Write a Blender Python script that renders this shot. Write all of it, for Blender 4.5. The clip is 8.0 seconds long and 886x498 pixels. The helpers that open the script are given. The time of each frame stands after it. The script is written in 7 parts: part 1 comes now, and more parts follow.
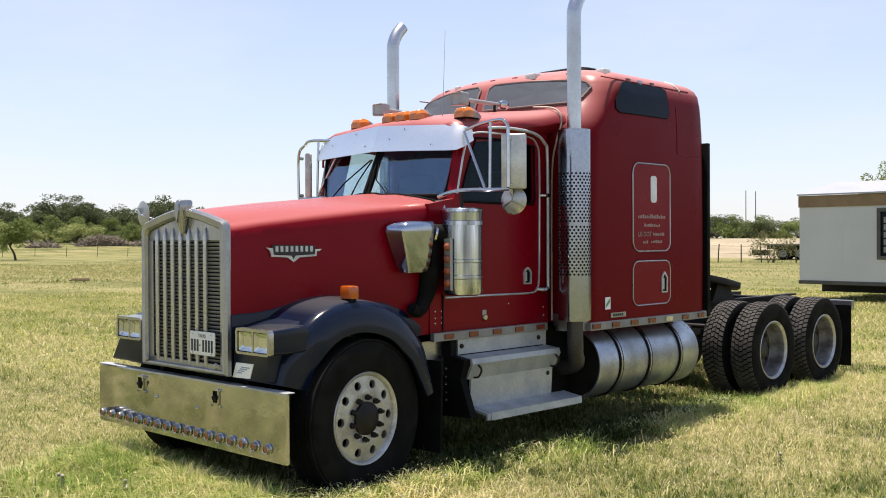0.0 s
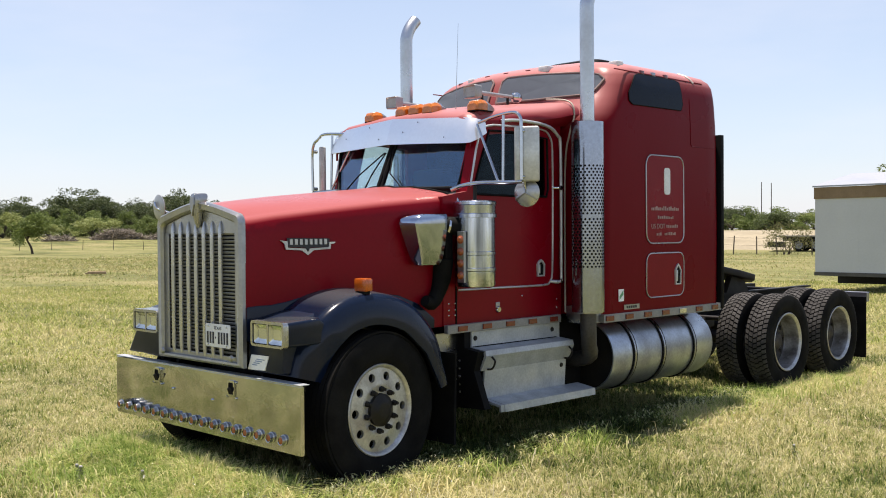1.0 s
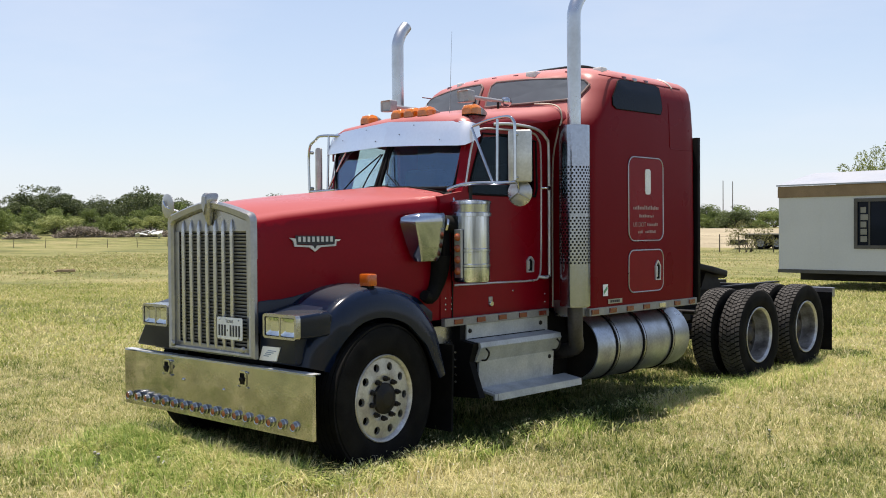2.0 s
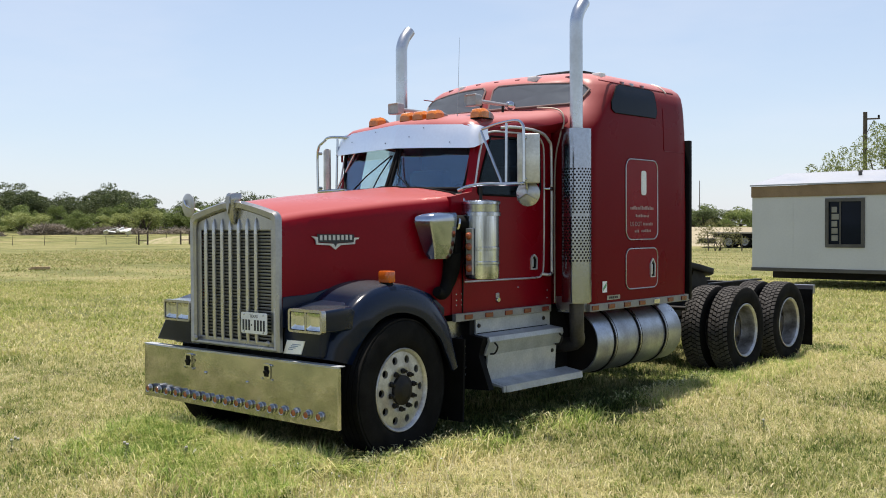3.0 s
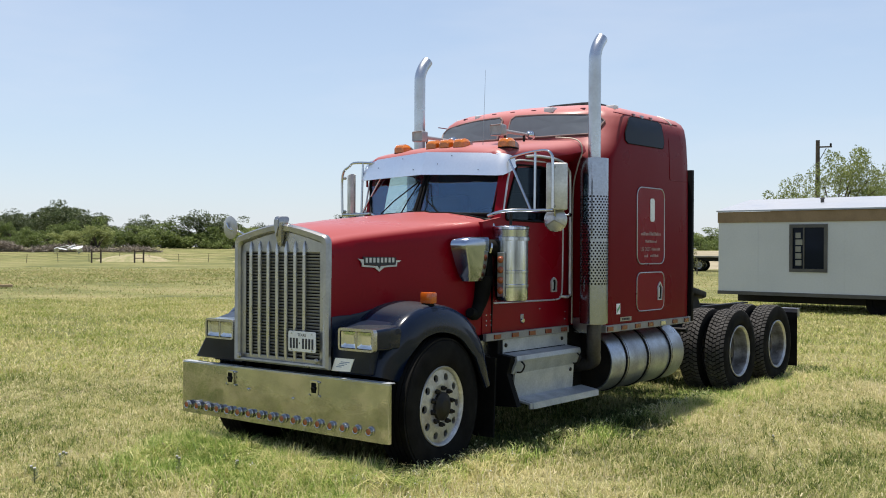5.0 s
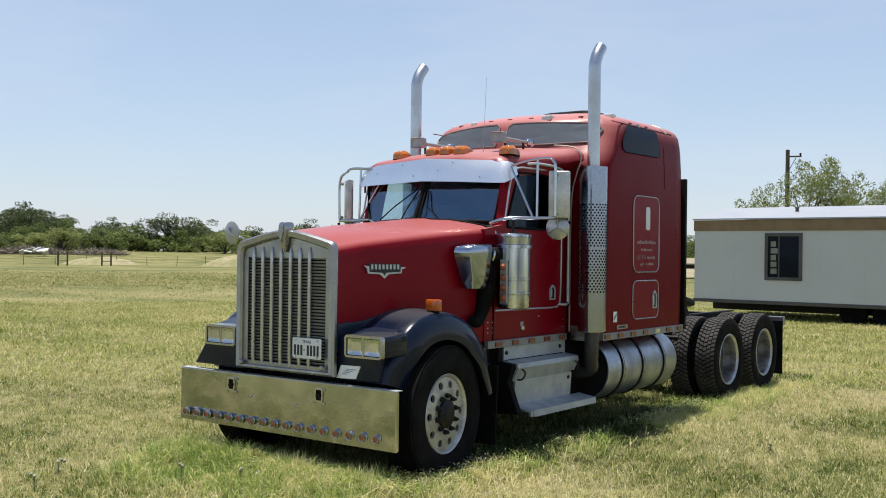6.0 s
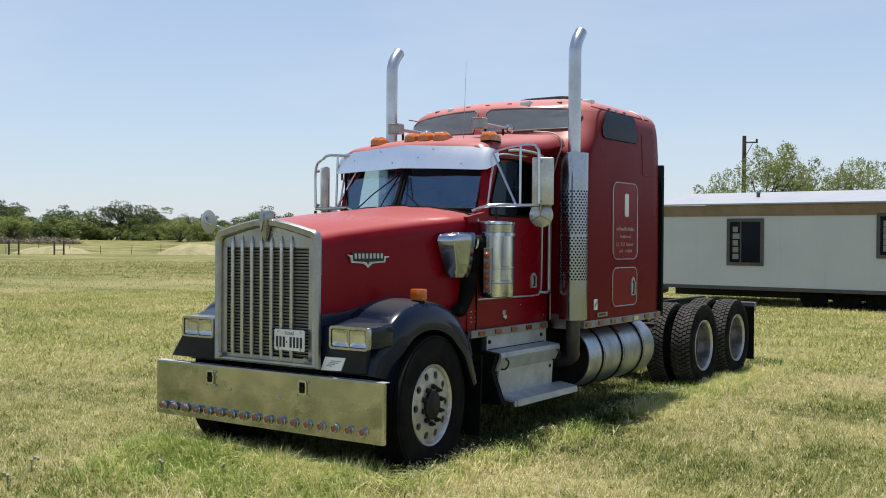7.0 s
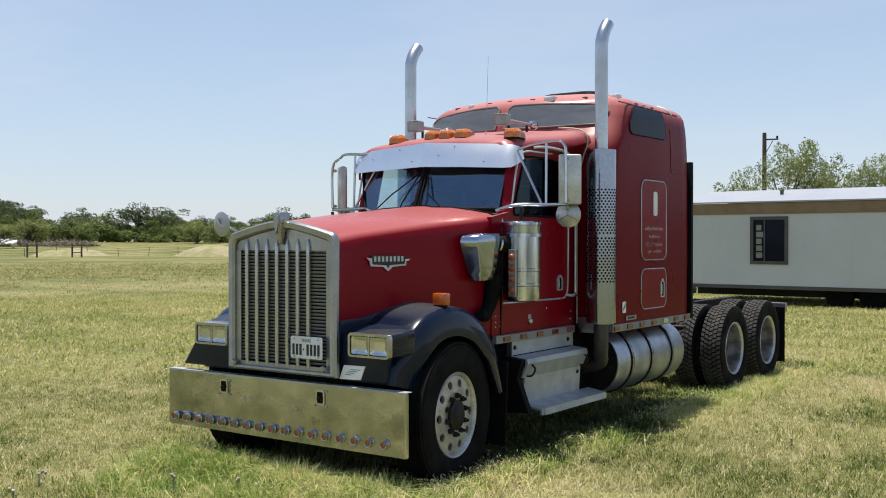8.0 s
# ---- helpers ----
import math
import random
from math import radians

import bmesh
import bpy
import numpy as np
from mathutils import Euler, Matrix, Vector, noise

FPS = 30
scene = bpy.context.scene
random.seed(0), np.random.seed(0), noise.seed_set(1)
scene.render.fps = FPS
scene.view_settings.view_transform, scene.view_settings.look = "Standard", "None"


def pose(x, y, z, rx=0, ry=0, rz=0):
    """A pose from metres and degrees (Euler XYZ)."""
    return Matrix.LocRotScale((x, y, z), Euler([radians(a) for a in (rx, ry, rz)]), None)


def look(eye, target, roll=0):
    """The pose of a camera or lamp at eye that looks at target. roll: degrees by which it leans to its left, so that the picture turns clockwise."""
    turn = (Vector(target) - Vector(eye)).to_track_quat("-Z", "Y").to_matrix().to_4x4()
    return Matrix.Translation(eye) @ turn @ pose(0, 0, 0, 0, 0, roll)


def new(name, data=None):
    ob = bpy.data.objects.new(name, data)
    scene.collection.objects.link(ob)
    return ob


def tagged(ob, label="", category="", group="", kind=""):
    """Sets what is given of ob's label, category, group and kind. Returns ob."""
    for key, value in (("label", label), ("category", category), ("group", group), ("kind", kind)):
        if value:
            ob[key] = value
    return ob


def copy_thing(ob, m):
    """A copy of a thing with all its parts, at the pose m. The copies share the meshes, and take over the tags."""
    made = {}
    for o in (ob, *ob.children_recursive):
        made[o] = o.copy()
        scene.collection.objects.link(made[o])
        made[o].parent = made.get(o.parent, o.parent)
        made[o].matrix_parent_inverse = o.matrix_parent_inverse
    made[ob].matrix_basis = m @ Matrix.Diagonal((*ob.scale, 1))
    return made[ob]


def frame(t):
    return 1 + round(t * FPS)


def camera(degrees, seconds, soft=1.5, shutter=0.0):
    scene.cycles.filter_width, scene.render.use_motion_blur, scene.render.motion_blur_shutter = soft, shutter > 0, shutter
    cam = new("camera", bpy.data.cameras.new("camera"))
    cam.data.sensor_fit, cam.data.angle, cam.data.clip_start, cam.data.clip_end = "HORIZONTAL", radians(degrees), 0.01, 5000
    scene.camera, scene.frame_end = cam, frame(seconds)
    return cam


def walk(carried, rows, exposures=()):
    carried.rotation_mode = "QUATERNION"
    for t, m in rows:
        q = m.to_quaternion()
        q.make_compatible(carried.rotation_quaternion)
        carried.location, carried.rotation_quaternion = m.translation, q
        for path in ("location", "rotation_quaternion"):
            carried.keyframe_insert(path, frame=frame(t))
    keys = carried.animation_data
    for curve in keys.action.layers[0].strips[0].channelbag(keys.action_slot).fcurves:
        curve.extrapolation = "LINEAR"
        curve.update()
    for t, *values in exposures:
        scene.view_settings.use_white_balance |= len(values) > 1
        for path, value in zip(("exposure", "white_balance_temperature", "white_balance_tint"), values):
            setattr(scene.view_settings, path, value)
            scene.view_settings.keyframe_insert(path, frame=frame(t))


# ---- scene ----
cam = camera(47.11, 8.0, soft=1.0)
walk(cam, [
    (0, look((6.289, -5.047, 1.700), (-0.704, 2.100, 1.600), -0.30)),
    (0.5, look((6.304, -5.067, 1.700), (-0.838, 1.933, 1.601), -0.52)),
    (1, look((6.317, -5.065, 1.700), (-0.776, 1.981, 1.528), -0.45)),
    (2.5, look((6.442, -5.847, 1.706), (-0.264, 1.568, 1.517), -0.42)),
    (3, look((6.384, -6.028, 1.712), (-0.220, 1.478, 1.496), -0.29)),
    (3.5, look((6.312, -6.192, 1.719), (-0.223, 1.374, 1.491), -0.09)),
    (4, look((6.358, -6.397, 1.725), (-0.170, 1.176, 1.536), -0.07)),
    (4.5, look((6.255, -6.635, 1.731), (-0.124, 1.066, 1.651), -0.10)),
    (6, look((5.858, -6.946, 1.750), (-0.123, 1.068, 1.792), 0.72)),
    (6.5, look((5.750, -7.043, 1.756), (-0.008, 1.133, 1.733), 0.09)),
    (7, look((5.586, -6.950, 1.762), (-0.044, 1.313, 1.676), 0.40)),
    (7.5, look((5.502, -6.846, 1.769), (-0.173, 1.388, 1.719), 0.19)),
    (8, look((5.336, -6.676, 1.775), (-0.427, 1.495, 1.688), 0.02)),
], [(0, 0.74, 7150, 16), (1, 0.69, 7100, 15.5), (3, 0.58, 6900, 12.5), (4.5, 0.54, 6760, 11), (6, 0.40, 6700, 10.5), (8, 0.39, 6720, 10.5)])

# ---- world and sun ----
SUN_EL, SUN_AZ = 82.0, 282.0  # degrees; azimuth clockwise from +y
world = bpy.data.worlds.new("world")
scene.world = world
world.use_nodes = True
wn = world.node_tree.nodes
sky = wn.new("ShaderNodeTexSky")
sky.sky_type, sky.sun_disc = "NISHITA", False
sky.sun_elevation, sky.sun_rotation = radians(SUN_EL), radians(SUN_AZ)
sky.altitude, sky.air_density, sky.dust_density, sky.ozone_density = 0, 1.0, 0.4, 2.0
wn["Background"].inputs["Strength"].default_value = 0.107
# summer haze evens the clear sky out
haze = wn.new("ShaderNodeMix")
haze.data_type = "RGBA"
# thick at the horizon, thin overhead
wc, wz, wr = wn.new("ShaderNodeTexCoord"), wn.new("ShaderNodeSeparateXYZ"), wn.new("ShaderNodeMapRange")
world.node_tree.links.new(wc.outputs["Generated"], wz.inputs[0])
world.node_tree.links.new(wz.outputs["Z"], wr.inputs["Value"])
wr.inputs["From Max"].default_value = 0.6
wr.inputs["To Min"].default_value, wr.inputs["To Max"].default_value = 0.60, 0.10
world.node_tree.links.new(wr.outputs["Result"], haze.inputs["Factor"])
haze.inputs["B"].default_value = (3.95, 4.75, 6.2, 1)
world.node_tree.links.new(sky.outputs[0], haze.inputs["A"])
# thin, drawn-out cloud veils
veil, vm, vn, vr = wn.new("ShaderNodeMix"), wn.new("ShaderNodeMapping"), wn.new("ShaderNodeTexNoise"), wn.new("ShaderNodeMapRange")
veil.data_type = "RGBA"
vm.inputs["Scale"].default_value = (1.6, 1.6, 6.5)
vm.inputs["Rotation"].default_value = (radians(8), radians(-6), 0)
vn.inputs["Scale"].default_value, vn.inputs["Detail"].default_value, vn.inputs["Roughness"].default_value = 1.5, 5, 0.55
vr.inputs["From Min"].default_value, vr.inputs["From Max"].default_value = 0.46, 0.74
vr.inputs["To Min"].default_value, vr.inputs["To Max"].default_value = 0.0, 0.30
world.node_tree.links.new(wc.outputs["Generated"], vm.inputs["Vector"])
world.node_tree.links.new(vm.outputs["Vector"], vn.inputs["Vector"])
world.node_tree.links.new(vn.outputs["Fac"], vr.inputs["Value"])
world.node_tree.links.new(vr.outputs["Result"], veil.inputs["Factor"])
world.node_tree.links.new(haze.outputs["Result"], veil.inputs["A"])
veil.inputs["B"].default_value = (5.3, 5.7, 6.5, 1)
world.node_tree.links.new(veil.outputs["Result"], wn["Background"].inputs["Color"])
sun = new("sun", bpy.data.lights.new("sun", "SUN"))
sun.data.energy, sun.data.angle, sun.data.color = 5.0, radians(0.53), (1.0, 0.955, 0.88)
sx = math.cos(radians(SUN_EL)) * math.sin(radians(SUN_AZ))
sy = math.cos(radians(SUN_EL)) * math.cos(radians(SUN_AZ))
sun.matrix_world = look((sx * 50, sy * 50, math.sin(radians(SUN_EL)) * 50), (0, 0, 0))


# ---- materials ----
def surface(name, color, rough=0.5, metal=0.0, vary=0.18, scale=3.0, fine=60.0, bump=0.0, coat=0.0, dark=None, spec=0.5, rough_vary=0.12, lit_chalk=None, lit_chalk_from=0.3, stretch=(1, 1, 1)):
    """A procedural surface: colour broken at two scales, roughness broken with it, fine relief. dark: the colour of its
    stains; faces that look up can take a paler colour, bleached paint and light from above in one; stretch: how the
    grain is drawn out.
    """
    m = bpy.data.materials.new(name)
    m.use_nodes = True
    n, l = m.node_tree.nodes, m.node_tree.links
    b = n["Principled BSDF"]
    co = n.new("ShaderNodeTexCoord")
    n1, n2 = n.new("ShaderNodeTexNoise"), n.new("ShaderNodeTexNoise")
    n1.inputs["Scale"].default_value, n1.inputs["Detail"].default_value = scale, 5
    n2.inputs["Scale"].default_value, n2.inputs["Detail"].default_value = fine, 3
    grain = n.new("ShaderNodeVectorMath")
    grain.operation = "MULTIPLY"
    grain.inputs[1].default_value = stretch
    l.new(co.outputs["Object"], grain.inputs[0])
    l.new(grain.outputs[0], n1.inputs["Vector"])
    l.new(grain.outputs[0], n2.inputs["Vector"])
    ramp = n.new("ShaderNodeValToRGB")
    low = dark if dark else [c * (1 - vary) for c in color]
    ramp.color_ramp.elements[0].position, ramp.color_ramp.elements[1].position = 0.33, 0.62
    ramp.color_ramp.elements[0].color, ramp.color_ramp.elements[1].color = (*low, 1), (*color, 1)
    l.new(n1.outputs["Fac"], ramp.inputs["Fac"])
    mix = n.new("ShaderNodeMix")
    mix.data_type, mix.blend_type = "RGBA", "MULTIPLY"
    r2 = n.new("ShaderNodeMapRange")
    r2.inputs["From Min"].default_value, r2.inputs["From Max"].default_value = 0.3, 0.7
    r2.inputs["To Min"].default_value, r2.inputs["To Max"].default_value = 1 - vary * 0.7, 1 + vary * 0.25
    l.new(n2.outputs["Fac"], r2.inputs["Value"])
    mix.inputs["Factor"].default_value = 1.0
    l.new(ramp.outputs["Color"], mix.inputs["A"])
    l.new(r2.outputs["Result"], mix.inputs["B"])
    out = mix.outputs["Result"]
    # upward faces lightened in the colour, for bleaching and overhead light
    if lit_chalk:
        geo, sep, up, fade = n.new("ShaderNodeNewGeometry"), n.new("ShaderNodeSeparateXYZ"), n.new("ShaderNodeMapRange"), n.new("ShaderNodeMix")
        up.inputs["From Min"].default_value, up.inputs["From Max"].default_value = lit_chalk_from, 0.98
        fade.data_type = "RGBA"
        fade.inputs["B"].default_value = (*lit_chalk, 1)
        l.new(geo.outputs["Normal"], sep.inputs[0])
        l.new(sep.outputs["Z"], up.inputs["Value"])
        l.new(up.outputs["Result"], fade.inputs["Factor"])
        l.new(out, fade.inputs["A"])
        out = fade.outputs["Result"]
    l.new(out, b.inputs["Base Color"])
    rr = n.new("ShaderNodeMapRange")
    rr.inputs["From Min"].default_value, rr.inputs["From Max"].default_value = 0.3, 0.7
    rr.inputs["To Min"].default_value, rr.inputs["To Max"].default_value = min(1, rough + rough_vary), max(0.02, rough - rough_vary)
    l.new(n1.outputs["Fac"], rr.inputs["Value"])
    l.new(rr.outputs["Result"], b.inputs["Roughness"])
    b.inputs["Metallic"].default_value = metal
    b.inputs["Specular IOR Level"].default_value = spec
    b.inputs["Coat Weight"].default_value = coat
    b.inputs["Coat Roughness"].default_value = 0.12
    if bump:
        bu = n.new("ShaderNodeBump")
        bu.inputs["Strength"].default_value, bu.inputs["Distance"].default_value = bump, 0.004
        l.new(n2.outputs["Fac"], bu.inputs["Height"])
        l.new(bu.outputs["Normal"], b.inputs["Normal"])
    return m


def glass(name, tint, rough=0.02, gloss=0.05):
    """Thin tinted glass: clear straight on, glossier at a slant."""
    m = bpy.data.materials.new(name)
    m.use_nodes = True
    n, l = m.node_tree.nodes, m.node_tree.links
    clear, shine, mixs = n.new("ShaderNodeBsdfTransparent"), n.new("ShaderNodeBsdfGlossy"), n.new("ShaderNodeMixShader")
    clear.inputs["Color"].default_value = (*tint, 1)
    shine.inputs["Roughness"].default_value = rough
    shine.inputs["Color"].default_value = (0.55, 0.76, 1.0, 1)
    lw, pw, ma = n.new("ShaderNodeLayerWeight"), n.new("ShaderNodeMath"), n.new("ShaderNodeMath")
    pw.operation, pw.inputs[1].default_value = "POWER", 4.0
    ma.operation, ma.inputs[1].default_value, ma.inputs[2].default_value = "MULTIPLY_ADD", 0.6, gloss
    l.new(lw.outputs["Facing"], pw.inputs[0])
    l.new(pw.outputs[0], ma.inputs[0])
    l.new(ma.outputs[0], mixs.inputs[0])
    l.new(clear.outputs[0], mixs.inputs[1])
    l.new(shine.outputs[0], mixs.inputs[2])
    l.new(mixs.outputs[0], n["Material Output"].inputs["Surface"])
    return m


# these paints carry bleaching and the light from above in their top colour
RED = surface("faded_red_paint", (0.205, 0.0026, 0.0098), 0.30, 0, 0.10, 1.6, 40, 0.01, 0.03, dark=(0.186, 0.0021, 0.0084), spec=0.12, rough_vary=0.05, lit_chalk=(0.36, 0.10, 0.095))
# the hood's red again, dimmed in colour for the sleeper's shaded side
RED_SLEEPER = surface("red_paint_bleached_and_lit_on_top", (0.148, 0.0019, 0.0070), 0.30, 0, 0.10, 1.6, 40, 0.01, 0.0, dark=(0.145, 0.0016, 0.0064), spec=0.07, rough_vary=0.05, lit_chalk=(0.50, 0.225, 0.215), lit_chalk_from=0.18)
RED_TOP = surface("chalky_lit_red_roof_paint", (0.20, 0.006, 0.012), 0.38, 0, 0.12, 2.2, 45, 0.02, 0.10, spec=0.25, rough_vary=0.08, lit_chalk=(0.42, 0.165, 0.155))
NAVY = surface("faded_dark_blue_paint", (0.0052, 0.0108, 0.028), 0.15, 0, 0.2, 3, 50, 0.03, 0.14, spec=0.2, rough_vary=0.08, lit_chalk=(0.050, 0.054, 0.062), lit_chalk_from=0.84)
# lighter copy of the fender blue, for the light falling on the aprons
LIT_BLUE = surface("lit_blue_paint", (0.010, 0.0165, 0.034), 0.34, 0, 0.2, 4, 50, 0.02, 0.08, dark=(0.007, 0.012, 0.028), spec=0.25, rough_vary=0.08)
CHROME = surface("worn_chrome", (0.53, 0.545, 0.57), 0.10, 1.0, 0.14, 3.0, 25, 0.012, rough_vary=0.07)
BUMPER_MAT = surface("polished_steel_bumper", (0.50, 0.51, 0.53), 0.10, 1.0, 0.22, 4, 7, 0.55, dark=(0.40, 0.41, 0.42), rough_vary=0.07)
# drawn-out dark streaks in the colour imitate mirrored surroundings
CLEANER = surface("steel_with_painted_reflections", (0.66, 0.73, 0.88), 0.17, 1.0, 0.3, 16, 40, 0.06, dark=(0.24, 0.26, 0.30), rough_vary=0.08, stretch=(1, 1, 0.07))
SATIN = surface("satin_badge_metal", (0.50, 0.52, 0.56), 0.32, 0.8, 0.2, 9, 60, 0.02)
BRUSHED = surface("dull_aluminium", (0.37, 0.375, 0.39), 0.34, 1.0, 0.10, 4, 70, 0.03, rough_vary=0.12)
POLISHED = surface("mirror_polished_steel", (0.38, 0.425, 0.51), 0.12, 1.0, 0.12, 4, 30, 0.01, rough_vary=0.03)
BARMAT = surface("pale_aluminium_bars", (0.53, 0.535, 0.54), 0.30, 0.8, 0.14, 8, 60, 0.03)
SLATMAT = surface("grimy_grille_slats", (0.34, 0.34, 0.335), 0.42, 0.6, 0.25, 9, 60, 0.03)
SILLMAT = surface("dull_sill_metal", (0.27, 0.27, 0.275), 0.5, 0.35, 0.2, 5, 60, 0.03)
GRILLE_MAT = surface("weathered_stainless_grille", (0.36, 0.365, 0.37), 0.33, 0.85, 0.14, 6, 40, 0.03, rough_vary=0.10)
TANKMAT = surface("scuffed_aluminium_tank", (0.50, 0.545, 0.61), 0.38, 0.85, 0.25, 3, 50, 0.02, dark=(0.31, 0.325, 0.35), rough_vary=0.14)
VISORMAT = surface("oxidised_visor_steel", (0.95, 0.95, 0.94), 0.33, 1.0, 0.05, 2, 40, 0.004, rough_vary=0.05)
STEPMAT = surface("chalky_aluminium_step", (0.46, 0.49, 0.52), 0.5, 0.5, 0.22, 5, 60, 0.05)
RUBBER = surface("dusty_tyre_rubber", (0.008, 0.0078, 0.0075), 0.85, 0, 0.35, 6, 70, 0.15, spec=0.12)
TREAD = surface("grey_worn_tread", (0.080, 0.077, 0.074), 0.9, 0, 0.35, 8, 70, 0.2, spec=0.15)
ALLOY = surface("dull_alloy_wheel", (0.53, 0.54, 0.55), 0.46, 0.75, 0.25, 7, 60, 0.05, dark=(0.36, 0.34, 0.31))
WHITE_RIM = surface("dusty_dimmed_rim", (0.30, 0.30, 0.31), 0.45, 0.4, 0.35, 7, 50, 0.06, dark=(0.10, 0.09, 0.085))
BLACK = surface("matt_black", (0.005, 0.005, 0.0055), 0.65, 0, 0.3, 6, 60, 0.08, spec=0.12)
SHIELD = surface("brushed_heat_shield", (0.32, 0.352, 0.425), 0.17, 1.0, 0.2, 3, 40, 0.02, dark=(0.33, 0.36, 0.43), rough_vary=0.05)
FRAME_MAT = surface("greasy_black_steel", (0.009, 0.0085, 0.008), 0.55, 0, 0.4, 8, 60, 0.15, dark=(0.018, 0.015, 0.012), spec=0.25)
AMBER = surface("amber_lens", (0.62, 0.17, 0.012), 0.22, 0, 0.3, 12, 90, 0.05, 0.5)
ORANGE = surface("orange_lens", (0.55, 0.11, 0.012), 0.25, 0, 0.3, 12, 90, 0.05, 0.4)
REDLENS = surface("red_orange_lens", (0.18, 0.022, 0.013), 0.25, 0, 0.3, 12, 90, 0.05, 0.5)
LAMPGLASS = surface("clear_lamp_lens", (0.62, 0.64, 0.64), 0.10, 0.85, 0.25, 9, 60, 0.05, 0.6)
STICKER = surface("white_vinyl", (0.86, 0.87, 0.88), 0.5, 0, 0.05, 5, 60)
WHITE = surface("white_enamel", (0.72, 0.73, 0.73), 0.45, 0, 0.12, 5, 60)
INK = surface("dark_ink", (0.02, 0.022, 0.03), 0.6)
TINT = surface("dark_tinted_glass", (0.004, 0.009, 0.020), 0.06, 0, 0.2, 2, 30, spec=0.10, rough_vary=0.03)
# matt grey put into the glass in place of the reflected sky
SKYLIGHT = surface("glass_toned_for_sky_reflection", (0.092, 0.108, 0.132), 0.7, 0, 0.08, 2.5, 12, spec=0.04, rough_vary=0.05)
GLASS = glass("windscreen_glass", (0.89, 0.95, 0.94), gloss=0.13)
DOORGLASS = glass("dark_door_glass", (0.40, 0.42, 0.42), gloss=0.012)
MIRROR = surface("mirror_glass", (0.85, 0.86, 0.86), 0.03, 1.0, 0.03, 2, 20, rough_vary=0.01)
CLOTH = surface("dark_seat_vinyl", (0.012, 0.011, 0.011), 0.7, 0, 0.3, 6, 60, 0.1)


# ---- mesh helpers ----
def part(name, bm, material, parent=None, label="", smooth=None, kind=""):
    """Link a bmesh as one mesh object, under a thing or a part. smooth: the angle in degrees below which edges are shaded round."""
    bmesh.ops.recalc_face_normals(bm, faces=bm.faces)
    me = bpy.data.meshes.new(name)
    if smooth:
        for f in bm.faces:
            f.smooth = True
        lim = radians(smooth)
        for e in bm.edges:
            if len(e.link_faces) == 2 and e.calc_face_angle(0) > lim:
                e.smooth = False
    bm.to_mesh(me)
    bm.free()
    for m in material if isinstance(material, (list, tuple)) else [material]:
        me.materials.append(m)
    ob = new(name, me)
    if parent:
        ob.parent = parent
    if label:
        tagged(ob, label)
    if kind:
        tagged(ob, kind=kind)
    return ob


def thing(name, label, category, at=(0, 0, 0), group="", kind=""):
    ob = new(name)
    ob.location = at
    ob.empty_display_size = 0.2
    return tagged(ob, label, category, group, kind)


def box(bm, lo, hi, bevel=0.0, seg=2, m=None):
    """A box between two corners, bevelled, turned by m."""
    v = [bm.verts.new((x, y, z)) for x in (lo[0], hi[0]) for y in (lo[1], hi[1]) for z in (lo[2], hi[2])]
    fs = [bm.faces.new([v[i] for i in q]) for q in ((0, 1, 3, 2), (4, 6, 7, 5), (0, 4, 5, 1), (2, 3, 7, 6), (0, 2, 6, 4), (1, 5, 7, 3))]
    vs = v
    if bevel:
        es = list({e for f in fs for e in f.edges})
        r = bmesh.ops.bevel(bm, geom=es, offset=bevel, segments=seg, affect="EDGES", profile=0.5)
        vs = list({x for f in r["faces"] for x in f.verts})
    if m:
        bmesh.ops.transform(bm, matrix=m, verts=vs)
    return bm


def rings(bm, loops, closed=True, cap=True):
    """Skin over loops of points, each with the same count."""
    vs = [[bm.verts.new(p) for p in lp] for lp in loops]
    n = len(vs[0])
    for a, b in zip(vs, vs[1:]):
        for i in range(n if closed else n - 1):
            j = (i + 1) % n
            bm.faces.new((a[i], a[j], b[j], b[i]))
    if cap and closed:
        bm.faces.new(vs[0][::-1])
        bm.faces.new(vs[-1])
    return vs


def shell(bm, t):
    """Give an open sheet the thickness t, inwards."""
    bmesh.ops.recalc_face_normals(bm, faces=bm.faces)
    bm.normal_update()
    fs, rim = list(bm.faces), [e for e in bm.edges if len(e.link_faces) == 1]
    twin = {v: bm.verts.new(v.co - v.normal * t) for v in list(bm.verts)}
    for f in fs:
        bm.faces.new([twin[v] for v in reversed(f.verts)])
    for e in rim:
        a, b = e.verts
        bm.faces.new((a, b, twin[b], twin[a]))
    return bm


def smooth_path(pts, per=6):
    """Catmull-Rom through points."""
    p = [Vector(q) for q in pts]
    p = [p[0] * 2 - p[1]] + p + [p[-1] * 2 - p[-2]]
    out = []
    for i in range(1, len(p) - 2):
        for k in range(per):
            t = k / per
            a, b, c, d = p[i - 1], p[i], p[i + 1], p[i + 2]
            out.append(0.5 * (2 * b + (c - a) * t + (2 * a - 5 * b + 4 * c - d) * t * t + (3 * b - a - 3 * c + d) * t ** 3))
    out.append(p[-2])
    return out


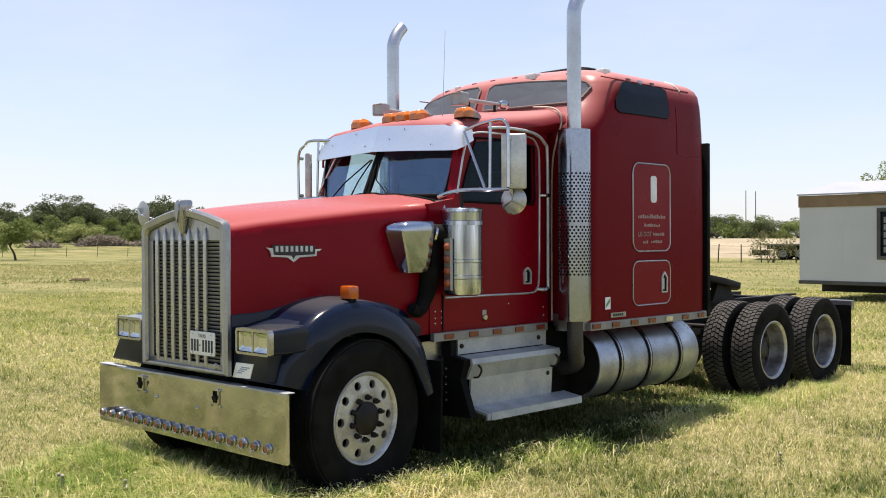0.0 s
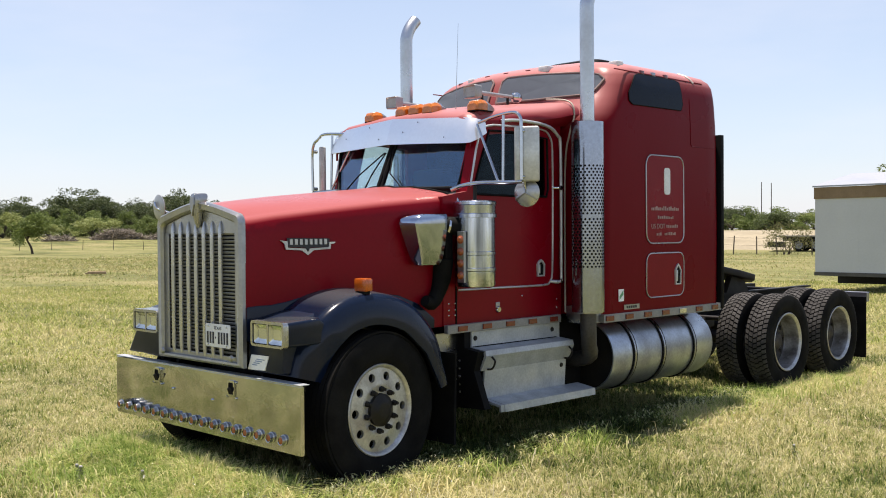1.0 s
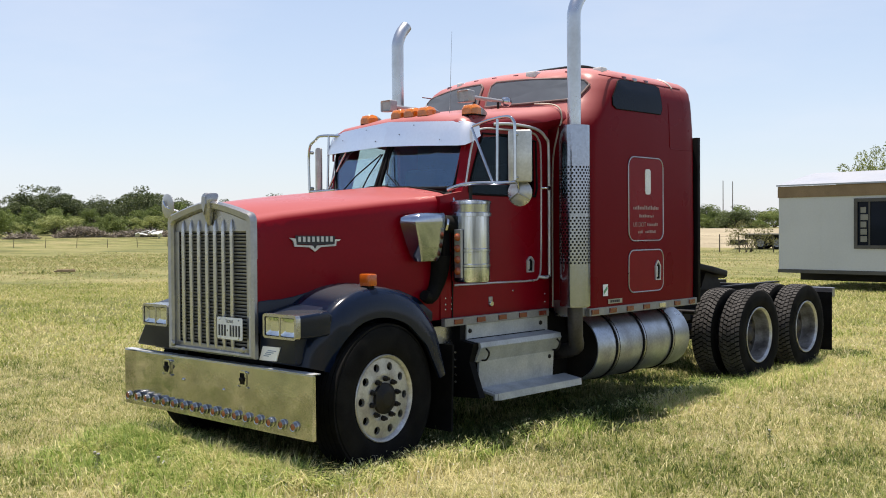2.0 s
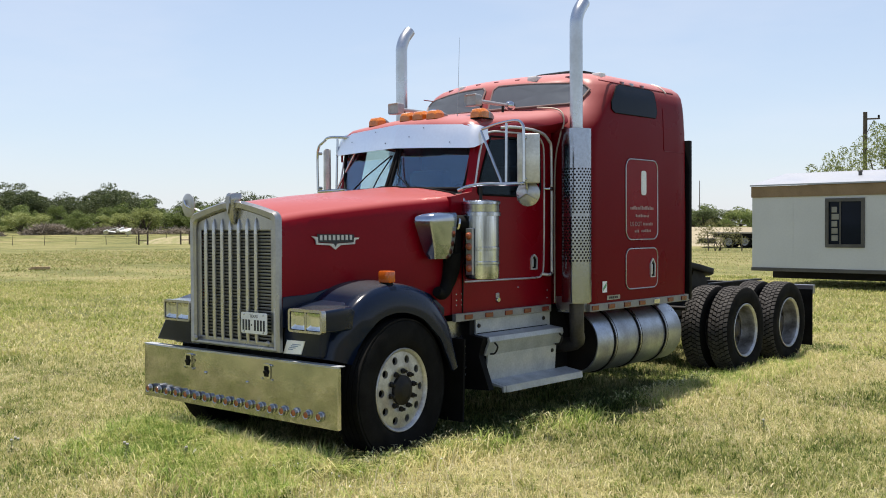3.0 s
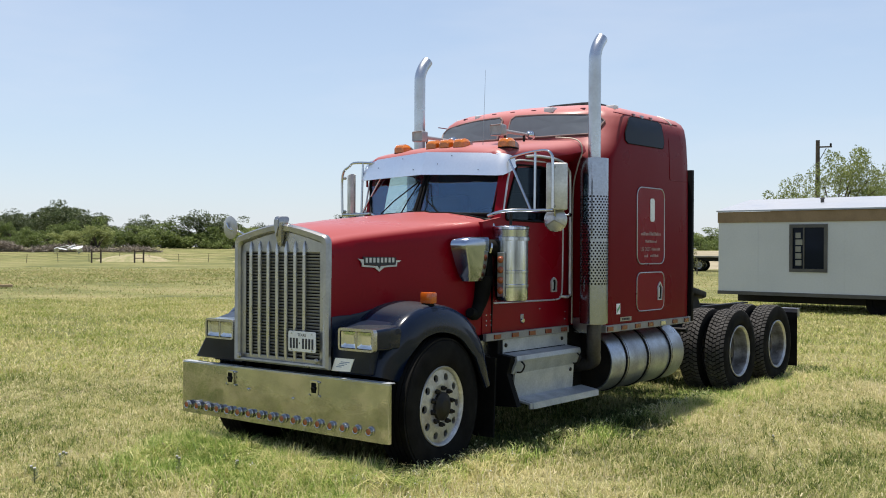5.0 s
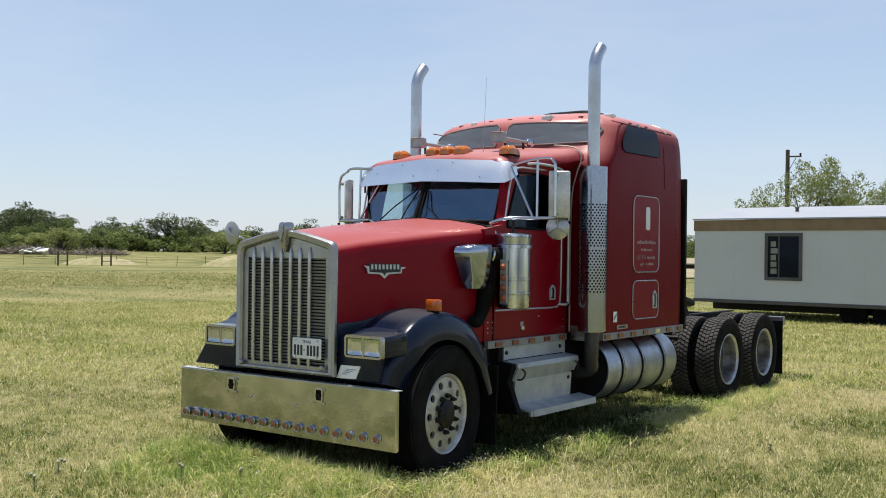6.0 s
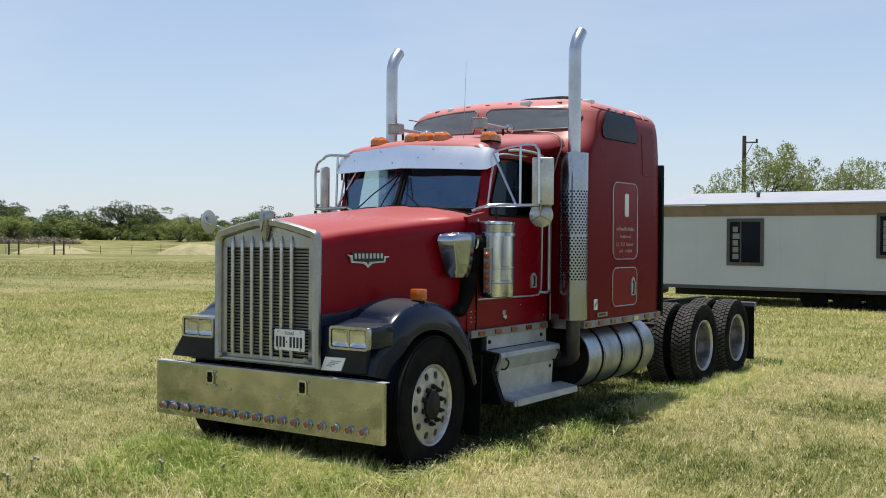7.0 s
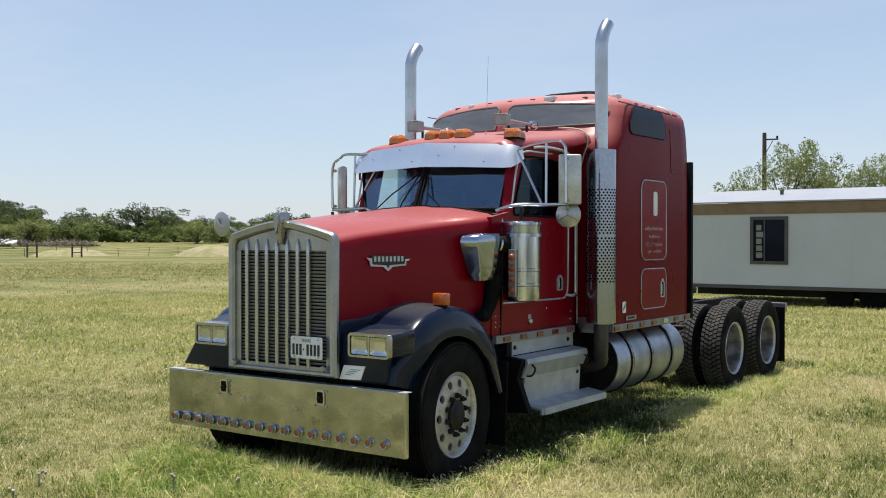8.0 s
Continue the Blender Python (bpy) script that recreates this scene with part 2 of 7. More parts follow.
def tube(bm, pts, r, n=10, bend=0, cap=True):
    """A round tube along points; r is one radius or one for each point. bend: smoothing steps."""
    rs = r if isinstance(r, (list, tuple)) else None
    p = smooth_path(pts, bend) if bend else [Vector(q) for q in pts]
    loops = []
    up = None
    for i, q in enumerate(p):
        d = (p[min(i + 1, len(p) - 1)] - p[max(i - 1, 0)]).normalized()
        if up is None:
            up = d.orthogonal().normalized()
        up = (up - d * up.dot(d)).normalized()
        side = d.cross(up)
        if rs:
            f = i / (len(p) - 1) * (len(rs) - 1)
            k = min(int(f), len(rs) - 2)
            rad = rs[k] + (rs[k + 1] - rs[k]) * (f - k)
        else:
            rad = r
        loops.append([q + (up * math.cos(a) + side * math.sin(a)) * rad for a in (2 * math.pi * j / n for j in range(n))])
    rings(bm, loops, True, cap)
    return bm


def lathe(bm, prof, n=32, m=None, cap=False):
    """Turn a profile of (radius, height) round z."""
    loops = [[(r * math.cos(a), r * math.sin(a), h) for a in (2 * math.pi * j / n for j in range(n))] for r, h in prof]
    vs = rings(bm, loops, True, cap)
    if m:
        bmesh.ops.transform(bm, matrix=m, verts=[v for lp in vs for v in lp])
    return bm


def prism(bm, poly, axis, a, b, bevel=0.0):
    """A polygon in the plane across an axis, drawn out from a to b. Polygon points are the two other coordinates in order."""
    def at(p, h):
        c = list(p)
        c.insert(axis, h)
        return c
    lo = [bm.verts.new(at(p, a)) for p in poly]
    hi = [bm.verts.new(at(p, b)) for p in poly]
    n = len(poly)
    fs = [bm.faces.new(lo[::-1]), bm.faces.new(hi)] + [bm.faces.new((lo[i], lo[(i + 1) % n], hi[(i + 1) % n], hi[i])) for i in range(n)]
    if bevel:
        bmesh.ops.bevel(bm, geom=list({e for f in fs for e in f.edges}), offset=bevel, segments=2, affect="EDGES", profile=0.5)
    return bm


def round_rect(x0, y0, x1, y1, r, k=5):
    out = []
    for cx, cy, a0 in ((x1 - r, y1 - r, 0), (x0 + r, y1 - r, 90), (x0 + r, y0 + r, 180), (x1 - r, y0 + r, 270)):
        for i in range(k + 1):
            a = radians(a0 + 90 * i / k)
            out.append((cx + r * math.cos(a), cy + r * math.sin(a)))
    return out


def holed(bm, outer, inner, axis, a, b):
    """A plate with one opening: two loops of the same count, drawn out from a to b across an axis."""
    def at(p, h):
        c = list(p)
        c.insert(axis, h)
        return c
    o0, o1 = [bm.verts.new(at(p, a)) for p in outer], [bm.verts.new(at(p, b)) for p in outer]
    i0, i1 = [bm.verts.new(at(p, a)) for p in inner], [bm.verts.new(at(p, b)) for p in inner]
    n = len(outer)
    for i in range(n):
        j = (i + 1) % n
        for q in ((o0[i], i0[i], i0[j], o0[j]), (o1[i], o1[j], i1[j], i1[i]), (o0[i], o0[j], o1[j], o1[i]), (i0[i], i1[i], i1[j], i0[j])):
            bm.faces.new(q)
    return bm


def lerp_table(tab, v):
    """Piecewise-linear look-up in rows of (v, value...)."""
    if v <= tab[0][0]:
        return tab[0][1:]
    for p, q in zip(tab, tab[1:]):
        if v <= q[0]:
            f = (v - p[0]) / (q[0] - p[0])
            return [a + (b - a) * f for a, b in zip(p[1:], q[1:])]
    return tab[-1][1:]

# ---- the truck: front axle at y = -0.5, nose towards -y, driver's side at +x ----
B = bmesh.new
truck = thing("semi_truck", "red and dark blue long-nosed semi truck with sleeper", "truck")
MX = 0.035  # middle of the nose


def side(x, s):
    """x on the driver's side (s = 1), or mirrored to the other."""
    return MX + s * (x - MX)


BEZEL = surface("pitted_lamp_bezel", (0.46, 0.46, 0.45), 0.24, 0.9, 0.2, 8, 50, 0.04)
# bumper: a deep polished plate with narrow rolled ends and a top flange
bm = B()
prof = [(-1.206, -1.222), (-1.203, -1.243), (-1.192, -1.25), (1.192, -1.25), (1.203, -1.243), (1.206, -1.222)]
inner = [(x * 0.992, y + 0.012) for x, y in prof[::-1]]
poly = prof + inner
lo, hi = 0.30, 0.74
prism(bm, poly, 2, lo, hi)
bmesh.ops.bevel(bm, geom=[e for e in bm.edges if abs(e.verts[0].co.z - e.verts[1].co.z) < 1e-4 and e.verts[0].co.y < -1.2 and e.verts[1].co.y < -1.2], offset=0.006, segments=2, affect="EDGES")
bumper = part("bumper", bm, BUMPER_MAT, truck, "deep polished steel bumper, dull and speckled", smooth=40)
# top edge in a brighter matt metal that stands for sunlight along it
bm = B()
box(bm, (-1.202, -1.249, 0.7405), (1.202, -1.175, 0.7465), 0.002)
part("top_flange", bm, STEPMAT, bumper, "folded top edge, coloured bright for the sun on it")
bm = B()
box(bm, (-0.95, -1.12, 0.36), (0.95, -0.98, 0.70), 0.01)
part("bumper_bracket", bm, FRAME_MAT, bumper)


LENS = surface("brown_orange_lens", (0.34, 0.085, 0.03), 0.3, 0, 0.3, 12, 90, 0.05, 0.3)


def bumper_lamp():
    bm = B()
    m = pose(0, 0, 0, 90, 0, 0)
    lathe(bm, [(0.033, 0.0), (0.036, 0.008), (0.030, 0.012), (0.030, 0.033), (0.029, 0.036), (0.024, 0.034)], 20, m)
    ob = part("bumper_lamp", bm, BEZEL, bumper, "small round lamp in a chrome hood", smooth=40)
    bm = B()
    lathe(bm, [(0.0, 0.0345), (0.014, 0.034), (0.022, 0.032), (0.0275, 0.028)], 18, m)
    part("lens", bm, LENS, ob, smooth=60)
    return ob


lamp = bumper_lamp()
for i in range(17):
    m = pose(-1.10 + i * 0.1335, -1.251, 0.372 + i * 0.0007)
    if i == 0:
        lamp.matrix_basis = m
    else:
        copy_thing(lamp, m)

for hx in (-0.55, 0.442):
    bm = B()
    holed(bm, round_rect(hx - 0.042, 0.595, hx + 0.042, 0.705, 0.012), round_rect(hx - 0.028, 0.61, hx + 0.028, 0.69, 0.008), 1, -1.262, -1.251)
    tow = part("tow_hook_eye", bm, CHROME, bumper, "chromed frame of a dark tow eye", smooth=40)
    bm = B()
    box(bm, (hx - 0.03, -1.254, 0.608), (hx + 0.03, -1.2515, 0.692))
    part("recess", bm, BLACK, tow)
    bm = B()
    tube(bm, [(hx - 0.012, -1.262, 0.62), (hx - 0.012, -1.275, 0.65), (hx + 0.012, -1.275, 0.65), (hx + 0.012, -1.262, 0.62)], 0.007, 8, 3)
    part("hook", bm, FRAME_MAT, tow, smooth=60)
    for dx, dz in ((0.056, 0.045), (0.056, -0.062), (-0.052, -0.058)):
        bm = B()
        lathe(bm, [(0.0, 0.012), (0.007, 0.010), (0.010, 0.0)], 10, pose(hx + dx, -1.251, 0.65 + dz, 90))
        part("bolt", bm, CHROME, bumper, smooth=50)
for bx, bz in ((-0.33, 0.57), (0.20, 0.545)):
    bm = B()
    lathe(bm, [(0.0, 0.012), (0.009, 0.009), (0.013, 0.0)], 10, pose(bx, -1.251, bz, 90))
    part("bolt", bm, CHROME, bumper, smooth=50)

# grille: arched surround, recessed upper panel, slats, pointed bars
GX, GW = 0.062, 0.545


def grille_loop(w, z0, zs, zt, r):
    """Outline of the grille from the bottom right, up and over: w half width, zs shoulder, zt crown."""
    right = [(w, z0)]
    for i in range(7):
        a = radians(15 * i)
        right.append((w - r + r * math.cos(a), zs - r + r * math.sin(a)))
    for k in (0.75, 0.5, 0.25):
        right.append(((w - r) * k, zs + (zt - zs) * (1 - k ** 1.4)))
    left = [(-x, z) for x, z in right[::-1]]
    return [(GX + x, z) for x, z in right + [(0, zt)] + left]


bm = B()
outer, inner = grille_loop(GW, 0.80, 1.835, 1.925, 0.07), grille_loop(GW - 0.062, 0.835, 1.775, 1.862, 0.05)
lip = grille_loop(GW - 0.016, 0.815, 1.822, 1.912, 0.06)
inlip = grille_loop(GW - 0.05, 0.83, 1.787, 1.874, 0.055)
loops = []
for lp, y in ((outer, -1.240), (outer, -1.268), (lip, -1.286), (inlip, -1.282), (inner, -1.262), (inner, -1.235)):
    loops.append([(x, y, z) for x, z in lp])
rings(bm, loops, True, False)
grille = part("grille_surround", bm, GRILLE_MAT, truck, "weathered stainless grille surround with an arched top", smooth=28)
bm = B()
top = [(x, z) for x, z in grille_loop(GW - 0.064, 1.70, 1.773, 1.860, 0.05)]
prism(bm, top, 1, -1.246, -1.236)
part("upper_panel", bm, GRILLE_MAT, grille, "smooth stainless header panel")
bm = B()
for s in (-1, 1):
    box(bm, (GX + s * (GW - 0.08) - 0.035, -1.252, 0.84), (GX + s * (GW - 0.08) + 0.035, -1.24, 1.70), 0.003)
box(bm, (GX - GW + 0.06, -1.256, 0.83), (GX + GW - 0.06, -1.24, 0.865), 0.003)
part("inner_frame", bm, GRILLE_MAT, grille)
bm = B()
box(bm, (GX - GW + 0.06, -1.19, 0.83), (GX + GW - 0.06, -1.18, 1.71))
part("radiator", bm, FRAME_MAT, grille, "dark radiator core behind the slats")
bm = B()
box(bm, (-0.44, -0.003, -0.0088), (0.44, 0.003, 0.0088), 0.001, 1, pose(0, 0, 0, 38))
slat = part("slat", bm, SLATMAT, grille)
slat.location = (GX, -1.232, 0.885)
for i in range(1, 33):
    c = new("slat", slat.data)
    c.parent = grille
    c.location = (GX, -1.232, 0.885 + i * 0.0253)
bm = B()
loops = []
for z, w, d in ((0.845, 0.013, 0.014), (0.90, 0.015, 0.022), (1.66, 0.015, 0.022), (1.72, 0.015, 0.022), (1.755, 0.010, 0.016), (1.785, 0.0015, 0.004)):
    loops.append([(-w, 0, z), (-w, -d * 0.6, z), (-w * 0.4, -d, z), (w * 0.4, -d, z), (w, -d * 0.6, z), (w, 0, z)])
rings(bm, loops)
bar = part("bar", bm, BARMAT, grille, "pointed vertical grille bar", smooth=50)
bar.location = (GX - 0.362, -1.247, 0)
for i in range(1, 7):
    c = new("bar", bar.data)
    c.parent = grille
    c.location = (GX - 0.362 + i * 0.104, -1.247, 0)
    tagged(c, "pointed vertical grille bar")
# hood ornament: a tapered shield that grips the crown of the surround
bm = B()
loops = []
for z, w, y0, y1 in ((1.74, 0.012, -1.275, -1.25), (1.78, 0.026, -1.29, -1.25), (1.84, 0.036, -1.305, -1.25), (1.92, 0.046, -1.312, -1.225), (1.962, 0.049, -1.312, -1.21), (1.98, 0.038, -1.30, -1.215)):
    loops.append([(GX - w, y1, z), (GX - w, (y0 + y1) / 2, z), (GX - w * 0.55, y0, z), (GX + w * 0.55, y0, z), (GX + w, (y0 + y1) / 2, z), (GX + w, y1, z)])
rings(bm, loops)
bmesh.ops.bevel(bm, geom=list(bm.edges), offset=0.006, segments=2, affect="EDGES")
orn = part("hood_ornament", bm, GRILLE_MAT, truck, "pitted metal shield ornament on the grille crown", smooth=40)
bm = B()
prism(bm, [(GX - 0.022, 1.955), (GX + 0.022, 1.955), (GX + 0.026, 1.90), (GX, 1.82), (GX - 0.026, 1.90)], 1, -1.317, -1.30, 0.003)
part("shield", bm, BRUSHED, orn)
for gx in (GX - 0.47, GX + 0.43):
    bm = B()
    lathe(bm, [(0, 0.016), (0.018, 0.014), (0.024, 0)], 14, pose(gx, -1.285, 0.845 if gx < 0 else 0.86, 90))
    part("bolt", bm, GRILLE_MAT, grille, smooth=50)

# number plate, hung on the slats, its characters as plain bars
bm = B()
prism(bm, round_rect(0.188, 0.925, 0.492, 1.083, 0.012), 1, -1.294, -1.288, 0.001)
plate = part("number_plate", bm, WHITE, truck, "white number plate with dark characters", smooth=30)
bm = B()
for k, w in enumerate((0.030, 0.030, 0.030, 0.014, 0.030, 0.030, 0.030, 0.030)):
    x0 = 0.206 + k * 0.0345
    zz = (0.948, 1.028) if k != 3 else (0.983, 0.996)
    box(bm, (x0, -1.2955, zz[0]), (x0 + w * 0.72, -1.294, zz[1]))
part("character_bar", bm, INK, plate)
txt = bpy.data.curves.new("state_name", "FONT")
txt.body, txt.size, txt.extrude, txt.align_x = "TEXAS", 0.032, 0.0006, "CENTER"
t_ob = new("state_name", txt)
txt.materials.append(INK)
t_ob.matrix_basis = pose(0.34, -1.295, 1.044, 90, 0, 0)
t_ob.parent = plate
tagged(t_ob, "small dark lettering")
for px, pz in ((0.225, 1.066), (0.452, 1.066), (0.225, 0.938), (0.452, 0.938)):
    bm = B()
    lathe(bm, [(0, 0.006), (0.006, 0.005), (0.008, 0)], 10, pose(px, -1.294, pz, 90))
    part("screw", bm, CHROME, plate, smooth=50)

# hood
HOOD = [(-1.20, 0.528, 1.805, 1.905), (-1.0, 0.555, 1.835, 1.93), (-0.6, 0.652, 1.882, 1.975), (-0.2, 0.742, 1.925, 2.01), (0.2, 0.815, 1.962, 2.045), (0.46, 0.84, 1.985, 2.07)]


def hood_half(y):
    return lerp_table(HOOD, y)


def hood_section(y):
    w, te, tc = hood_half(y)
    half = [(0, tc), (0.10, tc - 0.001), (0.16, tc - 0.012), (w * 0.45, tc - 0.018), (w * 0.72, te + (tc - te) * 0.42), (w - 0.10, te + 0.012)]
    for a in (75, 55, 35, 15):
        half.append((w - 0.08 + 0.08 * math.cos(radians(a)), te - 0.07 + 0.07 * math.sin(radians(a))))
    half += [(w + 0.004, te - 0.14), (w + 0.016, 1.50), (w + 0.018, 1.2), (w + 0.012, 0.98)]
    cx = GX + (0.02 - GX) * (y + 1.2) / 1.66
    return [(cx - x, y, z) for x, z in half[::-1]] + [(cx + x, y, z) for x, z in half[1:]]


bm = B()
ys = [-1.243, -1.20, -1.15, -1.10, -1.0, -0.8, -0.6, -0.4, -0.2, 0, 0.2, 0.4, 0.46]
rings(bm, [hood_section(y) for y in ys], False)
shell(bm, 0.012)
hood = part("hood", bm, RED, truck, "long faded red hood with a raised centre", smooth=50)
# hinge seam strip between hood and cowl
bm = B()
tube(bm, [(p[0] * 1.004 + 0.0, 0.475, p[2] + 0.004) for p in hood_section(0.46)], 0.008, 6)
part("hood_seal", bm, BLACK, hood, smooth=60)
for s in (-1, 1):
    bm = B()
    x = side(0.86, s)
    tube(bm, [(x - 0.02 * s, 0.50, 1.99), (x + 0.012 * s, 0.505, 1.94), (x + 0.016 * s, 0.505, 1.86)], 0.011, 8, 3)
    part("hood_latch", bm, CHROME, hood, "thin bright hood latch", smooth=60)

# dark blue skirt along the foot of the hood side
for s in (-1, 1):
    bm = B()
    loops = []
    for y, zt in ((-1.242, 1.205), (-1.15, 1.212), (-1.05, 1.213), (-0.95, 1.228), (-0.85, 1.252), (-0.64, 1.280), (-0.34, 1.276), (-0.07, 1.238), (0.10, 1.17), (0.25, 1.05)):
        cx = GX + (0.02 - GX) * (y + 1.2) / 1.66
        w = hood_half(y)[0]
        loops.append([(cx + s * (w + o), y, z) for o, z in ((0.017, 0.975), (0.024, 0.98), (0.025, zt - 0.012), (0.023, zt - 0.003), (0.017, zt))])
    rings(bm, loops, True, True)
    part("hood_skirt", bm, NAVY, hood, "dark blue band along the foot of the hood", smooth=40)

# name badge: plain winged plate, no lettering
for s in (-1, 1):
    bm = B()
    hs = lambda y: GX + (0.02 - GX) * (y + 1.2) / 1.66 + s * (hood_half(y)[0] + 0.016)
    n0 = (hs(-0.98), hs(-0.58))
    def on_side(y, z, out):
        f = (y + 0.98) / 0.40
        return (n0[0] + (n0[1] - n0[0]) * f + s * out, y, z)
    def badge(poly, out0, out1):
        a = [bm.verts.new(on_side(y, z, out0)) for y, z in poly]
        b = [bm.verts.new(on_side(y, z, out1)) for y, z in poly]
        n = len(poly)
        bm.faces.new(a), bm.faces.new(b)
        for i in range(n):
            bm.faces.new((a[i], a[(i + 1) % n], b[(i + 1) % n], b[i]))
    badge([(-0.985, 1.648), (-0.93, 1.642), (-0.93, 1.598), (-0.80, 1.590), (-0.785, 1.565), (-0.77, 1.590), (-0.63, 1.598), (-0.63, 1.634), (-0.575, 1.634), (-0.59, 1.622), (-0.612, 1.618), (-0.615, 1.585), (-0.74, 1.578), (-0.785, 1.545), (-0.83, 1.578), (-0.945, 1.585), (-0.955, 1.625)], 0.002, 0.012)
    bp = part("side_badge", bm, SATIN, truck, "chrome winged badge on the hood side")
    bm = B()
    badge([(-0.935, 1.664), (-0.930, 1.604), (-0.80, 1.596), (-0.785, 1.575), (-0.77, 1.596), (-0.628, 1.600), (-0.622, 1.658)], 0.004, 0.0125)
    part("badge_field", bm, INK, bp)
    bm = B()
    for k in range(8):
        y0 = -0.918 + k * 0.0362
        badge([(y0, 1.656), (y0, 1.618), (y0 + 0.020, 1.617), (y0 + 0.020, 1.655)], 0.006, 0.016)
    part("badge_bar", bm, SATIN, bp)

# fenders: swept arches with a rolled lip, a nose apron and lamp pods
FEN = smooth_path([(0, -1.175, 0.775), (0, -1.12, 0.95), (0, -1.0, 1.115), (0, -0.82, 1.24), (0, -0.58, 1.295), (0, -0.33, 1.268), (0, -0.10, 1.165), (0, 0.08, 0.97), (0, 0.155, 0.77), (0, 0.20, 0.60)], 5)
FPROF = [(0.60, 0.030), (0.68, 0.018), (0.78, 0.009), (0.90, 0.003), (0.99, -0.004), (1.035, -0.010), (1.064, -0.024), (1.088, -0.060), (1.104, -0.12), (1.112, -0.19), (1.110, -0.225), (1.096, -0.225), (1.074, -0.10), (1.02, -0.06), (0.90, -0.03), (0.60, -0.02)]
for s in (1, -1):
    bm = B()
    loops = []
    for i, p in enumerate(FEN):
        d = (FEN[min(i + 1, len(FEN) - 1)] - FEN[max(i - 1, 0)]).normalized()
        nrm = Vector((0, -d.z, d.y))
        f = i / (len(FEN) - 1)
        squeeze = 1 - 0.045 * max(0, 1 - f / 0.25) if s > 0 else 1 - 0.10 * max(0, 1 - f / 0.3)
        tall = 1 - 0.45 * max(0, (f - 0.72) / 0.28)
        loop = []
        for x, h in FPROF:
            hh = h if h < 0.0 or not (f > 0.55) else h * max(0.0, 1 - (f - 0.55) / 0.2)
            q = p + nrm * hh * (1 if h > 0 else tall)
            loop.append((side(0.035 + (x - 0.035) * squeeze, s), q.y, q.z))
        loops.append(loop)
    rings(bm, loops)
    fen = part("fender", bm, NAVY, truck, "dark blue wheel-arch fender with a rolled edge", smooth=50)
    # black lining added under the arch to hold the shade of the well
    bm = B()
    loops = []
    for i, p in enumerate(FEN):
        d = (FEN[min(i + 1, len(FEN) - 1)] - FEN[max(i - 1, 0)]).normalized()
        nrm = Vector((0, -d.z, d.y))
        f = i / (len(FEN) - 1)
        squeeze = 1 - 0.045 * max(0, 1 - f / 0.25) if s > 0 else 1 - 0.10 * max(0, 1 - f / 0.3)
        tall = 1 - 0.45 * max(0, (f - 0.72) / 0.28)
        loops.append([(side(0.035 + (x - 0.035) * squeeze, s), (p + nrm * h * tall).y, (p + nrm * h * tall).z) for x, h in ((1.092, -0.221), (1.068, -0.105), (1.016, -0.066), (0.90, -0.038), (0.60, -0.028), (0.60, -0.05), (0.90, -0.07), (1.00, -0.10), (1.05, -0.15), (1.080, -0.224))])
    rings(bm, loops)
    part("arch_shade_lining", bm, BLACK, fen, smooth=50)
    bm = B()
    lo_ = [(0.585, 0.785), (0.985, 0.785), (0.985, 0.98), (0.965, 1.10), (0.585, 1.12)] if s > 0 else [(-0.47, 0.785), (-1.075, 0.785), (-0.885, 0.985), (-0.865, 1.12), (-0.47, 1.12)]
    prism(bm, lo_, 1, -1.215, -0.80, 0.018)
    for v in bm.verts:
        if v.co.y > -1.0 and v.co.z > 1.05:
            v.co.z += 0.095
    part("apron", bm, LIT_BLUE, fen, "dark blue apron beside the grille", smooth=40)
    # lamp pod with two square lamps
    bm = B()
    xa, xb = (0.735, 1.085) if s > 0 else (-0.835, -0.485)
    loops = []
    for y, t in ((-1.262, 0.0), (-1.15, 0.004), (-1.0, 0.0), (-0.88, -0.035)):
        loops.append([(x, y, z) for x, z in round_rect(xa - t, 0.972 - t * 0.5, xb + t, 1.128 + t * 2 + (0.02 if y > -1.1 else 0), 0.022)])
    rings(bm, loops)
    pod = part("lamp_pod", bm, NAVY, fen, "dark blue pod for the headlamps", smooth=40)
    bm = B()
    holed(bm, round_rect(xa - 0.006, 0.966, xb + 0.006, 1.134, 0.026), round_rect(xa + 0.012, 0.982, xb - 0.012, 1.114, 0.012), 1, -1.292, -1.252)
    part("bezel", bm, BEZEL, pod, "chrome headlamp bezel", smooth=40)
    bm = B()
    box(bm, ((xa + xb) / 2 - 0.008, -1.288, 0.980), ((xa + xb) / 2 + 0.008, -1.262, 1.116), 0.003)
    part("divider", bm, BEZEL, pod)
    for k in (0, 1):
        l0 = xa + 0.016 + k * 0.166
        bm = B()
        loops = []
        for y, t in ((-1.266, 0.0), (-1.282, 0.002), (-1.275, 0.012), (-1.266, 0.030), (-1.262, 0.050)):
            loops.append([(x, y, z) for x, z in round_rect(l0 + t, 0.985 + t, l0 + 0.152 - t, 1.111 - t, 0.012)])
        rings(bm, loops)
        part("headlamp", bm, LAMPGLASS, pod, "clear rectangular sealed headlamp", smooth=40)
    # turn signal
    bm = B()
    tx = side(1.01, s)
    box(bm, (tx - 0.058, -0.60, 1.295), (tx + 0.058, -0.525, 1.385), 0.012, 2)
    tsig = part("turn_signal", bm, ORANGE, fen, "orange turn signal on top of the fender", smooth=40)
    bm = B()
    box(bm, (tx - 0.04, -0.595, 1.255), (tx + 0.04, -0.535, 1.298), 0.006)
    part("turn_signal_base", bm, BLACK, tsig)
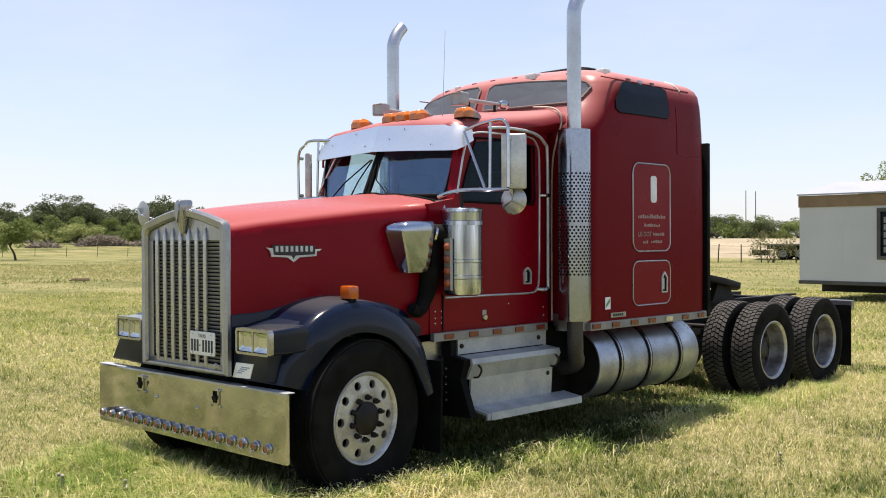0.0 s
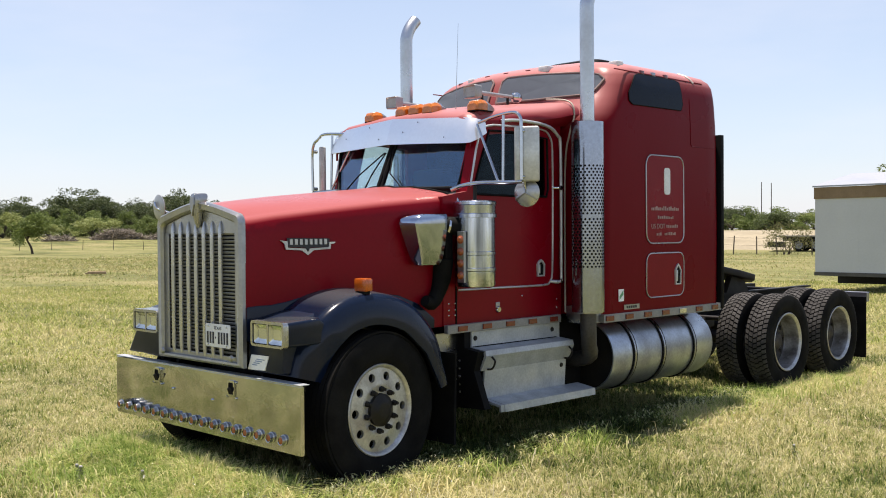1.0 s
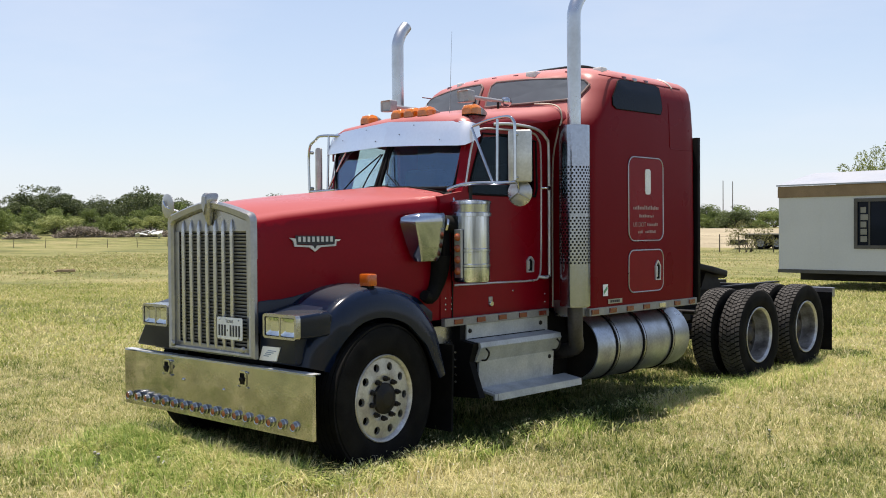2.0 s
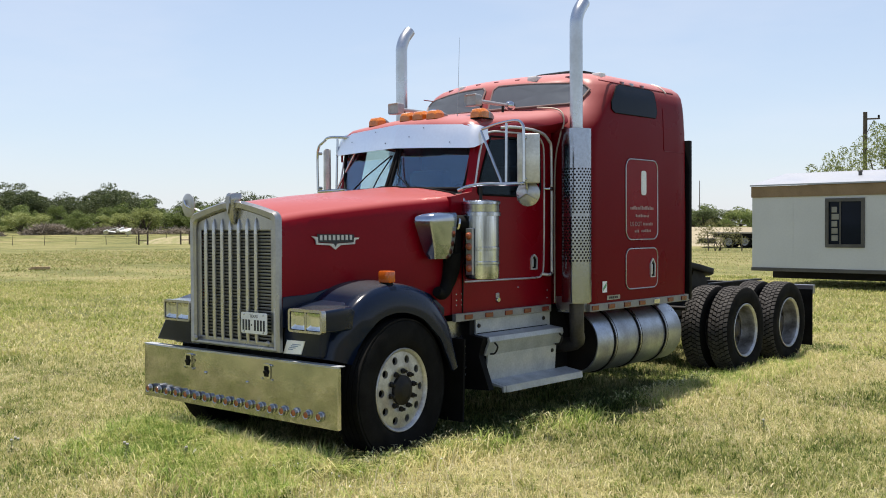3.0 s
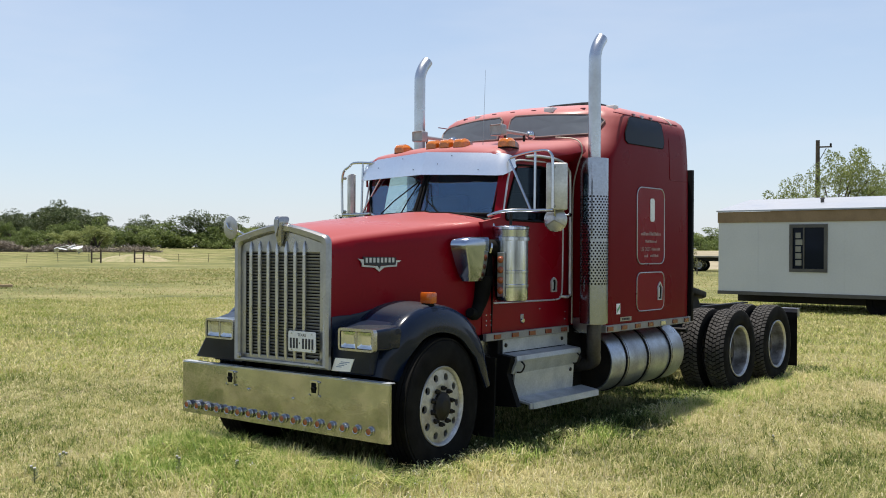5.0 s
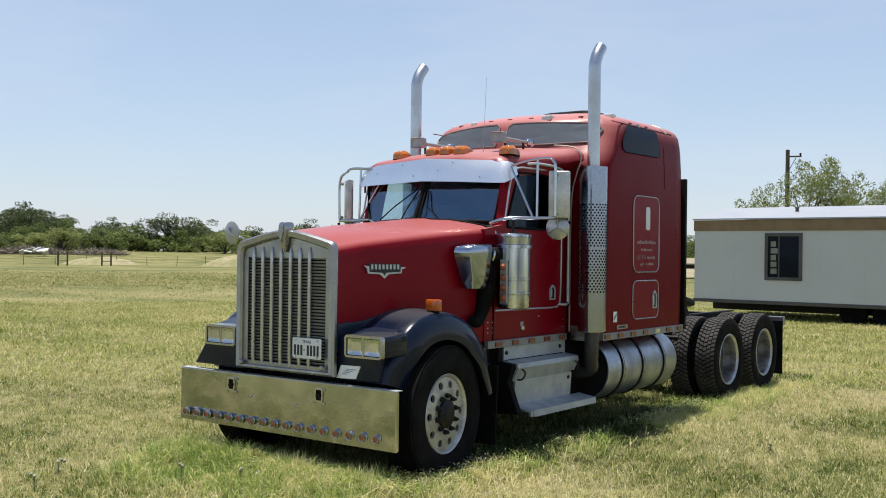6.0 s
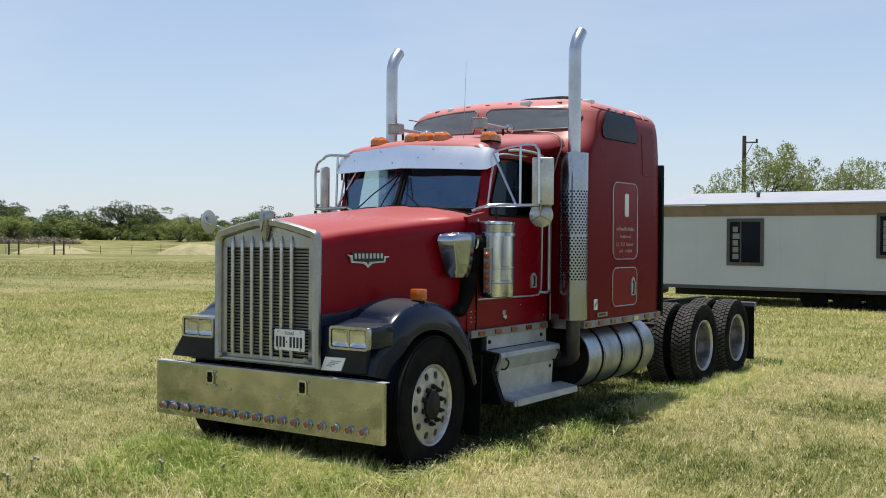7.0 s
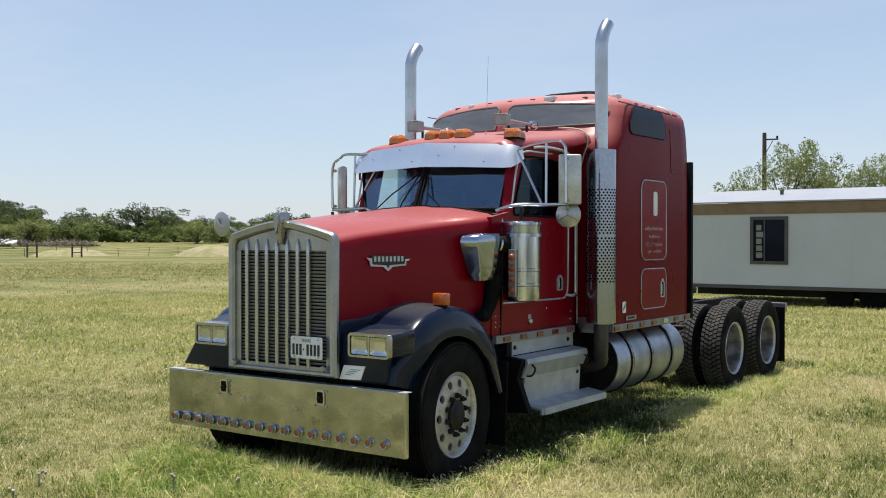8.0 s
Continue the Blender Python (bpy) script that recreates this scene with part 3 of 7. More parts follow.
    # dark liner that closes the wheel well
    bm = B()
    prism(bm, [(-1.12, 0.62), (-1.08, 0.95), (-0.9, 1.14), (-0.58, 1.24), (-0.2, 1.14), (0.06, 0.9), (0.2, 0.5), (0.2, 0.36), (-0.1, 0.62), (-0.9, 0.62)], 0, side(0.56, s), side(0.60, s))
    part("wheel_well_liner", bm, BLACK, fen)
    # mud guard behind the wheel
    bm = B()
    prism(bm, [(side(0.62, s), 0.12), (side(1.05, s), 0.12), (side(1.07, s), 0.80), (side(0.62, s), 0.80)], 1, 0.265, 0.285)
    part("mud_guard", bm, RUBBER, fen)
# small white sticker on the driver's apron
bm = B()
prism(bm, [(0.590, 0.792), (0.785, 0.798), (0.828, 0.896), (0.634, 0.893)], 1, -1.222, -1.2135)
st = part("permit_sticker", bm, STICKER, truck, "white permit sticker with pale blue print")
bm = B()
for k in range(4):
    box(bm, (0.645 + k * 0.016, -1.2245, 0.825 + k * 0.013), (0.70 + k * 0.028, -1.2215, 0.831 + k * 0.013))
part("print_bar", bm, surface("pale_blue_print", (0.25, 0.32, 0.45), 0.5), st)
# convex mirror on the far fender
bm = B()
lathe(bm, [(0, 0.012), (0.05, 0.011), (0.085, 0.006), (0.098, 0.0), (0.094, -0.006), (0, -0.006)], 28, look((-0.70, -1.14, 1.90), (-0.76, -2.0, 1.86)) @ pose(0, 0, 0, 180))
fm = part("fender_mirror", bm, surface("dulled_mirror_shell", (0.42, 0.43, 0.44), 0.35, 0.5, 0.15, 5, 50), truck, "round convex fender mirror on a thin arm", smooth=40)
bm = B()
tube(bm, [(-0.72, -1.165, 1.94), (-0.69, -1.16, 1.89), (-0.60, -1.12, 1.86), (-0.50, -1.07, 1.80)], 0.010, 8, 3)
part("mirror_arm", bm, CHROME, fm, smooth=60)

# cowl and cab
HANDLE = surface("bright_handle_metal", (0.62, 0.63, 0.64), 0.38, 0.5, 0.15, 9, 60)
CW = 0.875
bm = B()
cs = hood_section(0.46)
a = [(x * 1.0, 0.47, z - 0.012) for x, y, z in cs]
b = [(max(-CW, min(CW, x * 1.04)), 0.62, z - 0.02) for x, y, z in cs]
rings(bm, [a, b], False)
shell(bm, 0.015)
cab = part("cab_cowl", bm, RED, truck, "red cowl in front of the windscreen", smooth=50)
for s in (1, -1):
    bm = B()
    outer = [(0.34, 0.985), (1.05, 0.985), (1.76, 0.985), (1.76, 1.9), (1.76, 2.62), (1.25, 2.60), (0.78, 2.57), (0.66, 2.18), (0.605, 2.01), (0.34, 1.965)]
    inner = [(0.70, 1.99), (1.10, 1.985), (1.565, 1.985), (1.585, 2.05), (1.575, 2.47), (1.25, 2.50), (0.86, 2.495), (0.755, 2.24), (0.69, 2.06), (0.685, 2.01)]
    if s < 0:
        inner = [(0.84 + (y - 0.685) * 0.72, z) for y, z in inner]
    holed(bm, outer, inner, 0, side(CW - 0.045, s) if s > 0 else -0.775, CW if s > 0 else -0.735)
    part("cab_side", bm, RED, truck, "red cab side with a door window", smooth=30)
    bm = B()
    xg = CW - 0.03 if s > 0 else -0.758
    prism(bm, [(y, z) for y, z in inner], 0, xg, xg + 0.006)
    g = part("door_glass", bm, DOORGLASS if s > 0 else GLASS, truck, "dark door window", smooth=30)
    g.visible_shadow = False
    # rubber around the glass, and the bright door outline
    xo = side(CW + 0.004, s)
    bm = B()
    tube(bm, [(xo, y, z) for y, z in inner] + [(xo, *inner[0])], 0.010, 6)
    part("window_seal", bm, BLACK, truck, smooth=60)
    bm = B()
    tube(bm, [(xo, 0.50, 1.25), (xo, 1.05, 1.248), (xo, 1.52, 1.245), (xo, 1.60, 1.27), (xo, 1.635, 1.36), (xo, 1.645, 1.8), (xo, 1.645, 2.36), (xo, 1.61, 2.49), (xo, 1.5, 2.545), (xo, 1.1, 2.545), (xo, 0.84, 2.53), (xo, 0.74, 2.44), (xo, 0.64, 2.05)], 0.009, 6, 3)
    part("door_trim", bm, HANDLE, truck, "thin bright outline of the door", smooth=60)
    bm = B()
    xg = side(CW + 0.05, s)
    tube(bm, [(xo, 1.60, 1.275), (xg, 1.69, 1.275), (xg, 1.70, 1.40), (xg, 1.70, 2.35), (xg, 1.66, 2.50), (xg, 1.50, 2.575), (xg, 1.15, 2.59), (xo, 1.0, 2.58)], 0.014, 8, 4)
    gb = part("grab_rail", bm, HANDLE, truck, "bright tubular grab rail behind the door", smooth=60)
    for zz in (1.275, 2.06):
        bm = B()
        tube(bm, [(xo, 1.645, zz), (xg, 1.70, zz)], 0.012, 8)
        lathe(bm, [(0, 0.016), (0.02, 0.012), (0.022, 0)], 10, pose(xg, 1.70, zz, 0, 90 * s))
        part("rail_foot", bm, CHROME, gb, smooth=50)
    # door handle
    bm = B()
    hp = [(1.435, 1.32), (1.525, 1.32), (1.53, 1.42), (1.505, 1.45), (1.48, 1.462), (1.455, 1.45), (1.43, 1.42)]
    hi_ = [(1.447, 1.332), (1.513, 1.332), (1.517, 1.412), (1.499, 1.434), (1.48, 1.444), (1.461, 1.434), (1.443, 1.412)]
    holed(bm, hp, hi_, 0, side(CW + 0.001, s), side(CW + 0.016, s))
    dh = part("door_handle", bm, HANDLE, truck, "chrome paddle handle in a dark cup", smooth=30)
    bm = B()
    prism(bm, hi_, 0, side(CW + 0.001, s), side(CW + 0.004, s))
    part("handle_cup", bm, BLACK, dh)
    bm = B()
    x0, x1 = sorted((side(CW + 0.004, s), side(CW + 0.014, s)))
    box(bm, (x0, 1.452, 1.345), (x1, 1.472, 1.42), 0.004)
    part("paddle", bm, HANDLE, dh, smooth=40)
    # cap and its bracket under the door
    bm = B()
    lathe(bm, [(0, 0.02), (0.02, 0.02), (0.026, 0.012), (0.028, 0)], 16, pose(side(CW, s), 0.95, 1.075, 0, 90 * s))
    fc = part("filler_cap", bm, CHROME, truck, "small round chrome cap", smooth=40)
    bm = B()
    box(bm, (side(CW + 0.001, s) - 0.006, 0.925, 1.085), (side(CW + 0.001, s) + 0.006, 0.975, 1.135), 0.006)
    part("cap_bracket", bm, BRUSHED, fc)
    for ry, rz in ((0.40, 1.06), (0.40, 1.10), (0.40, 1.15), (0.47, 1.06), (0.47, 1.10), (0.47, 1.15), (1.70, 1.05), (1.70, 1.12), (1.25, 1.17)):
        bm = B()
        lathe(bm, [(0, 0.004), (0.006, 0.003), (0.008, 0)], 8, pose(side(CW, s), ry, rz, 0, 90 * s))
        part("rivet", bm, CHROME, truck, smooth=50)
# floor, back and roof of the cab
bm = B()
box(bm, (-CW, 0.34, 0.955), (CW, 1.76, 0.985))
part("cab_floor", bm, BLACK, truck)
bm = B()
box(bm, (-CW + 0.05, 1.735, 0.99), (CW - 0.05, 1.76, 2.70))
part("cab_back", bm, CLOTH, truck)
bm = B()
box(bm, (-CW + 0.05, 0.34, 0.985), (CW - 0.05, 0.37, 1.95))
part("firewall", bm, BLACK, truck)
ROOF = [(0.69, 0.83, 2.50, 2.54), (0.70, 0.84, 2.56, 2.615), (0.76, 0.85, 2.595, 2.68), (0.88, 0.862, 2.625, 2.715), (1.1, 0.885, 2.65, 2.755), (1.4, 0.93, 2.68, 2.795), (1.62, 0.975, 2.71, 2.81), (1.74, 1.005, 2.74, 2.83), (1.86, 1.01, 2.755, 2.84)]
bm = B()
loops = []
for y, w, te, tc in ROOF:
    half = [(0, tc), (w * 0.35, tc - 0.006), (w * 0.65, tc - 0.028), (w - 0.12, te + 0.045), (w - 0.055, te + 0.018), (w - 0.018, te - 0.02), (w - 0.004, te - 0.07), (min(w, CW + 0.003), te - 0.16)]
    loops.append([(-x, y, z) for x, z in half[::-1]] + [(x, y, z) for x, z in half[1:]])
rings(bm, loops, False)
shell(bm, 0.02)
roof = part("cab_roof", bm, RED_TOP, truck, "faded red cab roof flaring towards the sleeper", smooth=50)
for s in (-1, 1):
    bm = B()
    x = s * 1.012
    tube(bm, [(s * 0.70, 1.79, 2.835), (s * 0.90, 1.79, 2.81), (s * 0.985, 1.79, 2.76), (s * 1.0, 1.79, 2.66), (s * 0.95, 1.79, 2.52), (s * 0.90, 1.79, 2.2), (s * 0.895, 1.79, 1.0)], 0.008, 6, 4)
    part("cab_seam_bead", bm, surface("pale_weathered_seal", (0.45, 0.40, 0.33), 0.7), roof, "pale seal between cab and sleeper", smooth=60)

# windscreen: two flat panes in a vee
WB, WT = (0.475, 2.05, 0.585, 2.035, 0.80), (0.69, 2.52, 0.765, 2.52, 0.80)
for s in (1, -1):
    bm = B()
    xb_, xt_ = (WB[4], WT[4]) if s > 0 else (-0.665, -0.835)
    p = [(0.02 * s, WB[0], WB[1]), (xb_, WB[2], WB[3]), (xt_, WT[2], WT[3]), (0.02 * s, WT[0], WT[1])]
    q = [(x, y + 0.006, z) for x, y, z in p]
    rings(bm, [p, q])
    w = part("windscreen", bm, GLASS, truck, "dark windscreen pane", smooth=20)
    w.visible_shadow = False
    # black seal, thickened to take in the shadow round the glass
    bm = B()
    tube(bm, p + [p[0]], 0.020, 8)
    part("windscreen_seal", bm, BLACK, w, smooth=60)
    bm = B()
    p2 = [(0.79, 0.565, 1.98), (0.872, 0.600, 1.98), (0.872, 0.785, 2.57), (0.79, 0.750, 2.57)] if s > 0 else [(-0.675, 0.575, 1.98), (-0.70, 0.600, 1.98), (-0.87, 0.785, 2.57), (-0.845, 0.760, 2.57)]
    rings(bm, [p2, [(x, y + 0.07, z) for x, y, z in p2]])
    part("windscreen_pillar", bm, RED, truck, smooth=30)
bm = B()
tube(bm, [(0, 0.452, 2.045), (0, 0.672, 2.53)], 0.017, 8)
part("centre_pillar", bm, BLACK, truck, "black centre pillar of the windscreen", smooth=60)
bm = B()
rings(bm, [[(-0.80, 0.765, 2.49), (0, 0.66, 2.49), (0.80, 0.765, 2.49), (0.80, 0.80, 2.60), (0, 0.74, 2.64), (-0.80, 0.80, 2.60)], [(-0.80, 0.80, 2.49), (0, 0.70, 2.49), (0.80, 0.80, 2.49), (0.80, 0.84, 2.58), (0, 0.78, 2.62), (-0.80, 0.84, 2.58)]])
part("windscreen_header", bm, RED, truck)
# wipers
for x0, x1, x2, z2 in ((-0.06, -0.30, -0.46, 2.06), (-0.04, -0.10, -0.17, 2.06), (0.05, 0.12, 0.26, 2.065), (0.03, 0.06, 0.07, 2.07)):
    bm = B()
    yb = lambda x: 0.45 + abs(x) * 0.137
    tube(bm, [(x0, 0.585 + abs(x0) * 0.1, 2.36), (x1, yb(x1) + 0.02, 2.18), (x2, yb(x2) - 0.01, z2)], 0.006, 6)
    wp = part("wiper", bm, BLACK, truck, "black wiper arm and blade", smooth=60)
# sun visor
bm = B()
vis = []
for x, y, z, y2, z2 in ((-0.912, 0.80, 2.47, 0.82, 2.555), (-0.900, 0.715, 2.425, 0.775, 2.58), (-0.865, 0.655, 2.402, 0.735, 2.596), (-0.80, 0.628, 2.400, 0.712, 2.602), (-0.4, 0.592, 2.412, 0.668, 2.622), (0, 0.555, 2.422, 0.628, 2.640), (0.4, 0.592, 2.408, 0.668, 2.618), (0.80, 0.632, 2.388, 0.708, 2.596), (0.865, 0.655, 2.390, 0.725, 2.588), (0.900, 0.715, 2.42, 0.765, 2.575), (0.912, 0.80, 2.47, 0.81, 2.55)):
    vis.append([(x, y, z), (x * 0.99, (y * 2 + y2) / 3 - 0.006, (z * 2 + z2) / 3 + 0.004), (x * 0.985, (y + 2 * y2) / 3 - 0.006, (z + 2 * z2) / 3 + 0.006), (x * 0.975, y2, z2)])
rings(bm, vis[:6], False)
rings(bm, vis[5:], False)
shell(bm, 0.006)
visor = part("sun_visor", bm, VISORMAT, truck, "broad polished steel sun visor", smooth=45)
for vx, vf in ((-0.62, 0.5), (-0.3, 0.86), (-0.12, 0.3), (0.16, 0.5), (0.3, 0.86), (0.62, 0.15)):
    y = 0.555 + abs(vx) * 0.095
    bm = B()
    lathe(bm, [(0, 0.004), (0.004, 0.003), (0.0055, 0)], 8, pose(vx, y + vf * 0.074 - 0.012, 2.415 + vf * 0.205, 80))
    part("rivet", bm, FRAME_MAT, visor, smooth=50)
# roof lamps: a faceted amber lens over a dark gasket, with a tapering metal tail
def roof_lamp(x, y, z):
    bm = B()
    loops = []
    for yy, w, h in ((-0.094, 0.052, 0.034), (-0.080, 0.062, 0.056), (-0.030, 0.068, 0.068), (0.022, 0.064, 0.062)):
        loops.append([(x + a, y + yy, z + b) for a, b in ((-w, -0.018), (w, -0.018), (w, h * 0.55), (w * 0.62, h), (-w * 0.62, h), (-w, h * 0.55))])
    rings(bm, loops)
    bmesh.ops.bevel(bm, geom=list(bm.edges), offset=0.0025, segments=1, affect="EDGES")
    ob = part("roof_lamp", bm, AMBER, truck, "faceted amber clearance lamp on the cab roof", smooth=12)
    for k in (-0.040, -0.013, 0.013, 0.040):
        bm = B()
        tube(bm, [(x + k * 0.86, y - 0.092, z + 0.006), (x + k, y - 0.079, z + 0.054), (x + k, y - 0.031, z + 0.0665)], 0.0026, 5)
        part("lens_rib", bm, LENS, ob, smooth=60)
    bm = B()
    prism(bm, [(x - 0.052, y - 0.094), (x + 0.052, y - 0.094), (x + 0.068, y - 0.05), (x + 0.068, y + 0.05), (x + 0.030, y + 0.150), (x - 0.030, y + 0.150), (x - 0.068, y + 0.05), (x - 0.068, y - 0.05)], 2, z - 0.026, z - 0.0185)
    part("gasket", bm, BLACK, ob, "dark rubber gasket")
    bm = B()
    loops = []
    for yy, w, h in ((0.020, 0.065, 0.063), (0.075, 0.056, 0.045), (0.142, 0.026, 0.014)):
        loops.append([(x + a, y + yy, z + b) for a, b in ((-w, -0.018), (w, -0.018), (w, h * 0.55), (w * 0.55, h), (-w * 0.55, h), (-w, h * 0.55))])
    rings(bm, loops)
    part("lamp_tail", bm, GRILLE_MAT, ob, "tapering metal lamp housing", smooth=30)
    bm = B()
    box(bm, (x - 0.050, y - 0.06, z - 0.06), (x + 0.050, y + 0.11, z - 0.0265), 0.004)
    part("lamp_foot", bm, RED_TOP, ob)
    return ob


for lx, ly, lz in ((-0.49, 0.88, 2.69), (-0.075, 0.87, 2.705), (0.085, 0.87, 2.705), (0.255, 0.87, 2.702), (0.765, 0.88, 2.678)):
    roof_lamp(lx, ly, lz)
# air horns
HORNMAT = surface("dull_grey_horn_metal", (0.40, 0.405, 0.41), 0.45, 0.5, 0.2, 6, 60, 0.03)
for hx in (0.545, -0.415):
    bm = B()
    loops = []
    for yy, w, h in ((1.0, 0.055, 0.040), (0.985, 0.066, 0.050), (1.0, 0.070, 0.054), (1.07, 0.066, 0.050), (1.10, 0.030, 0.028), (1.13, 0.019, 0.019), (1.54, 0.015, 0.015)):
        loops.append([(hx + px, yy, 2.848 + pz) for px, pz in round_rect(-w, -h, w, h, min(w, h) * (0.25 if w > 0.04 else 0.98), 3)])
    rings(bm, loops)
    horn = part("air_horn", bm, HORNMAT, truck, "grey air horn with a squared bell", smooth=35)
    bm = B()
    lathe(bm, [(0.0, 0.06), (0.026, 0.053), (0.042, 0.03), (0.045, 0.0), (0.040, -0.03), (0.02, -0.05)], 16, pose(hx, 1.57, 2.848, -90))
    part("horn_driver", bm, CHROME, horn, smooth=60)
    for yy in (1.14, 1.46):
        bm = B()
        tube(bm, [(hx, yy, 2.66), (hx, yy, 2.84)], 0.012, 8)
        part("horn_stand", bm, FRAME_MAT, horn, smooth=60)
# whip antenna
bm = B()
tube(bm, [(0.42, 0.95, 2.66), (0.425, 0.955, 2.80), (0.43, 0.98, 3.42)], [0.005, 0.0025, 0.0012], 6, 4)
part("antenna", bm, BRUSHED, truck, "thin whip antenna", smooth=60)

# interior
bm = B()
prism(bm, [(0.56, 1.5), (0.56, 1.98), (0.66, 2.03), (0.86, 1.98), (0.92, 1.80), (0.80, 1.5)], 0, -0.80, 0.80, 0.02)
part("dashboard", bm, CLOTH, truck, smooth=30)
for xs in (-0.45, 0.45):
    bm = B()
    box(bm, (xs - 0.25, 1.12, 1.15), (xs + 0.25, 1.58, 1.62), 0.04)
    box(bm, (xs - 0.24, 1.48, 1.55), (xs + 0.24, 1.62, 2.28), 0.05)
    part("seat", bm, CLOTH, truck, "dark vinyl seat", smooth=40)
bm = B()
m = pose(0.42, 0.93, 1.93, 60, 0, 0)
rl = [[m @ Vector(((0.22 + 0.014 * math.cos(b)) * math.cos(a), (0.22 + 0.014 * math.cos(b)) * math.sin(a), 0.014 * math.sin(b))) for b in (k * math.pi / 3 for k in range(6))] for a in (k * math.pi / 14 for k in range(28))]
rings(bm, rl + [rl[0]], True, False)
tube(bm, [m @ Vector((-0.21, 0, 0)), m @ Vector((0.21, 0, 0))], 0.012, 6)
part("steering_wheel", bm, BLACK, truck, smooth=60)

# sleeper: horizontal sections skinned from floor to crown
SLP = [  # z, half width, front y at the middle, back y, front corner radius, bow of the front
    (0.985, 1.175, 1.80, 3.83, 0.22, 0.05), (1.6, 1.180, 1.80, 3.835, 0.22, 0.05), (2.4, 1.178, 1.80, 3.83, 0.24, 0.05), (2.62, 1.176, 1.80, 3.825, 0.28, 0.06),
    (2.70, 1.174, 1.82, 3.825, 0.30, 0.10), (2.78, 1.170, 1.83, 3.82, 0.30, 0.20), (2.86, 1.166, 1.86, 3.82, 0.28, 0.30), (2.96, 1.158, 1.90, 3.815, 0.26, 0.36), (3.06, 1.140, 1.95, 3.81, 0.26, 0.38),
    (3.115, 1.110, 1.985, 3.80, 0.28, 0.38), (3.16, 1.055, 2.04, 3.77, 0.30, 0.36), (3.20, 0.95, 2.14, 3.68, 0.32, 0.30), (3.235, 0.78, 2.32, 3.38, 0.30, 0.20), (3.262, 0.50, 2.55, 3.15, 0.2, 0.08)]


def slp(z):
    return lerp_table(SLP, z)


def front_y(x, z):
    w, yf, yb, r, bow = slp(z)
    x = abs(x)
    c = w - r
    base = yf + bow * (min(x, c) / w) ** 2
    if x > c:
        f = min(1, (x - c) / r)
        base += r * (1 - math.sqrt(max(0, 1 - f * f)))
    return base


def side_x(z):
    return slp(z)[0]


bm = B()
loops = []
for z, w, yf, yb, r, bow in SLP:
    half = [(x, front_y(x, z)) for x in [w * k / 6 * (w - r) / w for k in range(7)]]
    half += [(w - r + r * math.sin(radians(a)), front_y(w - r, z) + r * (1 - math.cos(radians(a)))) for a in (20, 40, 55, 70, 82, 90)]
    half += [(w, yf + (yb - yf) * k) for k in (0.45, 0.6, 0.75, 0.9)]
    rb = 0.06
    half += [(w - rb + rb * math.cos(radians(a)), yb - rb + rb * math.sin(radians(a))) for a in (0, 30, 60, 90)]
    half += [(w * 0.5, yb), (0, yb)]
    loops.append([(x, y, z) for x, y in half] + [(-x, y, z) for x, y in half[1:-1][::-1]])
rings(bm, loops)
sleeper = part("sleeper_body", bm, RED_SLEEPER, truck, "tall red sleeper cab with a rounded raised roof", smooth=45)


def loop_patch(loop, fn, thick):
    """A thin panel bounded by a loop of (u, v), fanned round its middle."""
    bm = B()
    cu, cv = sum(p[0] for p in loop) / len(loop), sum(p[1] for p in loop) / len(loop)
    mid = bm.verts.new(fn(cu, cv, thick))
    r1 = [bm.verts.new(fn(cu + (u - cu) * 0.55, cv + (v - cv) * 0.55, thick)) for u, v in loop]
    r2 = [bm.verts.new(fn(u, v, thick)) for u, v in loop]
    n = len(loop)
    for i in range(n):
        j = (i + 1) % n
        bm.faces.new((mid, r1[i], r1[j]))
        bm.faces.new((r1[i], r2[i], r2[j], r1[j]))
    shell(bm, thick * 0.8)
    return bm


def dense(loop, k=4):
    return [(a[0] + (b[0] - a[0]) * i / k, a[1] + (b[1] - a[1]) * i / k) for a, b in zip(loop, loop[1:] + loop[:1]) for i in range(k)]


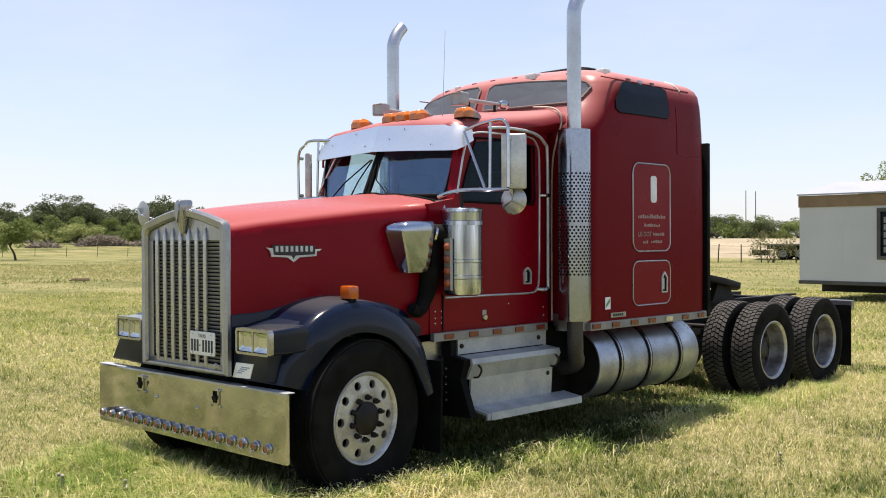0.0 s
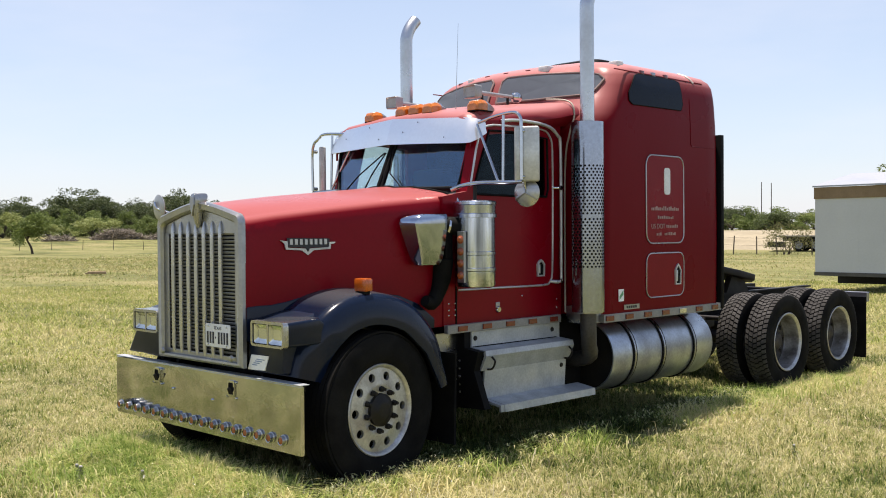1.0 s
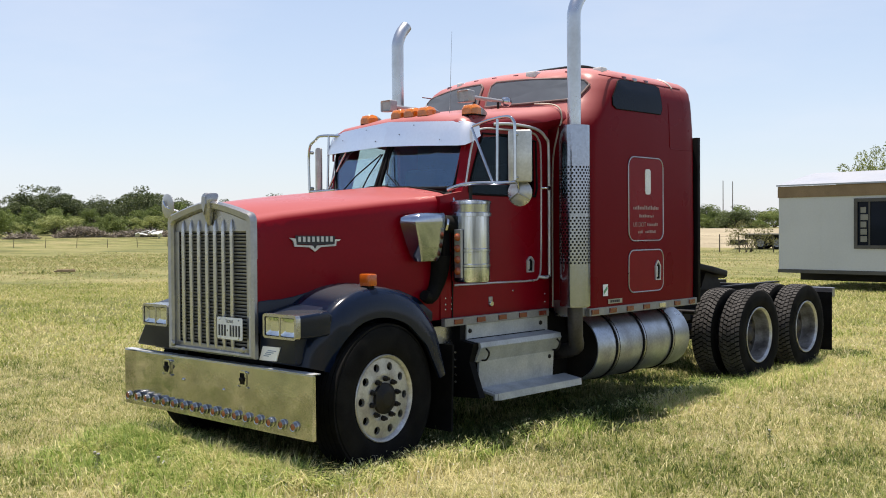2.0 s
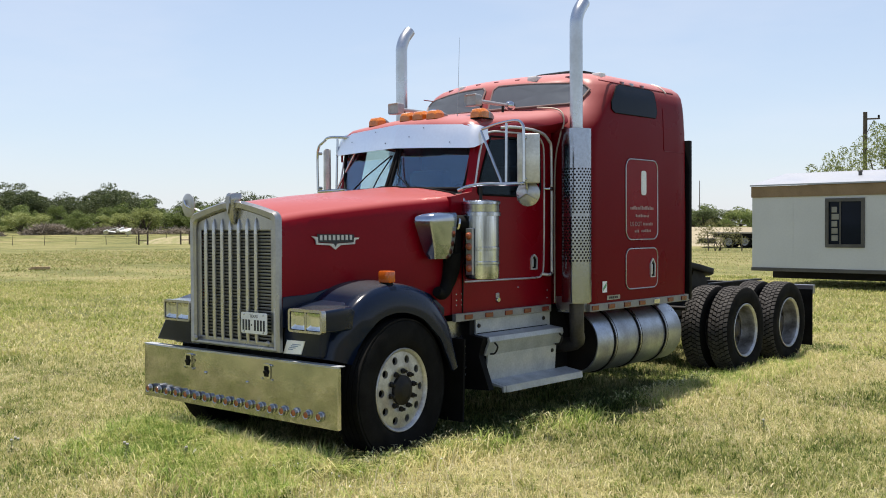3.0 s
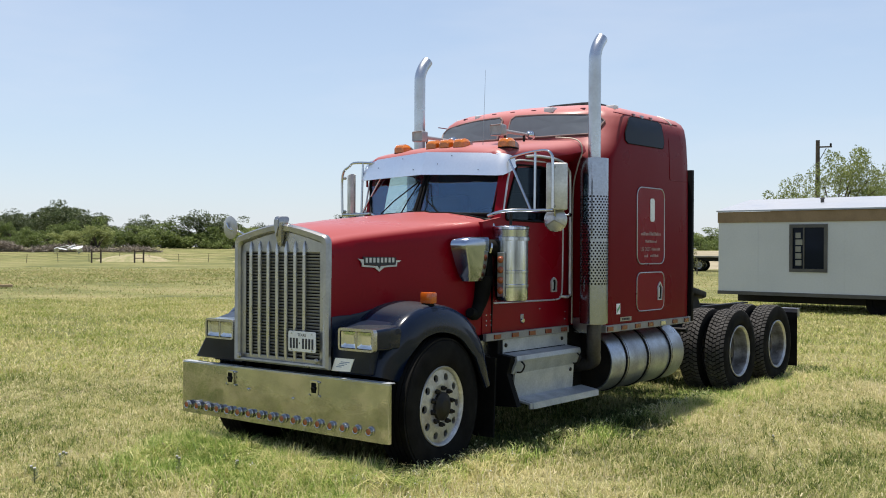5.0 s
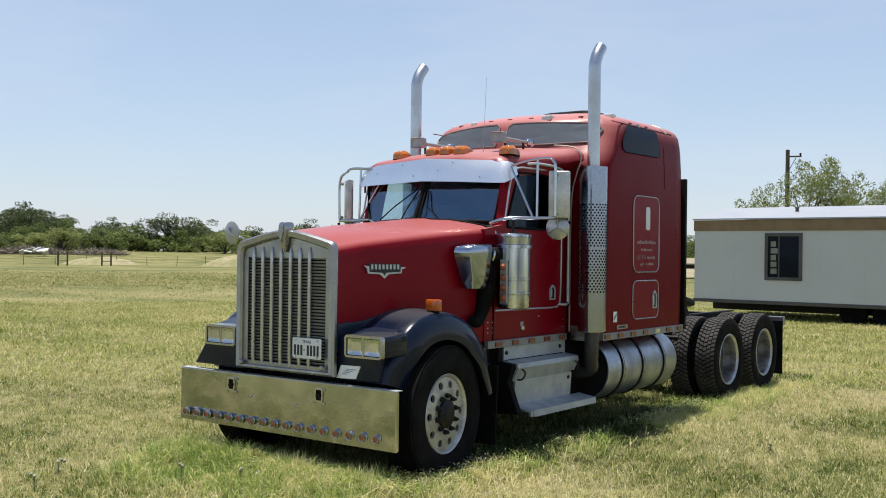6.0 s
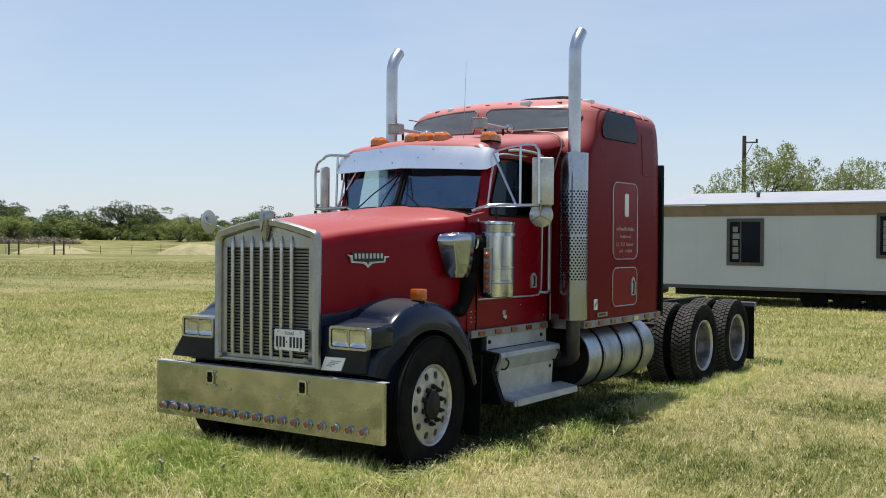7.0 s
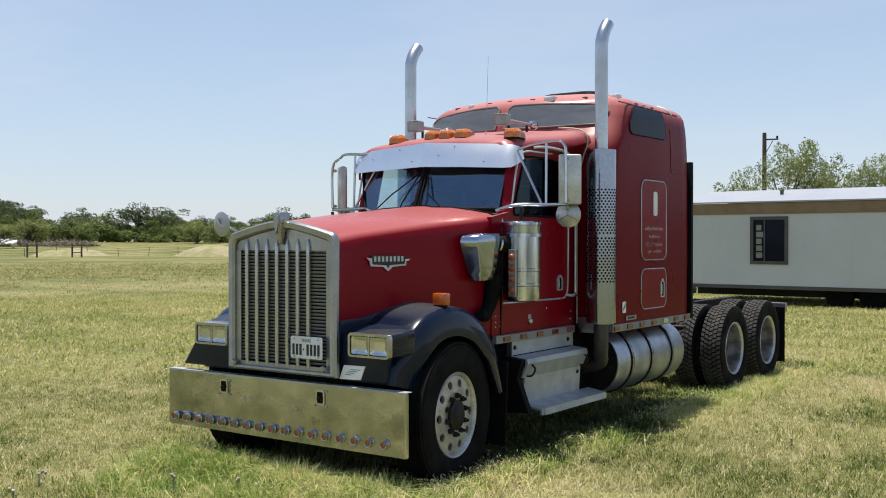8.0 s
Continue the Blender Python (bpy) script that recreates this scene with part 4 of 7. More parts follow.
on_front = lambda u, v, o: (u, front_y(u, v) - o, v + o * 0.4)
for s in (1, -1):
    loop = dense([(s * x, z) for x, z in ((0.055, 2.86), (0.055, 3.07), (0.10, 3.105), (0.5, 3.10), (0.84, 3.085), (0.97, 3.06), (1.03, 3.01), (1.0, 2.92), (0.95, 2.875), (0.5, 2.86))])
    ws = part("roof_window", loop_patch(loop, on_front, 0.012), SKYLIGHT, sleeper, "window in the sleeper's brow, its grey painted in for sky reflection", smooth=50)
    bm = B()
    tube(bm, [on_front(u, v, 0.008) for u, v in loop + [loop[0]]], 0.011, 6)
    part("window_seal", bm, surface("grey_seal", (0.20, 0.13, 0.12), 0.7), ws, smooth=60)
    on_side = lambda u, v, o, s=s: (s * (side_x(v) + o), u, v)
    loop = dense([(2.345, 2.90), (2.47, 3.065), (2.55, 3.085), (3.12, 3.085), (3.185, 3.065), (3.20, 2.86), (3.17, 2.805), (2.40, 2.80), (2.345, 2.83)])
    sw = part("side_window", loop_patch(loop, on_side, 0.010), TINT, sleeper, "black tinted sleeper side window", smooth=50)
    bm = B()
    tube(bm, [on_side(u, v, 0.006) for u, v in loop + [loop[0]]], 0.005, 6)
    part("window_seal", bm, BLACK, sw, smooth=60)
    # luggage doors, drawn by their bright beads
    for z0, z1, r in ((1.580, 2.370, 0.09), (1.095, 1.490, 0.08)):
        lp = round_rect(2.585, z0, 3.195, z1, r, 5)
        bm = B()
        prism(bm, lp, 0, s * 1.170, s * 1.1835)
        bd = part("luggage_door", bm, RED, sleeper, "red luggage door with a pale bead round it", smooth=30)
        bm = B()
        tube(bm, [on_side(u, v, 0.003) for u, v in lp + [lp[0]]], 0.008, 6)
        part("door_bead", bm, BRUSHED, bd, smooth=60)
    bm = loop_patch(round_rect(2.868, 2.02, 2.965, 2.262, 0.03, 4), on_side, 0.010)
    part("door_window", bm, surface("bright_slit_glass", (0.75, 0.77, 0.78), 0.25), sleeper, "narrow pale slit window", smooth=50)
    bm = B()
    hx = 3.085
    holed(bm, [(hx - 0.045, 1.195), (hx + 0.045, 1.195), (hx + 0.05, 1.33), (hx + 0.02, 1.372), (hx, 1.39), (hx - 0.02, 1.372), (hx - 0.05, 1.33)], [(hx - 0.033, 1.207), (hx + 0.033, 1.207), (hx + 0.038, 1.322), (hx + 0.015, 1.355), (hx, 1.370), (hx - 0.015, 1.355), (hx - 0.038, 1.322)], 0, s * 1.181, s * 1.197)
    lh = part("luggage_handle", bm, HANDLE, sleeper, "chrome paddle handle", smooth=30)
    bm = B()
    prism(bm, [(hx - 0.040, 1.200), (hx + 0.040, 1.200), (hx + 0.040, 1.322), (hx, 1.372), (hx - 0.040, 1.322)], 0, s * 1.182, s * 1.186)
    part("handle_cup", bm, BLACK, lh)
    bm = B()
    box(bm, (min(s * 1.184, s * 1.195), hx - 0.026, 1.225), (max(s * 1.184, s * 1.195), hx - 0.004, 1.33), 0.004)
    part("paddle", bm, HANDLE, lh, smooth=40)
    # bright sill with reflectors, cab and sleeper
    bm = B()
    box(bm, (s * 0.90 - 0.02, 0.34, 0.925), (s * 0.90 + 0.02, 1.70, 0.99), 0.003)
    sill = part("cab_sill", bm, SILLMAT, truck, "bright sill strip with square reflectors")
    for k in range(5):
        y = 0.50 + k * 0.275
        bm = B()
        box(bm, (s * 0.925 - 0.006, y - 0.05, 0.938), (s * 0.925 + 0.006, y + 0.05, 0.978), 0.003)
        part("reflector", bm, REDLENS, sill, "dull red reflector")
    bm = B()
    box(bm, (s * 1.165 - 0.025, 1.94, 0.915), (s * 1.165 + 0.025, 3.86, 0.985), 0.003)
    sill = part("sleeper_sill", bm, SILLMAT, truck, "bright sill strip with square reflectors")
    for k in range(7):
        y = 2.02 + k * 0.285
        bm = B()
        box(bm, (s * 1.195 - 0.006, y - 0.055, 0.928), (s * 1.195 + 0.006, y + 0.055, 0.972), 0.003)
        part("reflector", bm, REDLENS if k != 4 else LAMPGLASS, sill, "dull red reflector")
    bm = B()
    box(bm, (s * 1.03 - 0.12, 1.78, 0.915), (s * 1.03 + 0.12, 1.95, 1.06), 0.004)
    part("sill_corner", bm, BRUSHED, truck)
    # pale drip rail bow over the roof seam
    bm = B()
    tube(bm, [(s * (side_x(z) + 0.004), 3.45 - (0.02 if z > 3.1 else 0), z) for z in (3.085, 3.12, 3.16, 3.19)], 0.012, 6)
    part("roof_bow", bm, surface("pale_rail", (0.6, 0.52, 0.48), 0.5), sleeper, smooth=60)
    # seam along the shoulder
    bm = B()
    tube(bm, [(s * (side_x(3.10) + 0.002), y, 3.098) for y in (2.2, 2.6, 3.0, 3.4, 3.62)], 0.006, 6)
    part("shoulder_seam", bm, RED_TOP, sleeper, smooth=60)
    bm = B()
    tube(bm, [(s * (side_x(z) + 0.001), 3.33, z) for z in (3.09, 2.9, 2.7, 2.5)] + [(s * (side_x(2.48) + 0.001), y, 2.48) for y in (3.35, 3.55, 3.77)], 0.004, 5)
    part("panel_seam", bm, RED_SLEEPER, sleeper, smooth=60)
# company lettering on the upper luggage door, as plain bars, with the one word that can be read
bm = B()
pale = surface("faded_silver_lettering", (0.40, 0.25, 0.24), 0.5)
rnd = random.Random(4)
for z, y0, y1, h in ((1.895, 2.66, 3.12, 0.040), (1.815, 2.76, 3.02, 0.030), (1.735, 2.90, 3.09, 0.034), (1.665, 2.74, 2.83, 0.032), (1.665, 2.87, 3.05, 0.028)):
    y = y0
    while y < y1 - 0.01:
        w = rnd.uniform(0.012, 0.024)
        k = rnd.uniform(0.55, 1.0)
        box(bm, (1.187, y, z - h / 2), (1.1885, min(y + w, y1), z - h / 2 + h * k))
        y += w + 0.010
part("lettering_bar", bm, pale, sleeper, "faded silver lettering", kind="stuff")
txt = bpy.data.curves.new("door_lettering", "FONT")
txt.body, txt.size, txt.extrude = "US DOT", 0.062, 0.0006
txt.materials.append(pale)
t_ob = new("door_lettering", txt)
t_ob.matrix_basis = pose(1.188, 2.655, 1.712, 90, 0, 90)
t_ob.parent = sleeper
tagged(t_ob, "faded silver lettering")
# stickers low on the sleeper side
bm = B()
prism(bm, [(2.16, 1.085), (2.235, 1.085), (2.235, 1.19), (2.16, 1.19)], 0, 1.181, 1.1855)
sk = part("permit_sticker", bm, STICKER, sleeper, "small green and white permit sticker")
bm = B()
prism(bm, [(2.17, 1.10), (2.225, 1.145), (2.225, 1.18), (2.17, 1.13)], 0, 1.184, 1.1875)
part("print_bar", bm, surface("sticker_green", (0.10, 0.32, 0.16), 0.5), sk)
bm = B()
prism(bm, [(2.24, 1.010), (2.47, 1.010), (2.47, 1.052), (2.24, 1.052)], 0, 1.181, 1.185)
nb = part("name_strip", bm, BRUSHED, sleeper, "narrow grey maker's strip")
bm = B()
for k in range(5):
    box(bm, (1.1845, 2.275 + k * 0.032, 1.020), (1.187, 2.298 + k * 0.032, 1.042))
part("print_bar", bm, INK, nb)
# roof fittings: clearance lamps, a low dark hatch
for lx, ly, sc in ((0.43, 2.12, 1.0), (-0.50, 2.13, 0.62), (0.98, 2.42, 0.9), (-0.98, 2.42, 0.62), (0.0, 2.07, 0.5), (0.25, 2.09, 0.5), (0.75, 2.24, 0.5), (-0.25, 2.09, 0.5), (-0.75, 2.24, 0.5)):
    zz = 3.205
    for r in (3.205, 3.19, 3.175, 3.16, 3.14, 3.12):
        if front_y(lx, r) < ly and abs(lx) < slp(r)[0] - 0.02:
            zz = r
            break
    bm = B()
    box(bm, (lx - 0.055 * sc, ly - 0.05 * sc, zz - 0.03), (lx + 0.055 * sc, ly + 0.05 * sc, zz + 0.028 * sc), 0.008)
    part("clearance_lamp", bm, WHITE if sc > 0.6 else REDLENS, sleeper, "small clearance lamp on the roof edge", smooth=40)
for ly in (2.62, 2.80, 3.0):
    bm = B()
    box(bm, (1.075, ly - 0.03, 3.085), (1.125, ly + 0.03, 3.125), 0.006)
    part("side_marker", bm, BRUSHED if ly == 2.8 else REDLENS, sleeper, "small roof-edge marker", smooth=40)
bm = B()
loops = [[(x, y, z) for x, y in round_rect(0.05 - t, 2.45 - t, 0.75 + t, 3.15 + t, 0.12, 4)] for z, t in ((3.20, 0.0), (3.262, -0.03), (3.278, -0.07), (3.284, -0.2))]
rings(bm, loops)
part("roof_hatch", bm, BLACK, sleeper, "low dark roof hatch", smooth=40)
# black fairing behind the sleeper
for s in (1, -1):
    bm = B()
    box(bm, (s * 1.15 - 0.05, 3.845, 0.93), (s * 1.15 + 0.05, 3.90, 2.62), 0.006)
    part("side_extender", bm, BLACK, truck, "black rubber-edged side extender behind the sleeper", smooth=30)

# exhaust stacks
for s, ex, ey in ((1, 1.15, 1.775), (-1, -0.98, 1.70)):
    bm = B()
    lathe(bm, [(0.06, 0), (0.118, 0.0), (0.122, 0.03), (0.122, 1.565), (0.112, 1.59), (0.062, 1.60)], 36, pose(ex, ey, 1.01))
    muf = part("muffler", bm, BRUSHED, truck, "tall aluminium exhaust muffler", smooth=40)
    # perforated heat shield wraps the outer half
    bm = B()
    r, a0, a1 = 0.136, -150, 62
    prof = []
    for k in range(25):
        a = radians(a0 + (a1 - a0) * k / 24)
        prof.append((r * math.cos(a), r * math.sin(a)))
    prof = prof + [(x * 0.96, y * 0.96) for x, y in prof[::-1]]
    prism(bm, [(ex + s * x, ey + y) for x, y in prof], 2, 1.02, 2.60)
    sh = part("heat_shield", bm, SHIELD, muf, "polished heat shield with rows of round holes", smooth=40)
    bm = B()
    for z0, rows in ((1.40, 16), (1.84, 16)):
        for i in range(rows):
            for k in range(14):
                a = radians(-142 + k * 14.6 + (7.3 if i % 2 else 0))
                c = Vector((ex + s * r * 1.006 * math.cos(a), ey + r * 1.006 * math.sin(a), z0 + i * 0.0262))
                tng = Vector((-s * math.sin(a), math.cos(a), 0))
                vs = [bm.verts.new(c + tng * 0.0095 * math.cos(q) + Vector((0, 0, 0.0095 * math.sin(q)))) for q in (j * math.pi / 4 for j in range(8))]
                bm.faces.new(vs)
    part("shield_hole", bm, BLACK, sh, "round holes in the heat shield", kind="stuff")
    bm = B()
    tube(bm, [(ex, ey, 2.60), (ex, ey, 3.0), (ex, ey, 3.50), (ex, ey + 0.008, 3.60), (ex, ey + 0.05, 3.69), (ex, ey + 0.125, 3.775)], 0.060, 20, 4, cap=False)
    sp = part("stack_pipe", bm, surface("brushed_stack", (0.56, 0.58, 0.60), 0.30, 1.0, 0.10, 3, 40, 0.01, dark=(0.48, 0.50, 0.53)), muf, "long exhaust pipe turned back at the tip", smooth=50)
    bm = B()
    tube(bm, [(ex, ey + 0.05, 3.69), (ex, ey + 0.12, 3.77)], 0.055, 20, cap=True)
    part("pipe_bore", bm, BLACK, sp, smooth=50)
    bm = B()
    tube(bm, [(ex, ey, 1.03), (ex, ey, 0.86), (ex - s * 0.02, ey + 0.03, 0.74), (ex - s * 0.08, ey + 0.09, 0.63), (ex - s * 0.45, ey + 0.12, 0.56)], 0.068, 16, 4)
    part("exhaust_elbow", bm, surface("heat_stained_pipe", (0.085, 0.08, 0.076), 0.5, 0.6, 0.3, 5, 50, 0.05, dark=(0.06, 0.055, 0.05)), muf, "dull bent exhaust pipe", smooth=50)

# air cleaner with its lamp strip and snorkel
for s in (1, -1):
    cx, cy = side(1.06, s), 0.50
    bm = B()
    lathe(bm, [(0, 1.275), (0.12, 1.275), (0.145, 1.285), (0.152, 1.30), (0.152, 1.40), (0.157, 1.405), (0.157, 1.425), (0.152, 1.43), (0.152, 1.52), (0.157, 1.525), (0.157, 1.545), (0.152, 1.55), (0.152, 1.80), (0.166, 1.802), (0.166, 1.83), (0.155, 1.835), (0.158, 1.895), (0.164, 1.90), (0.164, 1.918), (0.15, 1.928), (0.03, 1.938), (0, 1.938)], 40, pose(cx, cy, 0))
    ac = part("air_cleaner", bm, CLEANER, truck, "polished cylindrical air cleaner with clamp bands", smooth=35)
    bm = B()
    tube(bm, [(cx, cy, 1.93), (cx, cy, 2.04)], 0.014, 8)
    part("cleaner_post", bm, FRAME_MAT, ac, smooth=60)
    bm = B()
    ox, oy = cx + s * 0.02, cy - 0.168
    box(bm, (ox - 0.035, oy - 0.012, 1.32), (ox + 0.035, oy + 0.015, 1.70), 0.004)
    strip = part("lamp_strip", bm, BRUSHED, ac, "metal strip with four round amber lamps")
    for k in range(4):
        bm = B()
        lathe(bm, [(0, 0.022), (0.018, 0.019), (0.026, 0.008), (0.03, 0.006), (0.031, 0)], 18, pose(ox, oy - 0.012, 1.375 + k * 0.088, 90))
        part("lamp", bm, LENS, strip, "round brown-amber lamp", smooth=40)
    # snorkel scoop and elbow
    bm = B()
    loops = []
    for z, x0, x1, y0, y1 in ((1.455, 0.885, 0.960, 0.03, 0.22), (1.50, 0.865, 0.978, 0.008, 0.235), (1.60, 0.852, 0.990, -0.028, 0.25), (1.72, 0.842, 0.997, -0.068, 0.262), (1.762, 0.840, 0.998, -0.078, 0.265), (1.792, 0.840, 0.998, -0.068, 0.265), (1.815, 0.840, 0.997, -0.042, 0.265), (1.828, 0.842, 0.992, 0.0, 0.262), (1.832, 0.850, 0.982, 0.05, 0.25)):
        # the front runs back towards its outer edge
        y2 = y0 + 0.22 * (x1 - x0)
        loops.append([(side(x, s), y, z) for x, y in ((x0, y0 + 0.008), (x0 + 0.008, y0), (x1 - 0.012, y2 - 0.008), (x1, y2 + 0.008), (x1, y1), (x0, y1))])
    rings(bm, loops)
    sn = part("intake_scoop", bm, POLISHED, truck, "polished intake scoop with a black back", smooth=40)
    bm = B()
    box(bm, (min(side(0.85, s), side(0.985, s)), 0.262, 1.44), (max(side(0.85, s), side(0.985, s)), 0.345, 1.81), 0.02)
    part("scoop_back", bm, BLACK, sn, smooth=40)
    bm = B()
    tube(bm, [(side(0.93, s), 0.28, 1.74), (side(0.97, s), 0.34, 1.745), (side(1.01, s), 0.40, 1.72), (side(1.04, s), 0.44, 1.70)], 0.066, 16, 3)
    el = part("intake_elbow", bm, RUBBER, sn, "black rubber intake elbow", smooth=50)
    for q in (0.25, 0.8):
        bm = B()
        c, e = Vector((side(0.93, s), 0.28, 1.74)), Vector((side(1.04, s), 0.44, 1.70))
        o = c.lerp(e, q) + Vector((0, 0, 0.008))
        f = (e - c).normalized() * 0.008
        tube(bm, [o - f, o + f], 0.070, 20)
        part("hose_clamp", bm, CHROME, el, smooth=50)
    bm = B()
    tube(bm, [(side(0.93, s), 0.29, 1.50), (side(0.91, s), 0.29, 1.35), (side(0.90, s), 0.25, 1.23), (side(0.90, s), 0.19, 1.17), (side(0.905, s), 0.12, 1.19)], [0.075, 0.07, 0.055, 0.055, 0.042], 12, 4)
    part("drain_hose", bm, RUBBER, sn, "limp black rubber hose", smooth=60)

# door mirrors
for s in (1, -1):
    mx = lambda x: x if s > 0 else (0.335 if x < 1.375 or x > 1.395 else 0.255) - x
    bm = B()
    x0, x1 = sorted((mx(1.30), mx(1.485)))
    box(bm, (-0.092, -0.03, -0.205), (0.092, 0.03, 0.205), 0.014, 3, pose((x0 + x1) / 2, 0.715, 2.272, 0, 0, 34 if s > 0 else -38))
    mh = part("mirror_head", bm, surface("dulled_mirror_back", (0.58, 0.59, 0.58), 0.42, 0.6, 0.2, 5, 50, 0.04, dark=(0.42, 0.42, 0.40)), truck, "tall rectangular door mirror with a dull metal back", smooth=40)
    bm = B()
    box(bm, (-0.082, 0.0305, -0.195), (0.082, 0.033, 0.195), 0, 1, pose((x0 + x1) / 2, 0.715, 2.272, 0, 0, 34 if s > 0 else -38))
    part("mirror_pane", bm, MIRROR, mh)
    bm = B()
    lathe(bm, [(0, 0.030), (0.05, 0.026), (0.085, 0.013), (0.106, 0.0), (0.100, -0.008), (0, -0.008)], 28, pose(mx(1.36), 0.75, 1.985, 90, 0, 14))
    star = B()
    for q in (90, 210, 330):
        tube(star, [(0, 0, 0.036), (0.06 * math.cos(radians(q)), 0.06 * math.sin(radians(q)), 0.030), (0.104 * math.cos(radians(q)), 0.104 * math.sin(radians(q)), 0.006)], 0.006, 6)
    star.transform(pose(mx(1.36), 0.75, 1.985, 90, 0, 14))
    rm = part("round_mirror", bm, surface("dulled_round_mirror", (0.50, 0.51, 0.52), 0.30, 0.75, 0.2, 6, 50, 0.03), truck, "round convex mirror below the door mirror", smooth=50)
    bm = B()
    tube(bm, [(mx(1.36), 0.74, 1.985), (mx(1.38), 0.70, 2.07)], 0.010, 8)
    part("mirror_stalk", bm, CHROME, rm, smooth=60)
    part("star_bracket", star, BRUSHED, rm, smooth=60)
    bm = B()
    tube(bm, [(mx(0.90), 0.72, 2.545), (mx(1.10), 0.69, 2.575), (mx(1.30), 0.665, 2.585), (mx(1.37), 0.66, 2.55), (mx(1.385), 0.66, 2.46), (mx(1.385), 0.66, 2.08)], 0.013, 8, 4)
    br = part("mirror_bracket", bm, CHROME, truck, "bright tubular mirror bracket", smooth=60)
    for pts, rr in (([(mx(0.82), 0.49, 2.02), (mx(0.92), 0.53, 2.055), (mx(1.03), 0.60, 2.07), (mx(1.20), 0.64, 2.066), (mx(1.39), 0.67, 2.066)], 0.016), ([(mx(0.90), 0.70, 2.53), (mx(1.17), 0.64, 2.075)], 0.011), ([(mx(1.195), 0.675, 2.575), (mx(1.20), 0.66, 2.08)], 0.011), ([(mx(1.385), 0.66, 2.44), (mx(1.39), 0.71, 2.44)], 0.016), ([(mx(1.385), 0.66, 2.10), (mx(1.39), 0.71, 2.10)], 0.016)):
        bm = B()
        tube(bm, pts, rr, 8, 3 if len(pts) > 2 else 0)
        part("bracket_arm", bm, CHROME, br, smooth=60)

# steps on the tank box
for s in (1, -1):
    bm = B()
    prof = [(0.90, 0.925), (0.90, 0.80), (1.045, 0.785), (1.055, 0.745), (1.0, 0.625), (0.985, 0.405), (1.165, 0.375), (1.168, 0.325), (1.15, 0.325), (1.148, 0.360), (0.965, 0.385), (0.98, 0.63), (1.03, 0.742), (1.025, 0.765), (0.88, 0.78), (0.88, 0.925)]
    up = prof[:5] + prof[11:]
    prism(bm, [(side(x, s), z) for x, z in up], 1, 0.62, 1.70)
    stp = part("step_box", bm, STEPMAT, truck, "chalky aluminium step box, scuffed and dented", smooth=20)
    bm = B()
    prism(bm, [(side(x, s), z) for x, z in prof[4:12]], 1, 0.66, 1.66)
    part("step_riser", bm, STEPMAT, stp)
    bm = B()
    prism(bm, [(side(x, s), z) for x, z in ((0.985, 0.407), (1.17, 0.378), (1.175, 0.322), (1.155, 0.322), (1.15, 0.352), (0.985, 0.385))], 1, 0.70, 1.835)
    part("lower_tread", bm, STEPMAT, stp, "flat aluminium tread")
    bm = B()
    prism(bm, [(side(x, s), z) for x, z in ((0.62, 0.93), (0.89, 0.93), (0.89, 0.80), (1.035, 0.78), (0.99, 0.63), (1.10, 0.35), (0.70, 0.33), (0.62, 0.40))], 1, 0.55, 0.615)
    part("end_plate", bm, BLACK, stp, "black end plate with bolt holes")
    bm = B()
    prism(bm, [(side(x, s), z) for x, z in ((0.60, 0.92), (0.87, 0.92), (0.95, 0.62), (0.93, 0.36), (0.60, 0.36))], 1, 0.63, 1.66)
    part("box_body", bm, BLACK, stp)
    # black block added to darken the shaded gap before the tank
    bm = B()
    prism(bm, [(side(x, s), z) for x, z in ((0.48, 0.94), (0.80, 0.94), (0.86, 0.70), (0.84, 0.34), (0.48, 0.34))], 1, 1.665, 2.06)
    part("shade_block", bm, BLACK, stp, "added black block for the shade between the steps and the tank")
    for yy in (0.68, 1.63):
        bm = B()
        tube(bm, [(side(1.058, s), yy, 0.735), (side(1.09, s), yy, 0.70), (side(1.06, s), yy, 0.645), (side(1.012, s), yy, 0.635)], 0.008, 8, 3)
        part("step_pull", bm, FRAME_MAT, stp, smooth=60)
    for yy, xx, zz in ((0.66, 0.90, 0.87), (1.60, 0.90, 0.87), (1.60, 0.995, 0.58)):
        bm = B()
        lathe(bm, [(0, 0.012), (0.016, 0.010), (0.02, 0)], 12, pose(side(xx, s), yy, zz, 0, 90 * s))
        part("bolt", bm, FRAME_MAT, stp, smooth=50)
    for k in range(5):
        bm = B()
        lathe(bm, [(0, 0.008), (0.008, 0.006), (0.010, 0)], 8, pose(side(0.84 + (k % 2) * 0.002, s), 0.55, 0.70 - k * 0.06, 90))
        part("rivet", bm, BRUSHED, stp, smooth=50)
    # yellow-grey inner panel between wheel and steps
    bm = B()
    box(bm, (side(0.80, s) - 0.01, 0.32, 0.55), (side(0.80, s) + 0.01, 0.58, 0.92))
    part("inner_panel", bm, BRUSHED, truck)

